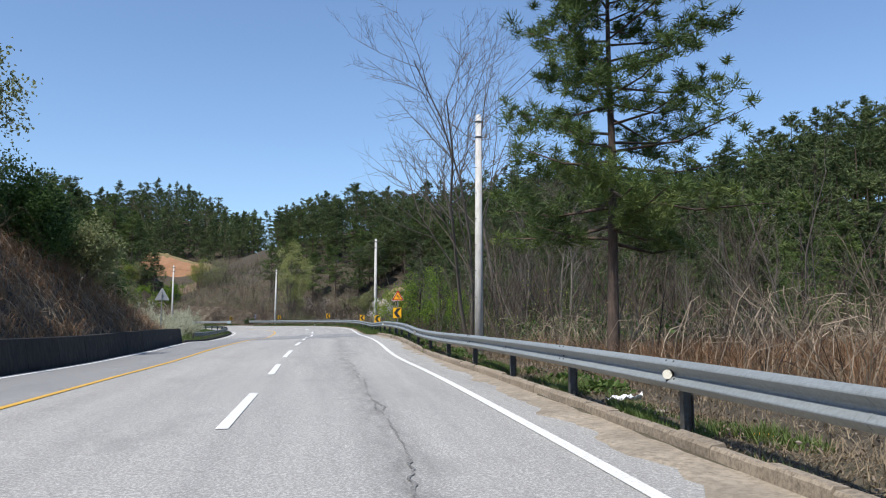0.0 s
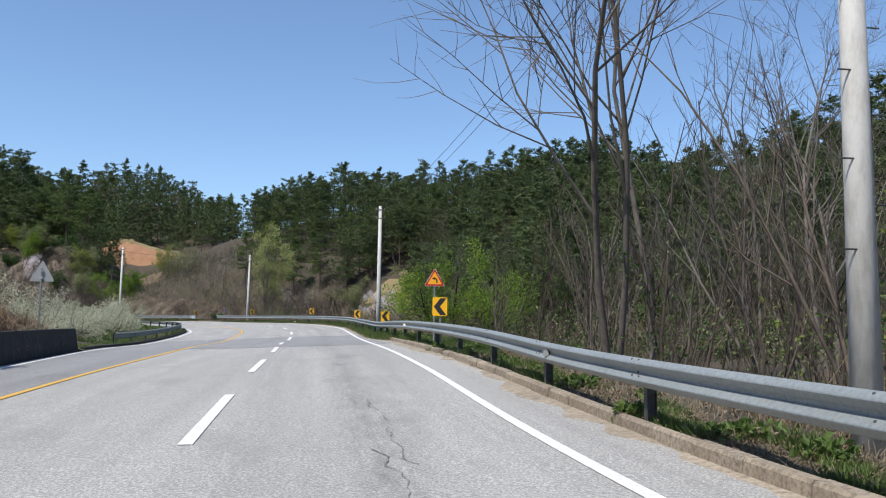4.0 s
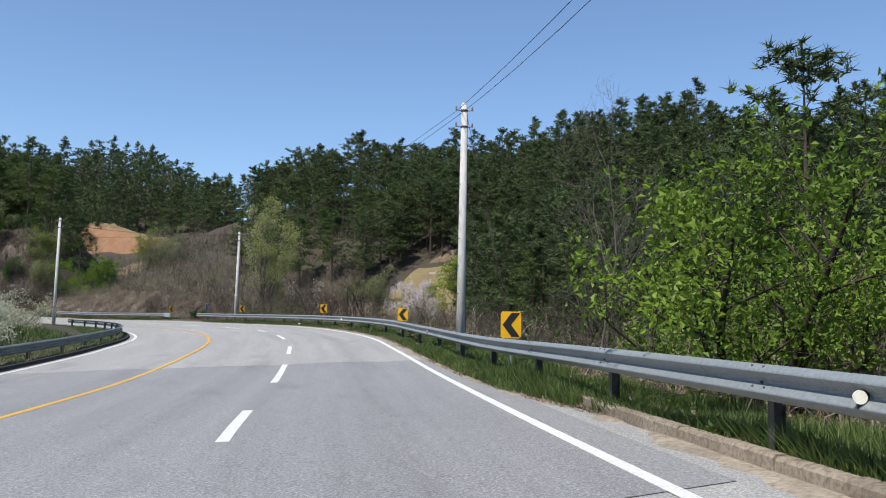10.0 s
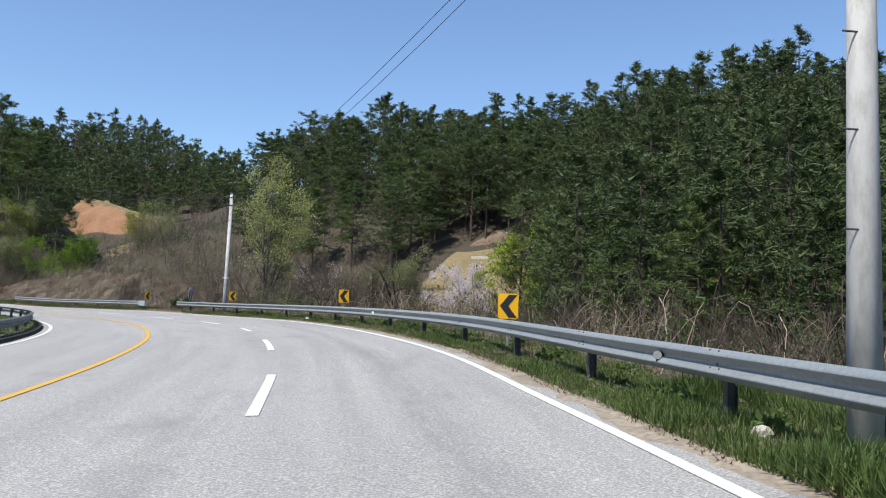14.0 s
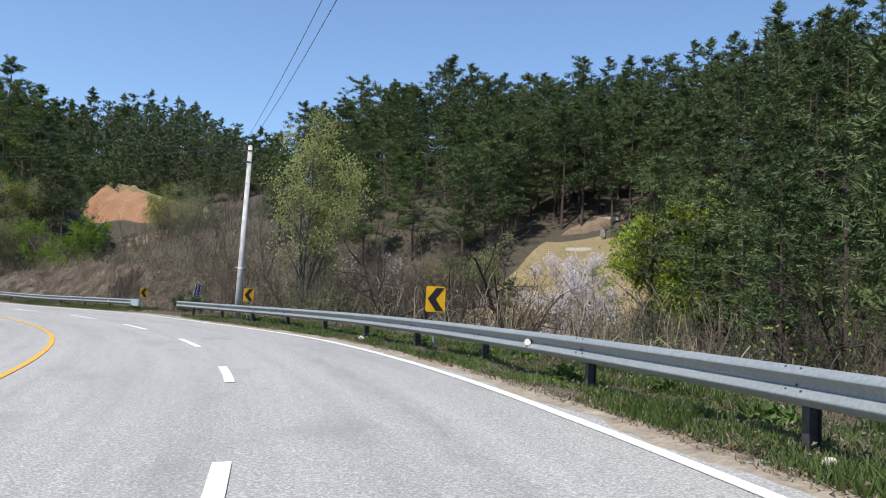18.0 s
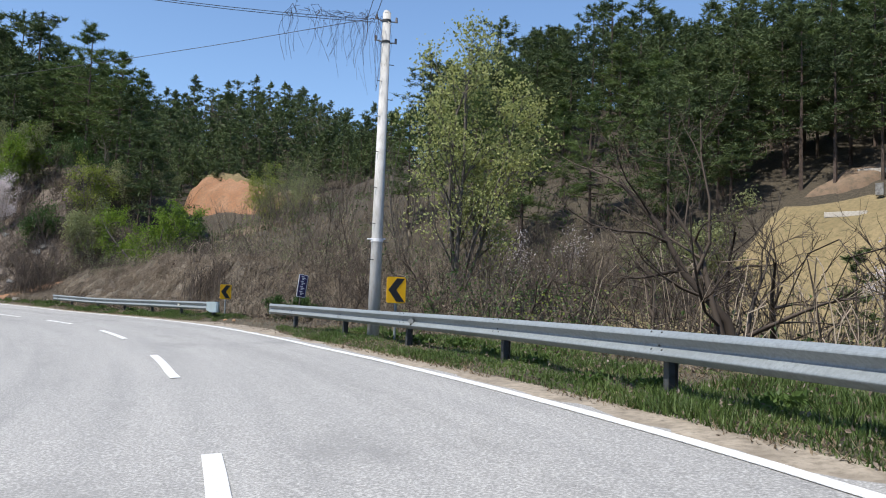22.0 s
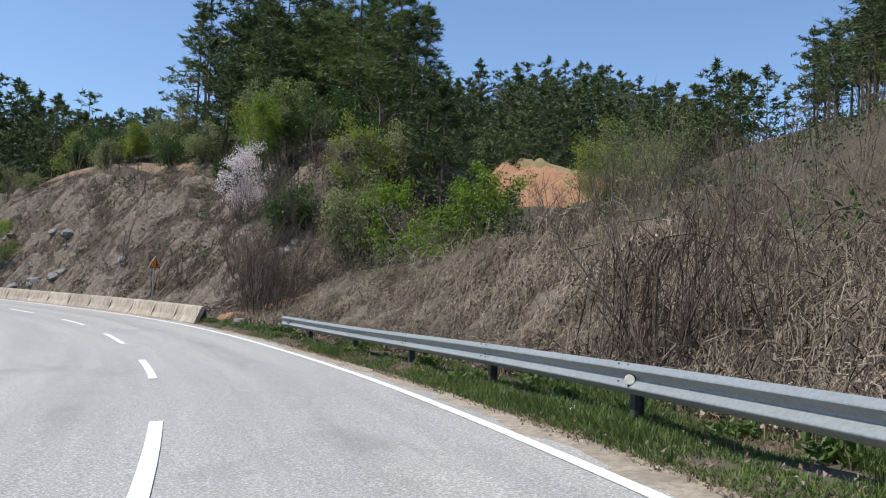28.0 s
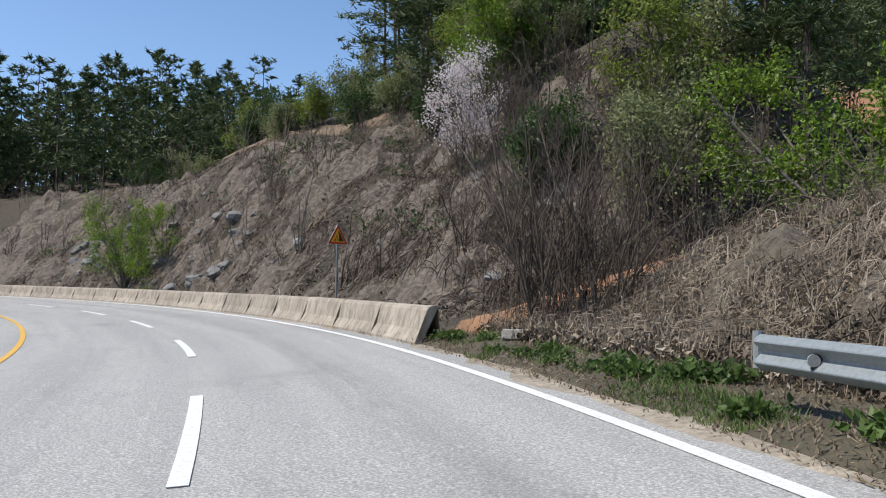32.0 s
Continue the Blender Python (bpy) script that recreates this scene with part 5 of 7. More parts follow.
pine_wood(21, (-110, 55, 20, 215), 3.0, 0, 46, fine_pines, 4.0, 0.1, 0.86, 1.16, "dense dark green pine wood on the slope above the road")
pine_wood(23, (-125, 70, 10, 225), 3.2, 46, 84, mid_pines, 5.0, 0.06, 0.9, 1.2, "dense dark green pine wood higher on the slopes")
pine_wood(22, (-230, 118, -40, 310), 3.6, 84, 400, far_pines, 6.5, 0.12, 0.9, 1.22, "distant dark green pine wood covering the ridge")

# nearer pines as single trees
near_kinds = []
for i in range(5):
    w, c = pine(np.random.default_rng(300 + i), 9.0 + 0.6 * i, limbs=48, clumps=6, n=30, length=0.38, width=0.024, bare=0.2 + 0.05 * (i % 3), reach=0.25, sides=7, r=0.15, wood_=2, size=0.52, gaps=0.08, flat=i % 3 * 0.5)
    near_kinds.append((w.mesh("trunk", [M_BARK_PINE], True), c.mesh("crown", [M_NEEDLE_NEAR])))


def near_pines(spots, label, group, lo, hi):
    for k, (x, y) in enumerate(spots):
        tr, cr = near_kinds[(k * 3) % 5]
        ob = tagged(part("pine_tree", tr), label, "pine tree", group)
        part("crown", cr, parent=ob)
        ob.matrix_basis = pose(*place(x, y, 0.2), 0, 0, k * 67) @ Matrix.Scale(lo + (hi - lo) * ((k * 37 % 11) / 11), 4)


foot = [(87, 14.5), (91, 17), (95, 14.2), (98.5, 18), (101, 14.8), (84, 18), (80, 16), (93, 21), (76, 19), (72, 22.5), (66, 23), (60, 24), (53, 25), (88, 20), (82, 15)]
near_pines([tuple(on_road(u, d)[:2]) for u, d in foot], "green pine tree standing at the foot of the wooded slope", "pines near the road", 0.52, 0.75)
g_ = np.random.default_rng(9)
near_pines([(-31, 179), (-27, 174), (-24, 181), (-29, 167.5), (-34.5, 169.5), (-31.5, 173)], "tall dark pine in the stand above the brush", "tall pines above the brush", 0.85, 1.05)
near_pines([(-22.5, 168), (-18.5, 173), (-25, 162.5), (-20.5, 161.5), (-16, 166.5), (-13, 169), (-10, 166), (-6, 168), (-2, 166)], "dark pine at the upper edge of the grave clearing", "pines round the clearing", 0.85, 1.1)
near_pines([(-33, 187), (-35, 180)], "dark pine at the edge of the stand above the brush", "tall pines above the brush", 0.5, 0.66)
near_pines([tuple(on_road(u, d)[:2]) for u, d in ((12, 25), (16, 29), (20, 26), (24, 31), (8, 22), (28, 27), (33, 30), (38, 26), (45, 28), (50, 31), (30, 34), (18, 35), (41, 34))], "green pine tree behind the roadside thicket", "pines behind the thicket", 0.56, 0.8)
near_pines([(-16, 160.5), (-12, 163.5), (-1, 171), (3, 167), (0.5, 163), (4, 159.5), (2, 174), (6, 165)], "dark pine beside the grave clearing", "pines round the clearing", 0.62, 0.86)
dome = [(190.5, 24.5), (194.5, 25.5), (197, 29), (199, 25), (201.5, 30), (203.5, 26), (206, 29), (188.5, 22.5), (193, 22.8), (197.5, 22.6), (202, 23), (190.5, 27), (194.8, 27.8), (199.2, 27.4), (203.6, 28), (207, 24), (209, 27), (199.5, 34.5), (204, 34)]
near_pines([tuple(on_road(u, d)[:2]) for u, d in dome], "tall dark pine crowning the hill above the cutting", "pines above the cutting", 1.1, 1.35)
# the open-grown pine by the rail
rg = np.random.default_rng(41)
s, c = pine(rg, 10.6, limbs=68, clumps=12, n=95, length=0.19, width=0.012, bare=0.27, reach=0.29, r=0.15, sides=9, wood_=2, size=0.3, gaps=0.06, flat=0.8, whorl=1, pad=0.85)
ob = plant("pine_tree", s, c, (M_BARK_PINE, M_NEEDLE_NEAR), "open-grown pine with long uneven limbs beside the guard rail", "pine tree")
ob.matrix_basis = pose(*at_ud(18.0, 7.5), 0, 0, 40)
w, c = pine(np.random.default_rng(43), 4.0, limbs=20, clumps=3, n=34, length=0.22, width=0.02, bare=0.15, reach=0.2, sides=6, r=0.07, wood_=2, size=0.24)
ob = plant("pine_tree", w, c, (M_BARK_PINE, M_NEEDLE), "small dark pine standing in the brush", "pine tree")
ob.matrix_basis = pose(*at_ud(126.0, 18.8), 0, 0, 10)
w, c = pine(np.random.default_rng(44), 5.5, limbs=26, clumps=4, n=30, length=0.26, width=0.02, bare=0.12, reach=0.26, sides=6, r=0.08, wood_=2, size=0.3)
for u, d, s in ((14, 17.5, 1.0), (8, 14.5, 0.7)):
    ob = plant("pine_tree", w, c, (M_BARK_PINE, M_NEEDLE_NEAR), "young green pine among dry grass", "pine tree")
    ob.matrix_basis = pose(*at_ud(u, d), 0, 0, 10 + u) @ Matrix.Scale(s, 4)

# ---- leafing and flowering trees ----
def leafy(name, seed, m, height, r, mats, label, category, size=0.16, n=4, spread=0.16, stems=1, kids=(9, 6, 5), first=0.2, angle=(50, 48, 52), ratio=(0.45, 0.5, 0.5), lean=0.1):
    g_ = np.random.default_rng(seed)
    s, P, D = grow(g_, height, r, 3, kids, angle, ratio, first, stems, lean=lean)
    c = Soup()
    c.add(*leaves(g_, P, n, size, spread))
    ob = plant(name, s, c, mats, label, category)
    ob.matrix_basis = m
    return ob


leafy("leafy_tree", 61, pose(*at_ud(62.2, 8.0), 0, 0, 150), 4.9, 0.12, (M_DARK_TWIG, M_LEAF_BRIGHT), "bushy tree with bright fresh spring leaves behind the rail", "tree", 0.11, 15, 0.17, 4, (11, 7, 5), lean=0.34, first=0.22, angle=(55, 52, 52), ratio=(0.52, 0.5, 0.5))
leafy("leafy_tree", 62, pose(*at_ud(66.4, 10.2), 0, 0, 40), 3.9, 0.09, (M_DARK_TWIG, M_LEAF_BRIGHT), "bushy tree with bright fresh spring leaves behind the rail", "tree", 0.11, 13, 0.17, 4, (10, 6, 5), lean=0.34, first=0.2, angle=(55, 52, 52), ratio=(0.52, 0.5, 0.5))
leafy("leafy_tree", 60, pose(*at_ud(70.8, 11.0), 0, 0, 80), 4.2, 0.09, (M_DARK_TWIG, M_LEAF_BRIGHT), "bushy tree with bright fresh spring leaves behind the rail", "tree", 0.11, 13, 0.17, 4, (10, 6, 5), lean=0.34, first=0.2, angle=(55, 52, 52), ratio=(0.52, 0.5, 0.5))
leafy("leafy_tree", 63, pose(*place(-1.5, 138.2), 0, 0, 0), 10.2, 0.13, (M_BARK_GREY, M_LEAF_LIME), "yellow-green leafing tree beside the grave clearing", "tree", 0.2, 26, 0.26, 4, first=0.06, lean=0.22)
leafy("leafy_tree", 64, pose(*place(-26.2, 145.0), 0, 0, 0), 10.8, 0.15, (M_BARK_GREY, M_LEAF_POPLAR), "tall pale grey-green leafing poplar", "tree", 0.17, 15, 0.26, 4, (11, 7, 5), first=0.1, angle=(34, 42, 50), ratio=(0.38, 0.5, 0.5), lean=0.09)
leafy("leafy_tree", 65, pose(*place(-77.0, 178.6), 0, 0, 0), 7.6, 0.12, (M_BARK_GREY, M_LEAF_BRIGHT), "bright green leafing tree on top of the cut slope", "tree", 0.2, 15, 0.26, 4, first=0.15, lean=0.2)
leafy("leafy_tree", 66, pose(*place(-56.6, 171.0), 0, 0, 0), 7.2, 0.12, (M_BARK_GREY, M_LEAF_BRIGHT), "bright green bushy tree behind the dry mound", "tree", 0.16, 18, 0.2, 5, first=0.06, lean=0.2)
leafy("leafy_tree", 67, pose(*place(-54.9, 191.5), 0, 0, 0), 6.4, 0.07, (M_BARK_GREY, M_LEAF_YELLOW), "thin yellow-green leafing tree below the clay bank", "tree", 0.14, 12, 0.24, 6, first=0.1, lean=0.3)
for x, y, h in ((-51.5, 187.5, 6.0), (-48.5, 184.0, 6.4), (-53.6, 196.5, 6.0)):
    leafy("leafy_tree", 75 + int(h * 10), pose(*place(x, y), 0, 0, x * 9), h, 0.06, (M_BARK_GREY, M_LEAF_PALE), "slender tree with sparse young leaves behind the mound", "tree", 0.12, 6, 0.22, 5, first=0.15, lean=0.2)
leafy("leafy_tree", 68, pose(*at_ud(217.5, 6.6), 0, 0, 0), 7.2, 0.08, (M_BARK_GREY, M_LEAF_BRIGHT), "young green tree behind the concrete barrier", "tree", 0.13, 16, 0.16, 6, first=0.06, lean=0.22)
leafy("leafy_tree", 69, pose(*at_ud(195.5, 18.5), 0, 0, 0), 5.6, 0.1, (M_BARK_GREY, M_LEAF_PALE), "rounded pale olive tree on top of the cut slope", "tree", 0.16, 18, 0.2, 5, first=0.08, lean=0.25)
leafy("blossom_tree", 71, pose(*place(-7.4, 132.7), 0, 0, 0), 5.6, 0.09, (M_BARK_GREY, M_BLOSSOM), "pale pink cherry tree in blossom below the grave clearing", "tree", 0.085, 30, 0.14, 5, (9, 7, 5), first=0.1, lean=0.25)
leafy("blossom_tree", 72, pose(*place(-73.4, 173.6), 0, 0, 0), 5.4, 0.07, (M_BARK_GREY, M_BLOSSOM), "thin tree with pale blossom at the edge of the cut slope", "tree", 0.1, 22, 0.18, 3, (8, 6, 5), first=0.2, lean=0.15)
leafy("blossom_tree", 73, pose(*at_ud(16, 19), 0, 0, 0), 3.4, 0.06, (M_BARK_GREY, M_BLOSSOM), "low white blossom bush among dry grass", "shrub", 0.08, 7, 0.16, 4, first=0.1, lean=0.3)
leafy("blossom_tree", 74, pose(*at_ud(144, 23), 0, 0, 0), 4.2, 0.06, (M_BARK_GREY, M_BLOSSOM), "low tree with sparse white blossom", "tree", 0.08, 3, 0.2, 4, first=0.2, lean=0.2)
g_ = np.random.default_rng(5)
TONES = ((M_LEAF_PALE, "soft olive"), (M_LEAF_DARK, "dark green"), (M_LEAF_YELLOW, "yellow-green"), (M_LEAF_PALE, "soft olive"), (M_LEAF_DARK, "dark green"))
for k, (u, d, h) in enumerate(((207, 20, 3.0), (212, 20.5, 3.6), (218, 21.5, 3.2), (221, 20.5, 2.6), (226, 22, 3.4), (232, 22, 3.0), (238, 22, 3.5), (203, 22.5, 5.0), (214, 23.5, 4.2), (186, 13.5, 3.2), (182.5, 17.5, 4.0), (199, 17, 2.0), (200, 20, 5.5), (205, 21.5, 4.5), (210, 23, 5.5), (216, 24, 5), (223, 23, 4), (229, 24, 5), (236, 25, 5), (187, 20, 6.5), (184.5, 22, 5.5), (181, 24, 4.0), (185, 17.5, 5.5), (183, 15.5, 4.5), (203, 27, 6.5), (140, 31, 5))):
    mt, word = TONES[k % 5]
    leafy("leafy_tree", 180 + k, pose(*at_ud(u, d), 0, 0, 0), h, 0.09, (M_BARK_GREY, mt), word + " leafing tree on the hillside", "tree", 0.17, 14, 0.27, 4, (8, 5, 4), first=0.12, lean=0.2)
leafy("green_bush", 90, pose(*at_ud(139.4, 7.0), 0, 0, 0), 1.25, 0.03, (M_BARK_BROWN, M_LEAF_DARK), "low dark green bush beside the rail's open end", "shrub", 0.085, 13, 0.08, 9, (7, 5, 4), first=0.1, lean=0.6)
# left of the road
leafy("leafy_tree", 91, pose(*at_ud(33.5, -13.8), 0, 0, 0), 8.0, 0.12, (M_BARK_GREY, M_LEAF_PALE), "tall pale green leafing tree on the bank", "tree", 0.17, 26, 0.3, 3, first=0.1, lean=0.12)
leafy("leafy_tree", 92, pose(*at_ud(30, -14.5), 0, 0, 0), 4.2, 0.08, (M_BARK_GREY, M_LEAF_YELLOW), "yellow-green leafing shrub on the bank", "tree", 0.15, 22, 0.24, 5, first=0.1, lean=0.25)
leafy("leafy_tree", 93, pose(*at_ud(24, -13.0), 0, 0, 0), 3.6, 0.08, (M_BARK_GREY, M_LEAF_DARK), "dark green shrub on the bank", "tree", 0.15, 22, 0.24, 5, first=0.1, lean=0.25)
for k, (u, d, h) in enumerate(((40, -15, 5), (44, -19, 6), (34, -17, 6), (50, -24, 5.5), (38.5, -11.5, 3.4), (35.5, -13.2, 4.4), (42.5, -12.5, 3.0), (20, -13.5, 3.5), (28, -12.4, 3.2), (46, -10.5, 3.4), (50, -11.2, 3.0), (54, -10.9, 2.5), (48, -13.5, 4.4), (42, -10.2, 2.8), (37, -10.6, 3.2))):
    leafy("leafy_tree", 94 + k, pose(*at_ud(u, d), 0, 0, 0), h, 0.08, (M_BARK_GREY, (M_LEAF_DARK, M_LEAF_PALE)[k % 2]), ("dark green", "soft olive")[k % 2] + " leafing tree beyond the bank", "tree", 0.15, 16, 0.26, 4, first=0.2, lean=0.2)
for k, (u, d, h) in enumerate(((60, -11.5, 2.6), (64, -13.2, 2.8), (67.5, -11.6, 2.5), (71, -13.6, 2.9), (75, -12.0, 2.7), (79, -13.4, 2.8), (83, -12.4, 2.6), (66, -17, 3.3), (73, -17.5, 3.4), (56, -14, 2.7), (87, -13.6, 2.6), (80, -17, 3.3), (91, -13, 2.4), (96, -13.5, 2.3), (87, -18, 3.0), (60, -18, 3.3), (101, -15, 2.4))):
    leafy("budding_shrub", 110 + k, pose(*at_ud(u, d), 0, 0, 0), h, 0.05, (M_BARK_GREY, M_WHITE_BUSH), "wide shrub with arching stems and whitish green buds", "shrub", 0.085, 6, 0.12, 7, (8, 5, 4), first=0.12, lean=0.8, angle=(40, 42, 50))

# ---- bare trees, saplings and brush ----
def bare_kind(seed, h, r, mat_, split=False, **kw):
    s, P, D = grow(np.random.default_rng(seed), h, r, 4 if kw.pop("deep", False) else 3, **kw)
    if split:
        return s.only(0).mesh("trunk", [mat_], True), s.only(1).mesh("crown", [mat_], True)
    return s.mesh("crown", [mat_], True)


def bare_tree(kind, m, label, group):
    ob = tagged(part("bare_tree", kind[0]), label, "tree", group)
    part("crown", kind[1], parent=ob)
    ob.matrix_basis = m


big = [bare_kind(500, 9.5, 0.068, M_BARK_GREY, True, deep=True, kids=(11, 7, 6), angle=(42, 45, 50), ratio=(0.48, 0.55, 0.5), first=0.32, stems=2, lean=0.07, sides=(8, 5, 4, 3)),
       bare_kind(501, 9.0, 0.062, M_BARK_GREY, True, deep=True, kids=(11, 7, 6), angle=(45, 45, 50), ratio=(0.5, 0.55, 0.5), first=0.35, lean=0.07, sides=(8, 5, 4, 3))]
for k, (u, d, s) in enumerate(((40.0, 8.3, 1.6), (41.6, 9.8, 1.5), (37.5, 12.0, 1.1), (72.8, 9.0, 0.8), (75.5, 10.5, 0.7))):
    bare_tree(big[k % 2], pose(*at_ud(u, d), 0, 0, 40 + 90 * k) @ Matrix.Scale(s, 4), "tall bare grey tree in the thicket behind the rail", "bare trees")
crooked = bare_kind(502, 4.6, 0.11, M_DARK_TWIG, True, deep=True, kids=(8, 6, 5), angle=(58, 55, 55), ratio=(0.6, 0.6, 0.55), first=0.2, stems=3, lean=0.3, wig=0.22, sides=(6, 4, 3, 3))
for u, d, s, a in ((120.5, 9.3, 1.2, 0), (118.5, 13, 1.3, 60), (123.0, 12, 0.95, 90), (128, 14, 1.1, 300), (133, 12.5, 0.9, 220), (137, 12, 0.8, 20), (116, 11.5, 0.9, 200), (130, 18, 1.2, 100), (136, 17, 1.2, 270), (74, 10.5, 0.8, 10), (79.5, 9.5, 0.7, 99), (101, 10.5, 0.8, 50), (93, 10, 0.75, 150)):
    bare_tree(crooked, pose(*at_ud(u, d), 0, 0, a) @ Matrix.Scale(s, 4), "crooked bare tree with tangled brown branches", "tangled bare trees")
thin_stems = bare_kind(503, 4.4, 0.032, M_BARK_BROWN, True, kids=(9, 5, 3), angle=(35, 40, 45), ratio=(0.36, 0.5, 0.5), first=0.2, stems=7, lean=0.14, wig=0.12, sides=(5, 3, 3, 3))
for u, d, s, a in ((174.9, 6.5, 1.35, 130), (175.5, 7.1, 1.1, 210), (174.2, 7.3, 1.1, 20), (181, 10, 0.9, 70), (182, 12.5, 1.1, 10), (183.5, 10.5, 1.0, 250), (184.5, 13.5, 1.2, 90), (186.5, 10, 0.8, 300), (185, 16, 1.2, 33), (188, 16.5, 1.2, 200), (191.5, 15.5, 1.1, 120), (180, 14.5, 1.2, 160), (196, 13.5, 0.8, 70), (203, 14, 0.7, 20), (209, 12.5, 0.7, 110), (149.0, 6.6, 0.9, 40), (186, 12, 1.0, 50), (188, 13.5, 1.1, 140), (190, 12.5, 1.0, 200), (193, 13, 0.9, 10)):
    bare_tree(thin_stems, pose(*at_ud(u, d), 0, 0, a) @ Matrix.Scale(s, 4), "clump of thin dark bare stems", "clumps of bare stems")
saps = [bare_kind(510 + i, 4.6 + 0.4 * i, 0.03 + 0.004 * i, (M_DARK_TWIG, M_BARK_BROWN, M_BARK_GREY)[i % 3], kids=(9, 4, 3), angle=(32, 38, 45), ratio=(0.36, 0.5, 0.5), first=0.25, stems=1 + i % 3, lean=0.1, sides=(5, 3, 3, 3)) for i in range(6)]


def cones(P0, P1, r):
    """Thin three-sided twigs from P0 to P1."""
    d = unit(P1 - P0)
    a = unit(np.cross(d, np.where(np.abs(d[:, 2:3]) > 0.9, np.array([[1.0, 0, 0]]), np.array([[0, 0, 1.0]]))))
    b = np.cross(d, a)
    r = np.broadcast_to(np.asarray(r, float).reshape(-1, 1), (len(P0), 1))
    ring = [P0 + r * (math.cos(q) * a + math.sin(q) * b) for q in (0, 2.094, 4.189)]
    v = np.stack(ring + [P1], 1).reshape(-1, 3)
    i = np.arange(len(P0))[:, None] * 4
    return v, np.vstack([i + np.array([[0, 1, 3]]), i + np.array([[1, 2, 3]]), i + np.array([[2, 0, 3]])])


def twig_bush(seed, h, stems, twigs, subs, r, lean=0.35, wide=0.3):
    g_ = np.random.default_rng(seed)
    s = Soup()
    A, B, R = [], [], []
    for q in range(stems):
        az, ln = g_.uniform(0, 6.283), lean * g_.uniform(0.3, 1.7)
        L = h * g_.uniform(0.65, 1.1)
        t = np.linspace(0, 1, 4)
        base = np.array([math.cos(az), math.sin(az), 0]) * wide * g_.uniform(0, 1)
        out = ln * L * t ** 1.4
        pts = base + np.stack([math.cos(az) * out, math.sin(az) * out, L * t - 0.15 * ln * L * t * t], 1) + g_.normal(0, 0.035 * h, (4, 3)) * t[:, None]
        pts[0, 2] = -0.2
        s.add(*tube(pts, np.linspace(r, r * 0.35, 4), 3))
        tt = g_.uniform(0.2, 1.0, twigs) * 3
        i = np.minimum(tt.astype(int), 2)
        P = pts[i] + (pts[i + 1] - pts[i]) * (tt - i)[:, None]
        D = unit(unit(pts[i + 1] - pts[i]) + g_.normal(0, 0.55, (twigs, 3)))
        E = P + D * (h * g_.uniform(0.14, 0.34, (twigs, 1)))
        A.append(P); B.append(E); R.append(np.full(twigs, r * 0.42))
        for k in range(subs):
            Q = P + (E - P) * g_.uniform(0.25, 0.85, (twigs, 1))
            D2 = unit(D + g_.normal(0, 0.6, (twigs, 3)))
            A.append(Q); B.append(Q + D2 * (h * g_.uniform(0.07, 0.18, (twigs, 1)))); R.append(np.full(twigs, r * 0.27))
    s.add(*cones(np.vstack(A), np.vstack(B), np.concatenate(R)))
    return s


shrub_soups = [twig_bush(530 + i, 2.2 + 0.2 * i, 7, 11, 2, 0.017, 0.3 + 0.06 * i) for i in range(5)]
shrubs = [q.mesh("crown", [(M_BARK_BROWN, M_DARK_TWIG, M_BARK_PALE)[i % 3]]) for i, q in enumerate(shrub_soups)]
light_soups = [twig_bush(560 + i, 2.4 + 0.25 * i, 5, 8, 1, 0.024, 0.3, 0.5) for i in range(4)]


def brush_keep(x, y, u, d, g, zc, rng):
    a = (d > 7.8) & (d < 19) & (u > 22) & (u < 56)
    return a & (rng.uniform(size=len(x)) < 0.6)


X, Y, G, U_, D_, rg = scatter(31, -20, 25, 15, 75, 1.5, brush_keep)
for k in range(len(X)):
    ob = tagged(part("bare_sapling", saps[rg.integers(0, 6)]), "slender bare sapling in the thicket behind the rail", "sapling", "bare saplings")
    ob.matrix_basis = pose(X[k], Y[k], G[k] - 0.1, 0, 0, rg.uniform(0, 360)) @ Matrix.Scale(rg.uniform(0.75, 1.25), 4)


for k in range(9):
    ob = tagged(part("bare_sapling", saps[k % 6]), "slender bare sapling above the dry mound", "sapling", "saplings above the mound")
    ob.matrix_basis = pose(*at_ud(142 + 0.9 * k + 0.7 * math.sin(k * 7.0), 13.0 + 2.5 * math.sin(k * 4.1)), 0, 0, k * 77) @ Matrix.Scale(0.85 + 0.3 * math.sin(k * 2.3) ** 2, 4)


def tall(u, d):
    """Brush grows taller away from the rail."""
    return np.interp(d, [7, 9, 13, 20], [0.6, 0.8, 1.0, 1.1]) * np.interp(u, [54, 95, 104, 122, 130, 136, 146, 154, 176], [0.9, 0.95, 0.8, 0.75, 1.05, 1.05, 0.9, 0.62, 0.6])


def shrub_keep(x, y, u, d, g, zc, rng):
    right = (d > 7.3) & (u > 54) & (u < 140) & (d < 14 + np.interp(u, [58, 90, 110, 140], [0, 2, 9, 16]))
    slope_ = (d > 9.5) & (u >= 138) & (u < 178) & (d < 30) & ((u < 150) | (rng.uniform(size=len(x)) < 0.45))
    first = (d > 7.0) & (d < 20) & (u > 4) & (u < 56) & (rng.uniform(size=len(x)) < 0.3)
    left = (d < -9.5) & (d > -18) & (u < 57) & (rng.uniform(size=len(x)) < 0.5)
    right &= ~((u > 106) & (u < 138)) | (rng.uniform(size=len(x)) < np.where((u < 127) & (d < 21), 0.16, 0.35))
    return (right | slope_ | left | first) & ~inside(x, y, -8, 152, 8.5, 15, -12) & (rng.uniform(size=len(x)) < 0.85)


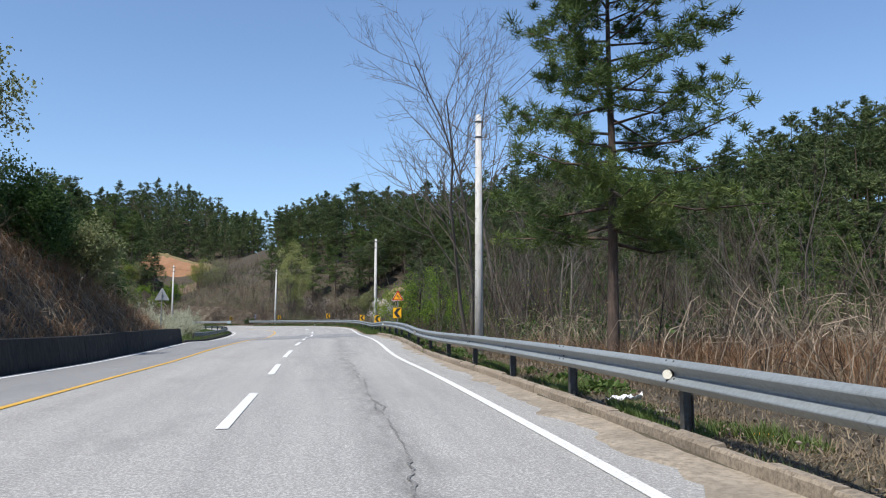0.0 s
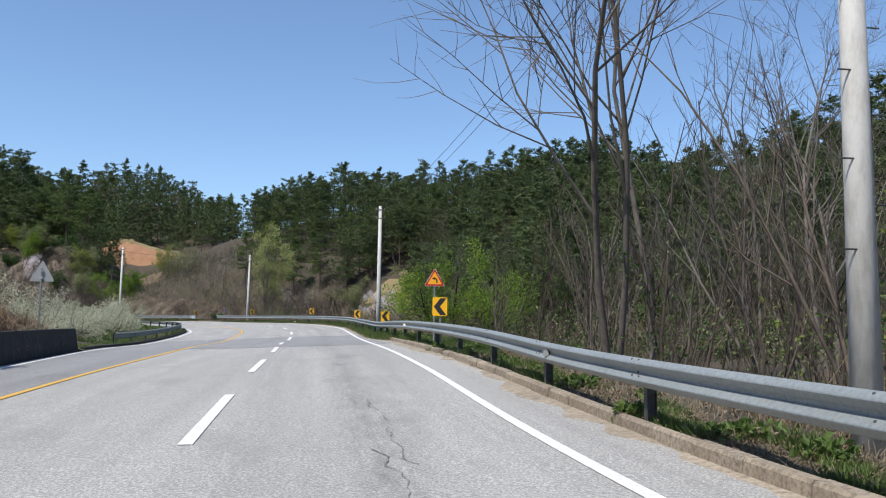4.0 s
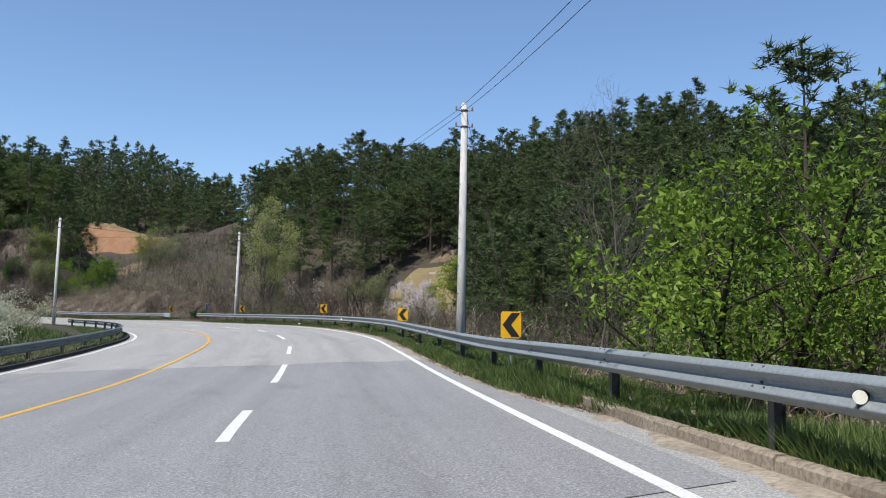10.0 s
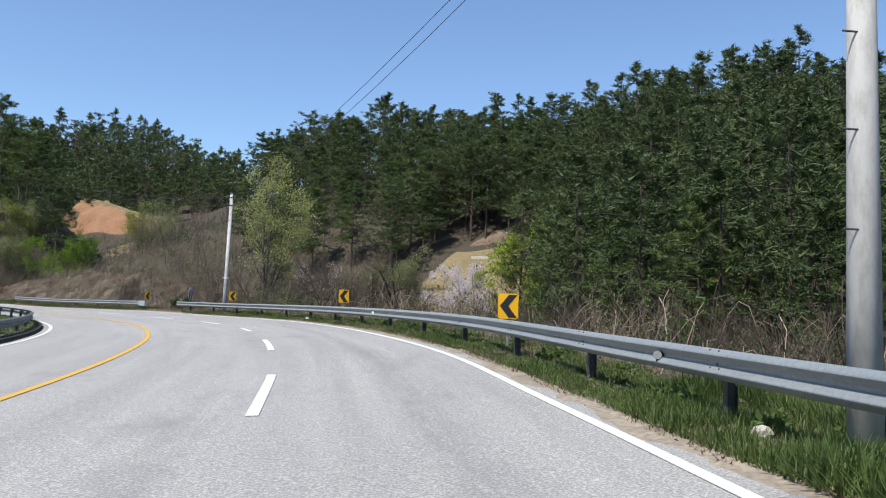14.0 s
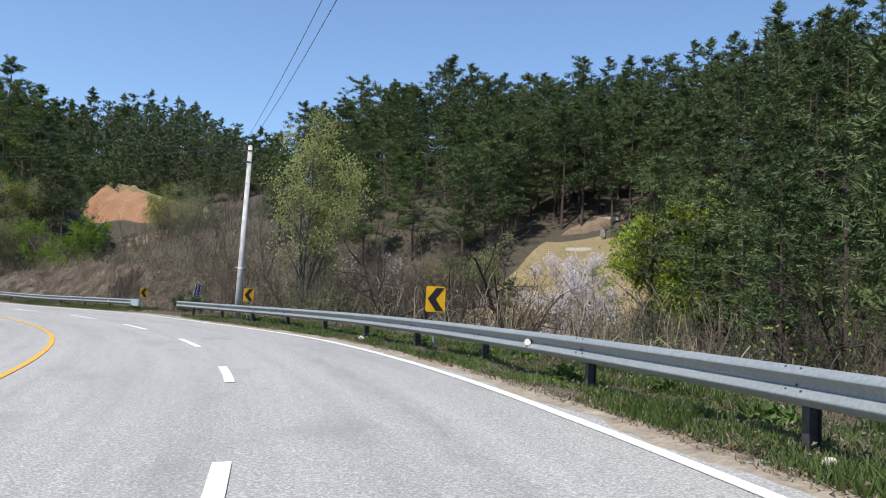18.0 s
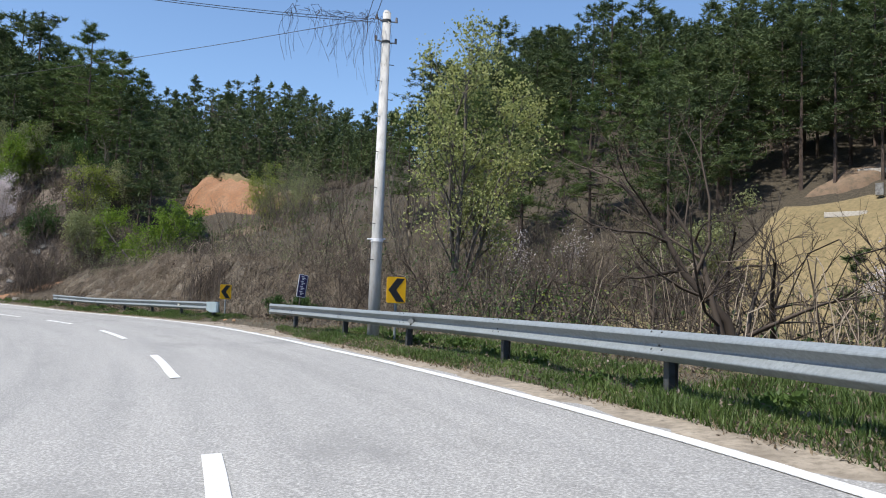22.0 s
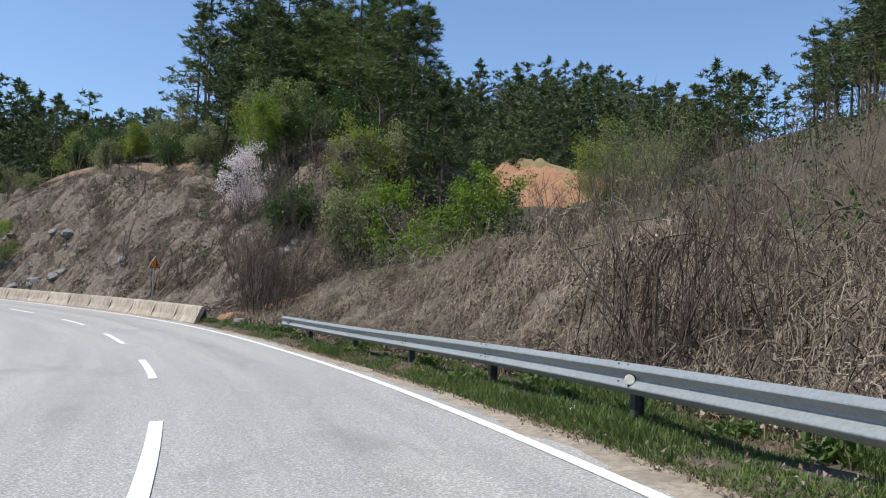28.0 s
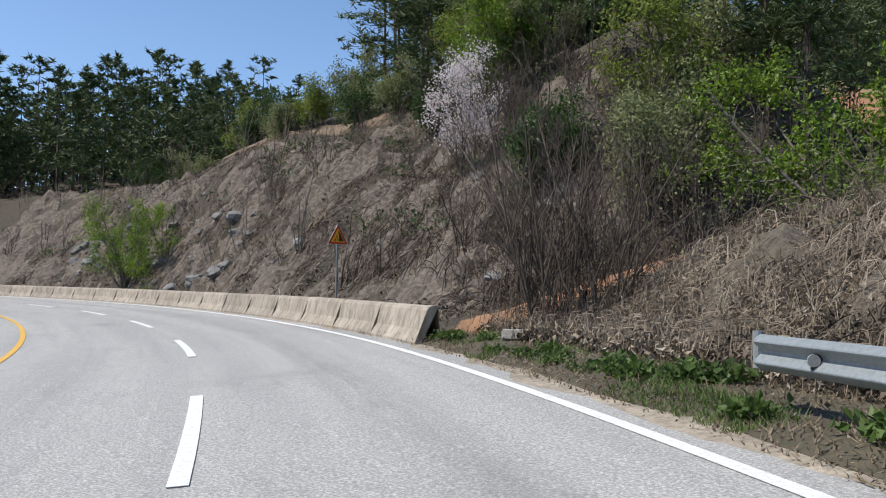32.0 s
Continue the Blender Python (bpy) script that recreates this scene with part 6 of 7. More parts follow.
X, Y, G, U_, D_, rg = scatter(32, -95, 16, -5, 205, 1.6, shrub_keep)
order = np.argsort(np.abs(D_))
for k in order[:280]:
    ob = tagged(part("bare_shrub", shrubs[rg.integers(0, 5)]), "leafless brown shrub of many thin stems", "shrub", "bare shrubs")
    ob.matrix_basis = pose(X[k], Y[k], G[k] - 0.05, 0, 0, rg.uniform(0, 360)) @ Matrix.Scale(rg.uniform(0.7, 1.2) * float(tall(U_[k], D_[k])), 4)
rest = order[280:]


def brush(name, soups, which, x, y, g, lo, hi, label, grow_=1.0):
    kinds = [(*q.arrays()[:2], np.full(len(q.arrays()[1]), i % 3)) for i, q in enumerate(soups)]
    P = np.stack([x, y, g - 0.05], 1)
    stuff(name, stamp(kinds, which, P, rg.uniform(lo, hi, len(x)) * grow_, rg.uniform(0, 6.28, len(x))), [M_BARK_BROWN, M_DARK_TWIG, M_BARK_PALE], label, "brush")


brush("brush", light_soups, rg.integers(0, 4, len(rest)), X[rest], Y[rest], G[rest], 0.7, 1.25, "leafless grey-brown brush on the lower slope", tall(U_[rest], D_[rest]))


def far_brush_keep(x, y, u, d, g, zc, rng):
    right = (d > 24) & (u > 104) & (u < 184) & (d < 62) & (g - zc < 14)
    left = (d < -15) & (d > -60) & (u > 44) & (rng.uniform(size=len(x)) < 0.5)
    cut_ = (d > 7.5) & (d < 21) & (u > 182) & (rng.uniform(size=len(x)) < 0.4)
    under = (g - zc > 1.5) & (np.hypot(x + 25, y - 100) < 95) & (d > 14) & (rng.uniform(size=len(x)) < 0.4)
    return (right | left | cut_ | under) & ~inside(x, y, -8, 154, 9, 15, -12) & ~inside(x, y, -69, 217, 13, 5, -17) & (y > 10)


X, Y, G, U_, D_, rg = scatter(33, -150, 45, 10, 222, 2.7, far_brush_keep)
brush("brush", light_soups, rg.integers(0, 4, len(X)), X, Y, G, 0.7, 1.45, "leafless brush and undergrowth over the hillsides")
q = np.linspace(0, 1, 34)
bx, by = -70 - 62 * q + rg.normal(0, 3, 34), 250 + 12 * q + rg.normal(0, 4, 34)
brush("bare_wood", light_soups, rg.integers(0, 4, 34), bx, by, ground(bx, by), 3.0, 4.0, "pale leafless trees along the far ridge")


def low_keep(x, y, u, d, g, zc, rng):
    woods = (g - zc > 2) & (d > 14) & (np.hypot(x + 25, y - 100) < 112)
    cutting = (d > 9) & (d < 25) & (u > 182) & (rng.uniform(size=len(x)) < 0.25)
    road_ = (d > 7.5) & (d < 16) & (u > 25) & (u < 135) & (rng.uniform(size=len(x)) < 0.35)
    return (woods | cutting | road_) & ~inside(x, y, -8, 154, 9, 15, -12) & ~inside(x, y, -69, 217, 13, 5, -17) & (rng.uniform(size=len(x)) < 0.75)


X, Y, G, U_, D_, rg = scatter(34, -130, 45, 10, 215, 2.4, low_keep)
P = np.repeat(np.stack([X, Y, G + 0.45], 1), 9, 0) + rg.normal(0, 1, (len(X) * 9, 3)) * np.array([0.55, 0.55, 0.35])
s = Soup()
s.add(*leaves(rg, P, 5, 0.2, 0.17))
stuff("undergrowth", s, [M_LEAF_DARK], "low leafing undergrowth among the trees", "undergrowth")

def bud_keep(lo, seed, top):
    return lambda x, y, u, d, g, zc, rng: (d > 8) & (d < 34) & (u > 22) & (u < top) & ~inside(x, y, -8, 152, 8.5, 13, -12) & (value_noise(x / 4, y / 4, seed) > lo)


for seed, lo, n, size, mt, top, label in ((35, 0.5, 8, 0.08, M_LEAF_PALE, 178, "sparse olive buds opening on the brush"), (36, 0.8, 9, 0.075, M_LEAF_YELLOW, 136, "yellow-green leaves opening on scattered shrubs"), (37, 0.6, 12, 0.1, M_LEAF_DARK, 136, "dark green leaves of low bushes in the brush")):
    X, Y, G, U_, D_, rg = scatter(seed, -80, 30, 15, 205, 1.5, bud_keep(lo, seed, top))
    P = np.repeat(np.stack([X, Y, G], 1), n, 0)
    P = P + np.stack([rg.normal(0, 0.45, len(P)), rg.normal(0, 0.45, len(P)), rg.uniform(0.3, 1.0, len(P)) * np.repeat(rg.uniform(0.9, 3.0, len(X)), n)], 1)
    s = Soup()
    s.add(*leaves(rg, P, 5, size, 0.2))
    stuff("budding_leaves", s, [mt], label, "leaves")

# ---- grass, straw, litter ----
def blades(rng, P, height, width, lean, droop=0.5):
    n = len(P)
    az = rng.uniform(0, 6.283, n)
    d = np.stack([np.cos(az), np.sin(az), np.zeros(n)], 1)
    w = np.stack([-np.sin(az), np.cos(az), np.zeros(n)], 1) * (width * rng.uniform(0.6, 1.3, (n, 1)))
    h = height * rng.uniform(0.5, 1.25, (n, 1))
    ln = lean * rng.uniform(0.2, 1.6, (n, 1))
    z = np.array([0, 0, 1.0])
    mid = P + d * h * ln * 0.4 + z * h * 0.6
    tip = P + d * h * ln + z * h * (1 - droop * ln * 0.35)
    v = np.stack([P - w, P + w, mid - w * 0.7, mid + w * 0.7, tip], 1).reshape(-1, 3)
    i = np.arange(n)[:, None] * 5
    return v, np.vstack([i + np.array([[0, 1, 3]]), i + np.array([[0, 3, 2]]), i + np.array([[2, 3, 4]])])


def strip_points(rng, n, u0, u1, d0, d1, patch=None):
    u = rng.uniform(u0, u1, n)
    lo = d0(u) if callable(d0) else d0
    d = lo + (d1 - lo) * rng.uniform(0, 1, n)
    if patch:
        k = value_noise(u / patch[0], d / patch[0] * 2, patch[2]) > patch[1]
        u, d = u[k], d[k]
    return u, d


def short_blades(rng, P, height, width, lean):
    """Single upright slivers."""
    n = len(P)
    a = rng.uniform(0, 6.283, n)
    w = np.stack([-np.sin(a), np.cos(a), np.zeros(n)], 1) * (width * rng.uniform(0.6, 1.4, (n, 1)))
    h = height * rng.uniform(0.5, 1.3, (n, 1))
    tip = P + np.stack([np.cos(a), np.sin(a), np.zeros(n)], 1) * h * lean * rng.uniform(0, 1.5, (n, 1)) + np.array([0, 0, 1.0]) * h
    return np.stack([P - w, P + w, tip], 1).reshape(-1, 3), np.arange(n * 3).reshape(-1, 3)


rng = np.random.default_rng(77)
s, dry = Soup(), Soup()
verge_lo = lambda u: right_line(u) + np.interp(u, [59, 65, 131, 135, 140, 144], [1.3, 0.5, 0.5, 1.1, 1.1, 0.55])
for (u0, u1, n, cut_, top) in ((-2, 42, 75000, 0.40, 6.0), (42, 80, 105000, 0.16, 6.5), (80, 134.5, 150000, 0.2, 6.3), (141.2, 163, 75000, 0.3, 6.2), (163, 184, 26000, 0.58, 6.0)):
    u, d = strip_points(rng, n, u0, u1, verge_lo, top, (0.9, cut_, 3))
    thick = value_noise(u / 1.7, d * 2, 6)[:, None]
    s.add(*short_blades(rng, on_road(u, d, verge_top(u, d) - 0.01), (0.045 + 0.15 * thick ** 1.5) * (1.9 if u0 == 42 else 1.0), 0.007 + 0.004 * thick, 0.9))
    u, d = strip_points(rng, n // 3, u0, u1, lambda q: verge_lo(q) - 0.12, top + 0.4, (1.1, 0.35, 19))
    dry.add(*short_blades(rng, on_road(u, d, verge_top(u, d) - 0.01), 0.06, 0.009, 2.2))
u = rng.uniform(58, 150, 16000)
d = left_line(u) - 0.5 - rng.uniform(0, 2.4, len(u))
s.add(*blades(rng, on_road(u, d, 0.06), 0.2, 0.012, 0.6))
u = rng.uniform(58, 100, 12000)
d = left_line(u) - 2.6 - rng.uniform(0, 7, len(u))
p = on_road(u, d)
p[:, 2] = ground(p[:, 0], p[:, 1])
s.add(*blades(rng, p, 0.35, 0.02, 0.6))
stuff("grass", s, [M_GRASS], "patchy fresh green grass on the verges", "grass")
stuff("dry_grass", dry, [M_STRAW], "short withered grass mixed into the verges", "dry grass")

s = Soup()
def straw(n, u0, u1, d0, d1, h, w, lean, patch=None, seed=0):
    u, d = strip_points(rng, n, u0, u1, d0, d1, patch)
    p = on_road(u, d)
    p[:, 2] = np.where((d > 0) & (d < 6.6), p[:, 2] + verge_top(u, d), ground(p[:, 0], p[:, 1]) - 0.03)
    s.add(*blades(rng, p, h, w, lean))


straw(15000, 0, 30, 6.8, 16, 0.85, 0.006, 0.8, (2.2, 0.3, 4))
straw(12000, -2, 60, 5.2, 7.4, 0.16, 0.006, 1.6)
straw(9000, 20, 60, 6.6, 12, 0.45, 0.009, 0.7, (1.5, 0.3, 5))
straw(6000, 76, 182, 4.6, 6.4, 0.16, 0.006, 1.0, (0.8, 0.45, 41))
straw(7000, 60, 140, 6.4, 12, 0.36, 0.01, 0.7, (1.5, 0.35, 6))
straw(12000, 138, 180, 6.6, 16, 0.55, 0.011, 1.1, (1.5, 0.2, 7))
straw(9000, 120, 178, 14, 32, 0.8, 0.018, 0.7, (3, 0.35, 8))
straw(9000, 180, 240, 6.6, 19, 0.6, 0.016, 1.0, (2, 0.3, 9))
stuff("dry_grass", s, [M_STRAW], "tan dry grass and withered weeds", "dry grass")
s = Soup()
straw(26000, 0, 26, 7.4, 15, 0.95, 0.007, 0.9, (2.0, 0.4, 14))
straw(22000, -10, 57, -7.6, -13, 0.75, 0.010, 1.5, (1.3, 0.25, 15))
stuff("dry_grass", s, [M_RUST_STRAW], "rust-coloured dry grass on the banks", "dry grass")

s = Soup()
def litter(n, u0, u1, d0, d1, size, lift=0.03):
    u, d = strip_points(rng, n, u0, u1, d0, d1)
    p = on_road(u, d)
    p[:, 2] = np.maximum(ground(p[:, 0], p[:, 1]), np.where(d < -7.1, -9, np.where(d < 7.1, on_road(u, d)[:, 2] + verge_top(u, d), -9))) + lift
    s.add(*leaves(rng, p, 1, size, 0.05))


litter(9000, 0, 140, 5.3, 9, 0.07)
litter(16000, 76, 178, lambda q: right_line(q) + 0.42, 6.2, 0.05, 0.015)
litter(5000, -4, 76, 5.16, 6.2, 0.055, 0.015)

litter(9000, 180, 238, 6.4, 18, 0.13, 0.12)
litter(6000, -5, 57, -7.8, -12, 0.1, 0.08)
stuff("leaf_litter", s, [M_LITTER], "dead brown leaves and stems lying on the ground", "leaf litter")


s = Soup()
litter(60000, 145, 177, 5.9, 13.5, 0.105, 0.14)
litter(5000, 139.5, 147, 5.9, 13.5, 0.08, 0.08)
stuff("leaf_litter", s, [M_DRY_VINE], "bleached withered creeper leaves heaped over the mound", "leaf litter")
s = Soup()
litter(20000, 139.5, 177, 5.9, 13.5, 0.11, 0.1)
litter(9000, 181, 236, 6.6, 18, 0.16, 0.1)
stuff("leaf_litter", s, [M_DARK_TWIG], "dark rotted leaves between the dry stems", "leaf litter")

# ---- tangled creeper, vines ----
def strands(pts, r, az):
    """Thin three-sided stems along curves pts (n, m, 3)."""
    n, m = pts.shape[:2]
    a = np.stack([-np.sin(az), np.cos(az), np.zeros(n)], 1)[:, None, None] * r
    b = np.array([0, 0, 1.0])[None, None, None] * r
    k = np.array([1.0, -0.5, -0.5])[None, None, :, None], np.array([0, 0.87, -0.87])[None, None, :, None]
    v = (pts[:, :, None] + a * k[0] + b * k[1]).reshape(-1, 3)
    i = (np.arange(n)[:, None, None] * m + np.arange(m - 1)[None, :, None]) * 3
    j = np.arange(3)[None, None]
    q = np.stack([i + j, i + (j + 1) % 3, i + 3 + (j + 1) % 3, i + 3 + j], -1).reshape(-1, 4)
    return v, np.vstack([q[:, [0, 1, 2]], q[:, [0, 2, 3]]])


def creeper(seed, n, u0, u1, d0, d1, length, r, lift=0.25, m=5, patch=0.0, downhill=0.0):
    """Stems lying over the ground in loops."""
    g_ = np.random.default_rng(seed)
    u, d = g_.uniform(u0, u1, n), d0 + (d1 - d0) * g_.uniform(0, 1, n)
    k = value_noise(u / 1.8, d / 1.8, seed) > patch
    u, d = u[k], d[k]
    n = len(u)
    p = on_road(u, d)
    az = g_.uniform(0, 6.283, n)
    if downhill:
        az = np.where(g_.uniform(size=n) < downhill, np.radians([heading(q) - 90 for q in u]) + g_.normal(0, 0.45, n), az)
    t = np.linspace(0, 1, m)[None]
    L = (length * g_.uniform(0.4, 1.4, n))[:, None]
    bend = g_.normal(0, 0.7, n)[:, None]
    x = p[:, :1] + L * t * np.cos(az[:, None] + bend * t)
    y = p[:, 1:2] + L * t * np.sin(az[:, None] + bend * t)
    z = ground(x, y) + (lift * g_.uniform(0.2, 1.8, n))[:, None] * np.sin(math.pi * t) + 0.12 + g_.uniform(-0.1, 0.12, (n, 1))
    return strands(np.stack([x, y, z], -1), r, az)


def hanging(seed, n, u0, u1, d0, d1, lo, hi, length, r):
    """Stems that arch over the brush and droop back."""
    g_ = np.random.default_rng(seed)
    u, d = g_.uniform(u0, u1, n), d0 + (d1 - d0) * g_.uniform(0, 1, n)
    k = value_noise(u / 2.6, d / 2.6, seed) > 0.42
    u, d = u[k], d[k]
    n = len(u)
    p = on_road(u, d)
    az = g_.uniform(0, 6.283, n)
    t = np.linspace(0, 1, 6)[None]
    L = (length * g_.uniform(0.5, 1.4, n))[:, None]
    x = p[:, :1] + L * t * np.cos(az[:, None]) + g_.normal(0, 0.06, (n, 6))
    y = p[:, 1:2] + L * t * np.sin(az[:, None]) + g_.normal(0, 0.06, (n, 6))
    top = g_.uniform(lo, hi, n)[:, None]
    z = ground(p[:, 0], p[:, 1])[:, None] + top * (0.45 + 2.0 * t - 2.3 * t * t) + g_.normal(0, 0.05, (n, 6))
    return strands(np.stack([x, y, z], -1), r, az)


def vines(name, parts_, mat_, label):
    s = Soup()
    for q in parts_:
        s.add(*q)
    stuff(name, s, [mat_], label, "creeper")


vines("creeper", [creeper(601, 22000, 140, 176.5, 5.9, 13.5, 0.36, 0.0062, 0.2, 4, 0.03), creeper(606, 5000, 140, 176.5, 5.9, 12.5, 0.5, 0.008, 0.26, 4, 0.2)], M_DRY_VINE, "bleached tangle of dry creeper stems over the mound")
vines("creeper", [creeper(611, 3500, 140, 177, 5.9, 13, 0.7, 0.009, 0.12, 4, 0.5)], M_DARK_TWIG, "dark dead stems showing through the tangle on the mound")
vines("creeper", [creeper(603, 5200, 181, 238, 6.4, 19, 0.9, 0.013, 0.14, 4, 0.4, 0.7)], M_DRY_VINE, "dry pale stems fallen over the cut slope")
vines("creeper", [creeper(613, 4200, 181, 238, 6.4, 19, 0.9, 0.015, 0.2, 4, 0.4, 0.5), creeper(614, 1500, 176, 194, 8, 18, 0.9, 0.014, 0.5)], M_DARK_TWIG, "dark dead weeds over the cut slope")
vines("creeper", [creeper(602, 3400, -6, 57, -7.7, -12.5, 0.8, 0.010, 0.2), hanging(622, 700, 0, 56, -8.5, -13, 0.8, 1.8, 1.2, 0.009)], M_DRY_VINE, "tangle of dry creeper stems over the bank")
vines("creeper", [creeper(604, 2600, 56, 138, 6.3, 11, 0.7, 0.008), hanging(624, 500, 112, 128, 8.5, 20, 1.5, 4.0, 1.8, 0.010), hanging(625, 900, 139, 176, 11, 21, 0.8, 1.9, 1.5, 0.010), hanging(626, 560, 60, 98, 8, 12, 0.8, 2.2, 1.2, 0.008), hanging(641, 900, 140, 178, 12, 30, 0.8, 2.0, 1.3, 0.010), hanging(627, 700, 2, 30, 8, 15, 0.9, 2.0, 1.4, 0.008)], M_DRY_VINE, "dry vines drooping over the brush")
vines("creeper", [hanging(634, 450, 112, 128, 8, 22, 1.2, 3.2, 1.7, 0.012), creeper(638, 900, 138.5, 152, 5.9, 12, 0.8, 0.009, 0.35), hanging(639, 420, 138.5, 150, 6.8, 13, 0.5, 1.6, 1.0, 0.008), hanging(635, 800, 139, 180, 10, 24, 0.8, 2.0, 1.5, 0.011), hanging(636, 560, 56, 98, 8, 13, 1.0, 2.6, 1.3, 0.010), hanging(637, 110, 148.2, 150.0, 6.0, 7.8, 0.8, 2.8, 0.9, 0.010), hanging(643, 200, 173.7, 176.2, 6.0, 8.0, 0.5, 3.6, 0.9, 0.009)], M_DARK_TWIG, "dark tangled vines among the brush")
# Stems 644: paler and higher than 637, colouring in the clump's sunlit tops.
vines("creeper", [creeper(642, 3400, 138.5, 151, 5.9, 12.5, 0.6, 0.007, 0.3), hanging(644, 260, 147.8, 150.4, 6.0, 8.2, 1.6, 3.2, 0.8, 0.010), hanging(640, 600, 138.5, 152, 6.8, 14, 0.5, 1.7, 0.9, 0.007)], M_BARK_PALE, "brown tangle of dry stems at the open end of the mound, pale ones as lit tops")
# creeper hanging from the leaning pole and its wires
g_ = np.random.default_rng(71)
n = 80
q = g_.uniform(0, 1, n) ** 1.3
top = np.array(pC @ Vector((0, 0, 8.15)))
far = np.array(pL @ Vector((0, 0, 7.3)))
o = top + (far - top) * (q * 0.16)[:, None] + g_.normal(0, 0.12, (n, 3)) * np.array([1, 1, 0.5])
az = g_.uniform(0, 6.283, n)
t = np.linspace(0, 1, 6)[None]
drop = (g_.uniform(0.3, 2.0, n) * (1 - 0.4 * q))[:, None]
out = g_.uniform(0.1, 0.5, n)[:, None]
pts = o[:, None] + np.stack([np.cos(az)[:, None] * out * np.sin(t * 2.6), np.sin(az)[:, None] * out * np.sin(t * 2.6), 0.15 * np.sin(t * 3) - drop * t ** 1.5], -1) + g_.normal(0, 0.03, (n, 6, 3))
s = Soup()
s.add(*strands(pts, 0.005, az))
tagged(part("hanging_creeper", s.mesh("hanging_creeper", [M_DARK_TWIG])), "dry creeper hanging from the pole top and wire", "creeper")

# ---- small things ----
def lump(seed, sx, sy, sz, rag=0.3):
    g_ = np.random.default_rng(seed)
    bm = bmesh.new()
    bmesh.ops.create_icosphere(bm, subdivisions=2, radius=1.0)
    for v in bm.verts:
        k = 1 + rag * float(g_.normal(0, 0.35))
        v.co = Vector((v.co.x * sx * k, v.co.y * sy * k, v.co.z * sz * k))
    return bm


rocks = []
for i in range(5):
    ob = lump(800 + i, 0.45, 0.35, 0.3, 0.5)
    me = bpy.data.meshes.new("rock")
    ob.to_mesh(me)
    ob.free()
    me.materials.append(M_ROCK)
    rocks.append(me)
g_ = np.random.default_rng(82)
for k in range(70):
    u, d = (g_.uniform(206, 232), g_.uniform(7.0, 11.5)) if k < 46 else (g_.uniform(183, 236), g_.uniform(6.8, 16))
    x, y, z = at_ud(u, d, 0.0)
    ob = tagged(part("rock", rocks[k % 5]), "broken grey rock showing in the cut slope", "rock", "rocks in the cutting")
    ob.matrix_basis = pose(x, y, z + 0.05, *g_.uniform(-40, 40, 2), g_.uniform(0, 360)) @ Matrix.Scale(g_.uniform(0.4, 1.5), 4)
for u, d, s, mt, label in ((140.7, 4.75, 0.085, M_ORANGE_ROCK, "ochre stone lying beside the road edge"), (140.0, 4.85, 0.075, M_ORANGE_ROCK, "ochre stone lying beside the road edge"), (77.0, 5.0, 0.12, M_STONE, "pale stone at the foot of the rail"), (94.5, 4.5, 0.08, M_STONE, "pale stone in the verge grass"), (120.0, 4.35, 0.07, M_STONE, "pale stone in the verge grass"), (159, 4.7, 0.09, M_STONE, "pale stone in the verge grass"), (168.5, 5.3, 0.12, M_STONE, "pale stone near the rail's end"), (11.0, 5.7, 0.1, M_STONE, "pale stone under the guard rail")):
    ob = tagged(part("stone", lump(int(u), s, s * 0.8, s * 0.6), mt), label, "stone")
    ob.matrix_basis = road_pose(u, d, 0.1)
bm = bmesh.new()
box(bm, -0.5, 0.5, -0.22, 0.22, -0.1, 0.1, 0.02)
ob = tagged(part("concrete_slab", bm, M_STONE), "pale broken concrete slab beside the clay ramp", "slab")
ob.matrix_basis = road_pose(175.4, 6.1, 0.16, 60, 6)


def scrap(u, d, w, h, mat_, name, label, turn):
    """Crumpled sheet of rubbish."""
    g_ = np.random.default_rng(int(u * 10))
    bm = bmesh.new()
    bmesh.ops.create_grid(bm, x_segments=5, y_segments=4, size=0.5)
    for v in bm.verts:
        v.co = Vector((v.co.x * w, v.co.y * h, float(g_.normal(0, 0.035))))
    bmesh.ops.solidify(bm, geom=bm.faces[:], thickness=0.004)
    ob = tagged(part(name, bm, mat_), label, "litter")
    ob.matrix_basis = road_pose(u, d, 0.17, turn)


scrap(12.3, 5.62, 0.42, 0.26, M_SIGN_W, "plastic_scrap", "crumpled white plastic sheet under the guard rail", 30)
scrap(12.6, 5.95, 0.24, 0.2, M_SIGN_W, "plastic_scrap", "crumpled white plastic sheet under the guard rail", 80)
scrap(111.3, 4.2, 0.14, 0.1, M_SIGN_W, "paper_scrap", "small white paper scrap on the verge", 10)
scrap(147.5, 4.55, 0.16, 0.1, M_SIGN_W, "paper_scrap", "small white paper scrap on the verge", 50)
bm = bmesh.new()
rod(bm, (0, 0, 0), (0, 0, 0.16), 0.034, sides=14)
rod(bm, (0, 0, 0.16), (0, 0, 0.21), 0.034, 0.014, 14)
ob = tagged(part("bottle", bm, M_SIGN_O, smooth=True), "orange plastic bottle lying on the verge", "bottle")
part("bottle_cap", rod(bmesh.new(), (0, 0, 0.21), (0, 0, 0.235), 0.016, sides=10), M_SIGN_W, ob, "white cap")
ob.matrix_basis = road_pose(8.6, 5.75, 0.15, 40) @ pose(0, 0, 0, 90, 0, 0)
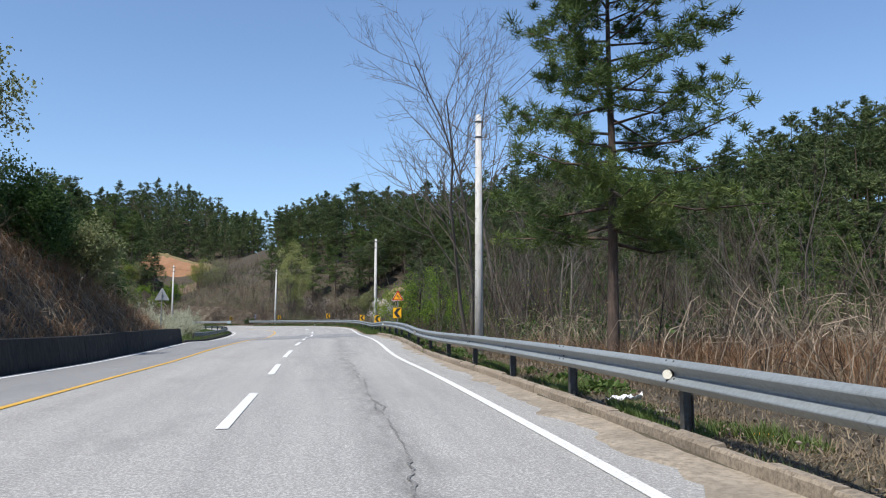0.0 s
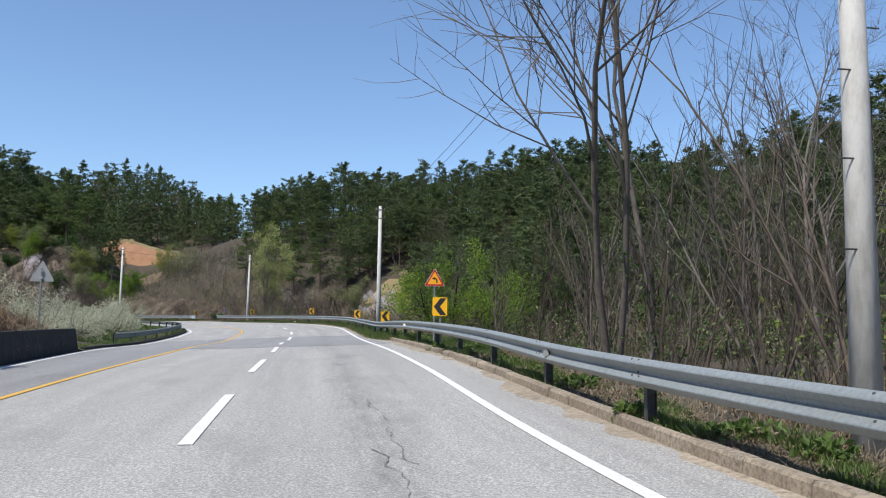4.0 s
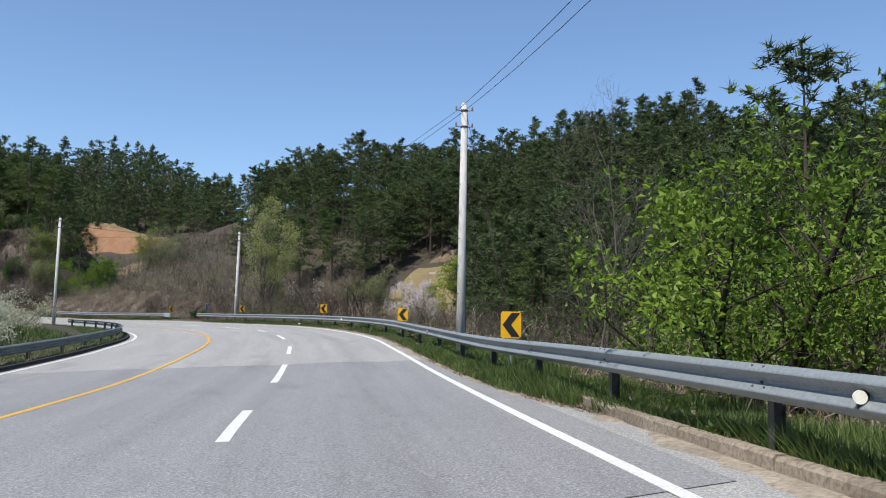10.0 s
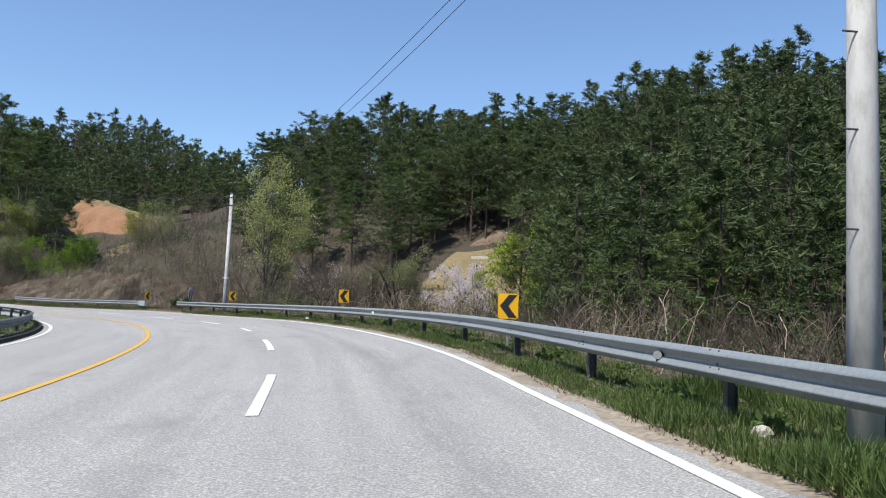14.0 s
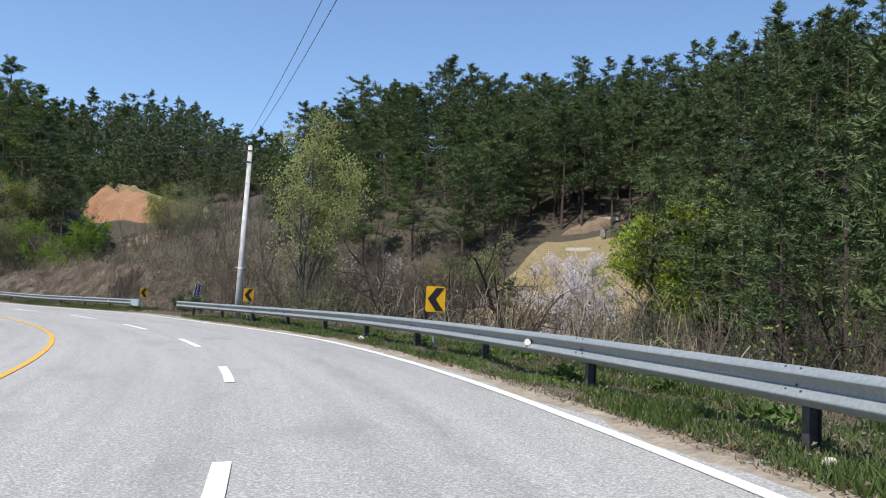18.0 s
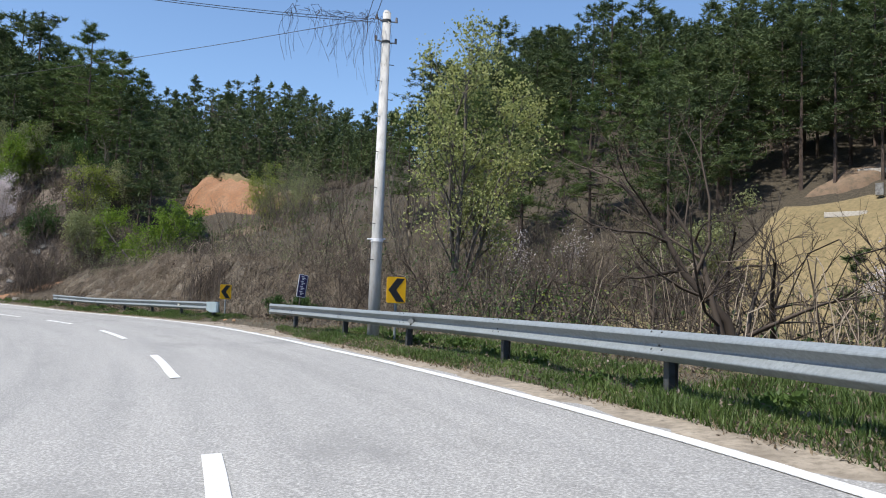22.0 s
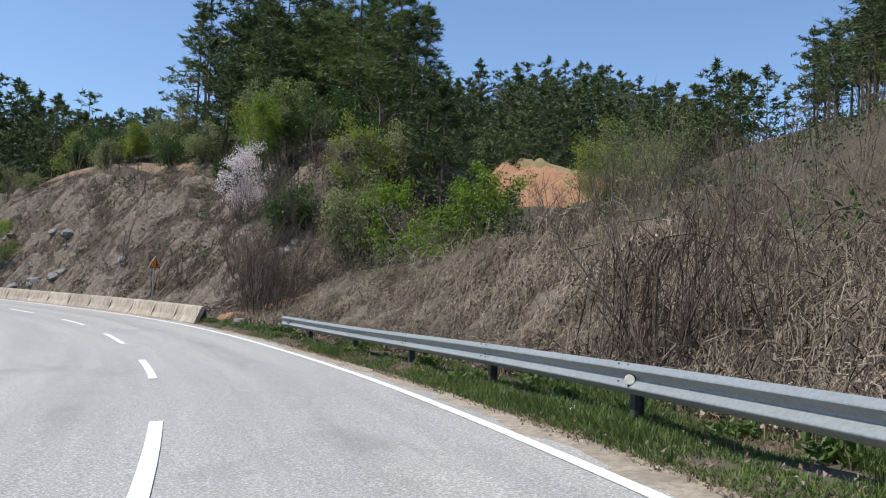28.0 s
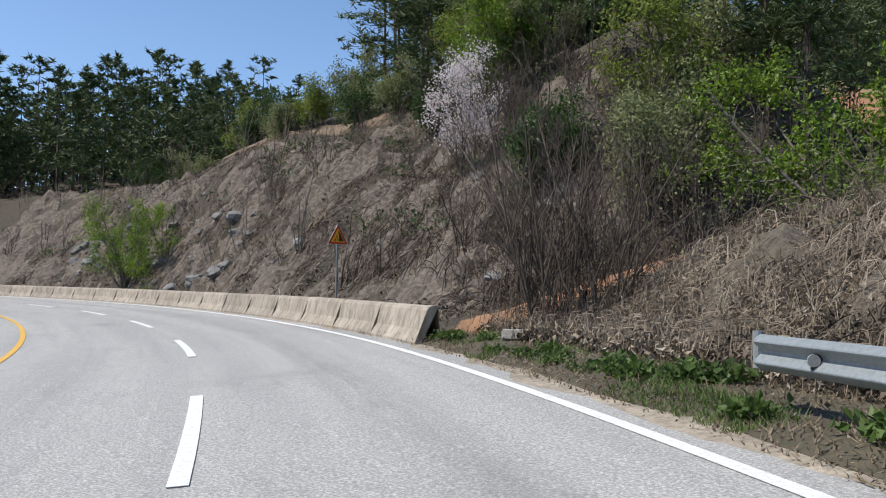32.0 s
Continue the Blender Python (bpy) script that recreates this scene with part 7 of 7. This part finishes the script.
# low stones of the grave plot
for x, y, L, w, h, mt, label in ((-3.6, 160.6, 1.9, 0.2, 0.1, M_STONE, "pale stone kerb on the grave lawn"), (-6.4, 156.2, 2.2, 0.22, 0.1, M_STONE, "pale stone kerb on the grave lawn"), (-4.4, 157.0, 0.42, 0.3, 0.5, M_ROCK, "dark stone block on the grave lawn"), (-2.0, 161.4, 0.42, 0.3, 0.4, M_ROCK, "dark stone block on the grave lawn")):
    bm = bmesh.new()
    box(bm, -L / 2, L / 2, -w / 2, w / 2, -0.2, h, 0.02)
    ob = tagged(part("grave_stone", bm, mt), label, "stone")
    ob.matrix_basis = pose(*place(x, y, -0.5), 0, 0, -25)

# tufts of broad-leaved weeds at the foot of the kerb, along the verge and by the ramp
g_ = np.random.default_rng(95)
weed_kinds = []
for i in range(4):
    P = np.stack([g_.normal(0, 0.12, 60), g_.normal(0, 0.12, 60), g_.uniform(0.0, 0.14, 60)], 1)
    v, f = leaves(g_, P, 3, 0.11, 0.03, 0.15)
    weed_kinds.append((v, f, np.zeros(len(f), int)))
wu = np.concatenate([np.linspace(14, 130, 70) + g_.uniform(-0.8, 0.8, 70), np.linspace(143, 168, 18), g_.uniform(168, 177, 12)])
wd = np.where(wu < 62, g_.uniform(5.25, 6.2, 100), right_line(wu) + g_.uniform(1.0, 2.0, 100))
stuff("weeds", stamp(weed_kinds, np.arange(100) % 4, on_road(wu, wd, verge_top(wu, wd) - 0.01), g_.uniform(0.6, 1.2, 100), g_.uniform(0, 6.28, 100)), [M_WEED], "tufts of low green broad-leaved weeds on the verge", "weeds")
top, low = np.array(pB @ Vector((0.1, 0, 7.9))), on_road(80.5, 8.6, -0.8)
n = 130
q = 0.04 + 0.9 * g_.uniform(0, 1, n)
o = top + (low - top) * q[:, None]
az = g_.uniform(0, 6.283, n)
t = np.linspace(0, 1, 5)[None]
run = g_.uniform(0.15, 0.7, n)[:, None]
pts = o[:, None] + ((low - top) / np.linalg.norm(low - top))[None, None] * (run * t)[..., None] + np.stack([np.cos(az)[:, None] * 0.07 * np.sin(t * 3.1), np.sin(az)[:, None] * 0.07 * np.sin(t * 3.1), -0.05 * np.sin(t * 3.1) + 0 * az[:, None]], -1) + g_.normal(0, 0.012, (n, 5, 3))
w = Soup()
w.add(*strands(pts, 0.005, az))
tagged(part("hanging_creeper", w.mesh("hanging_creeper", [M_DRY_VINE])), "dry pale creeper wound round the slanting guy wire", "creeper")
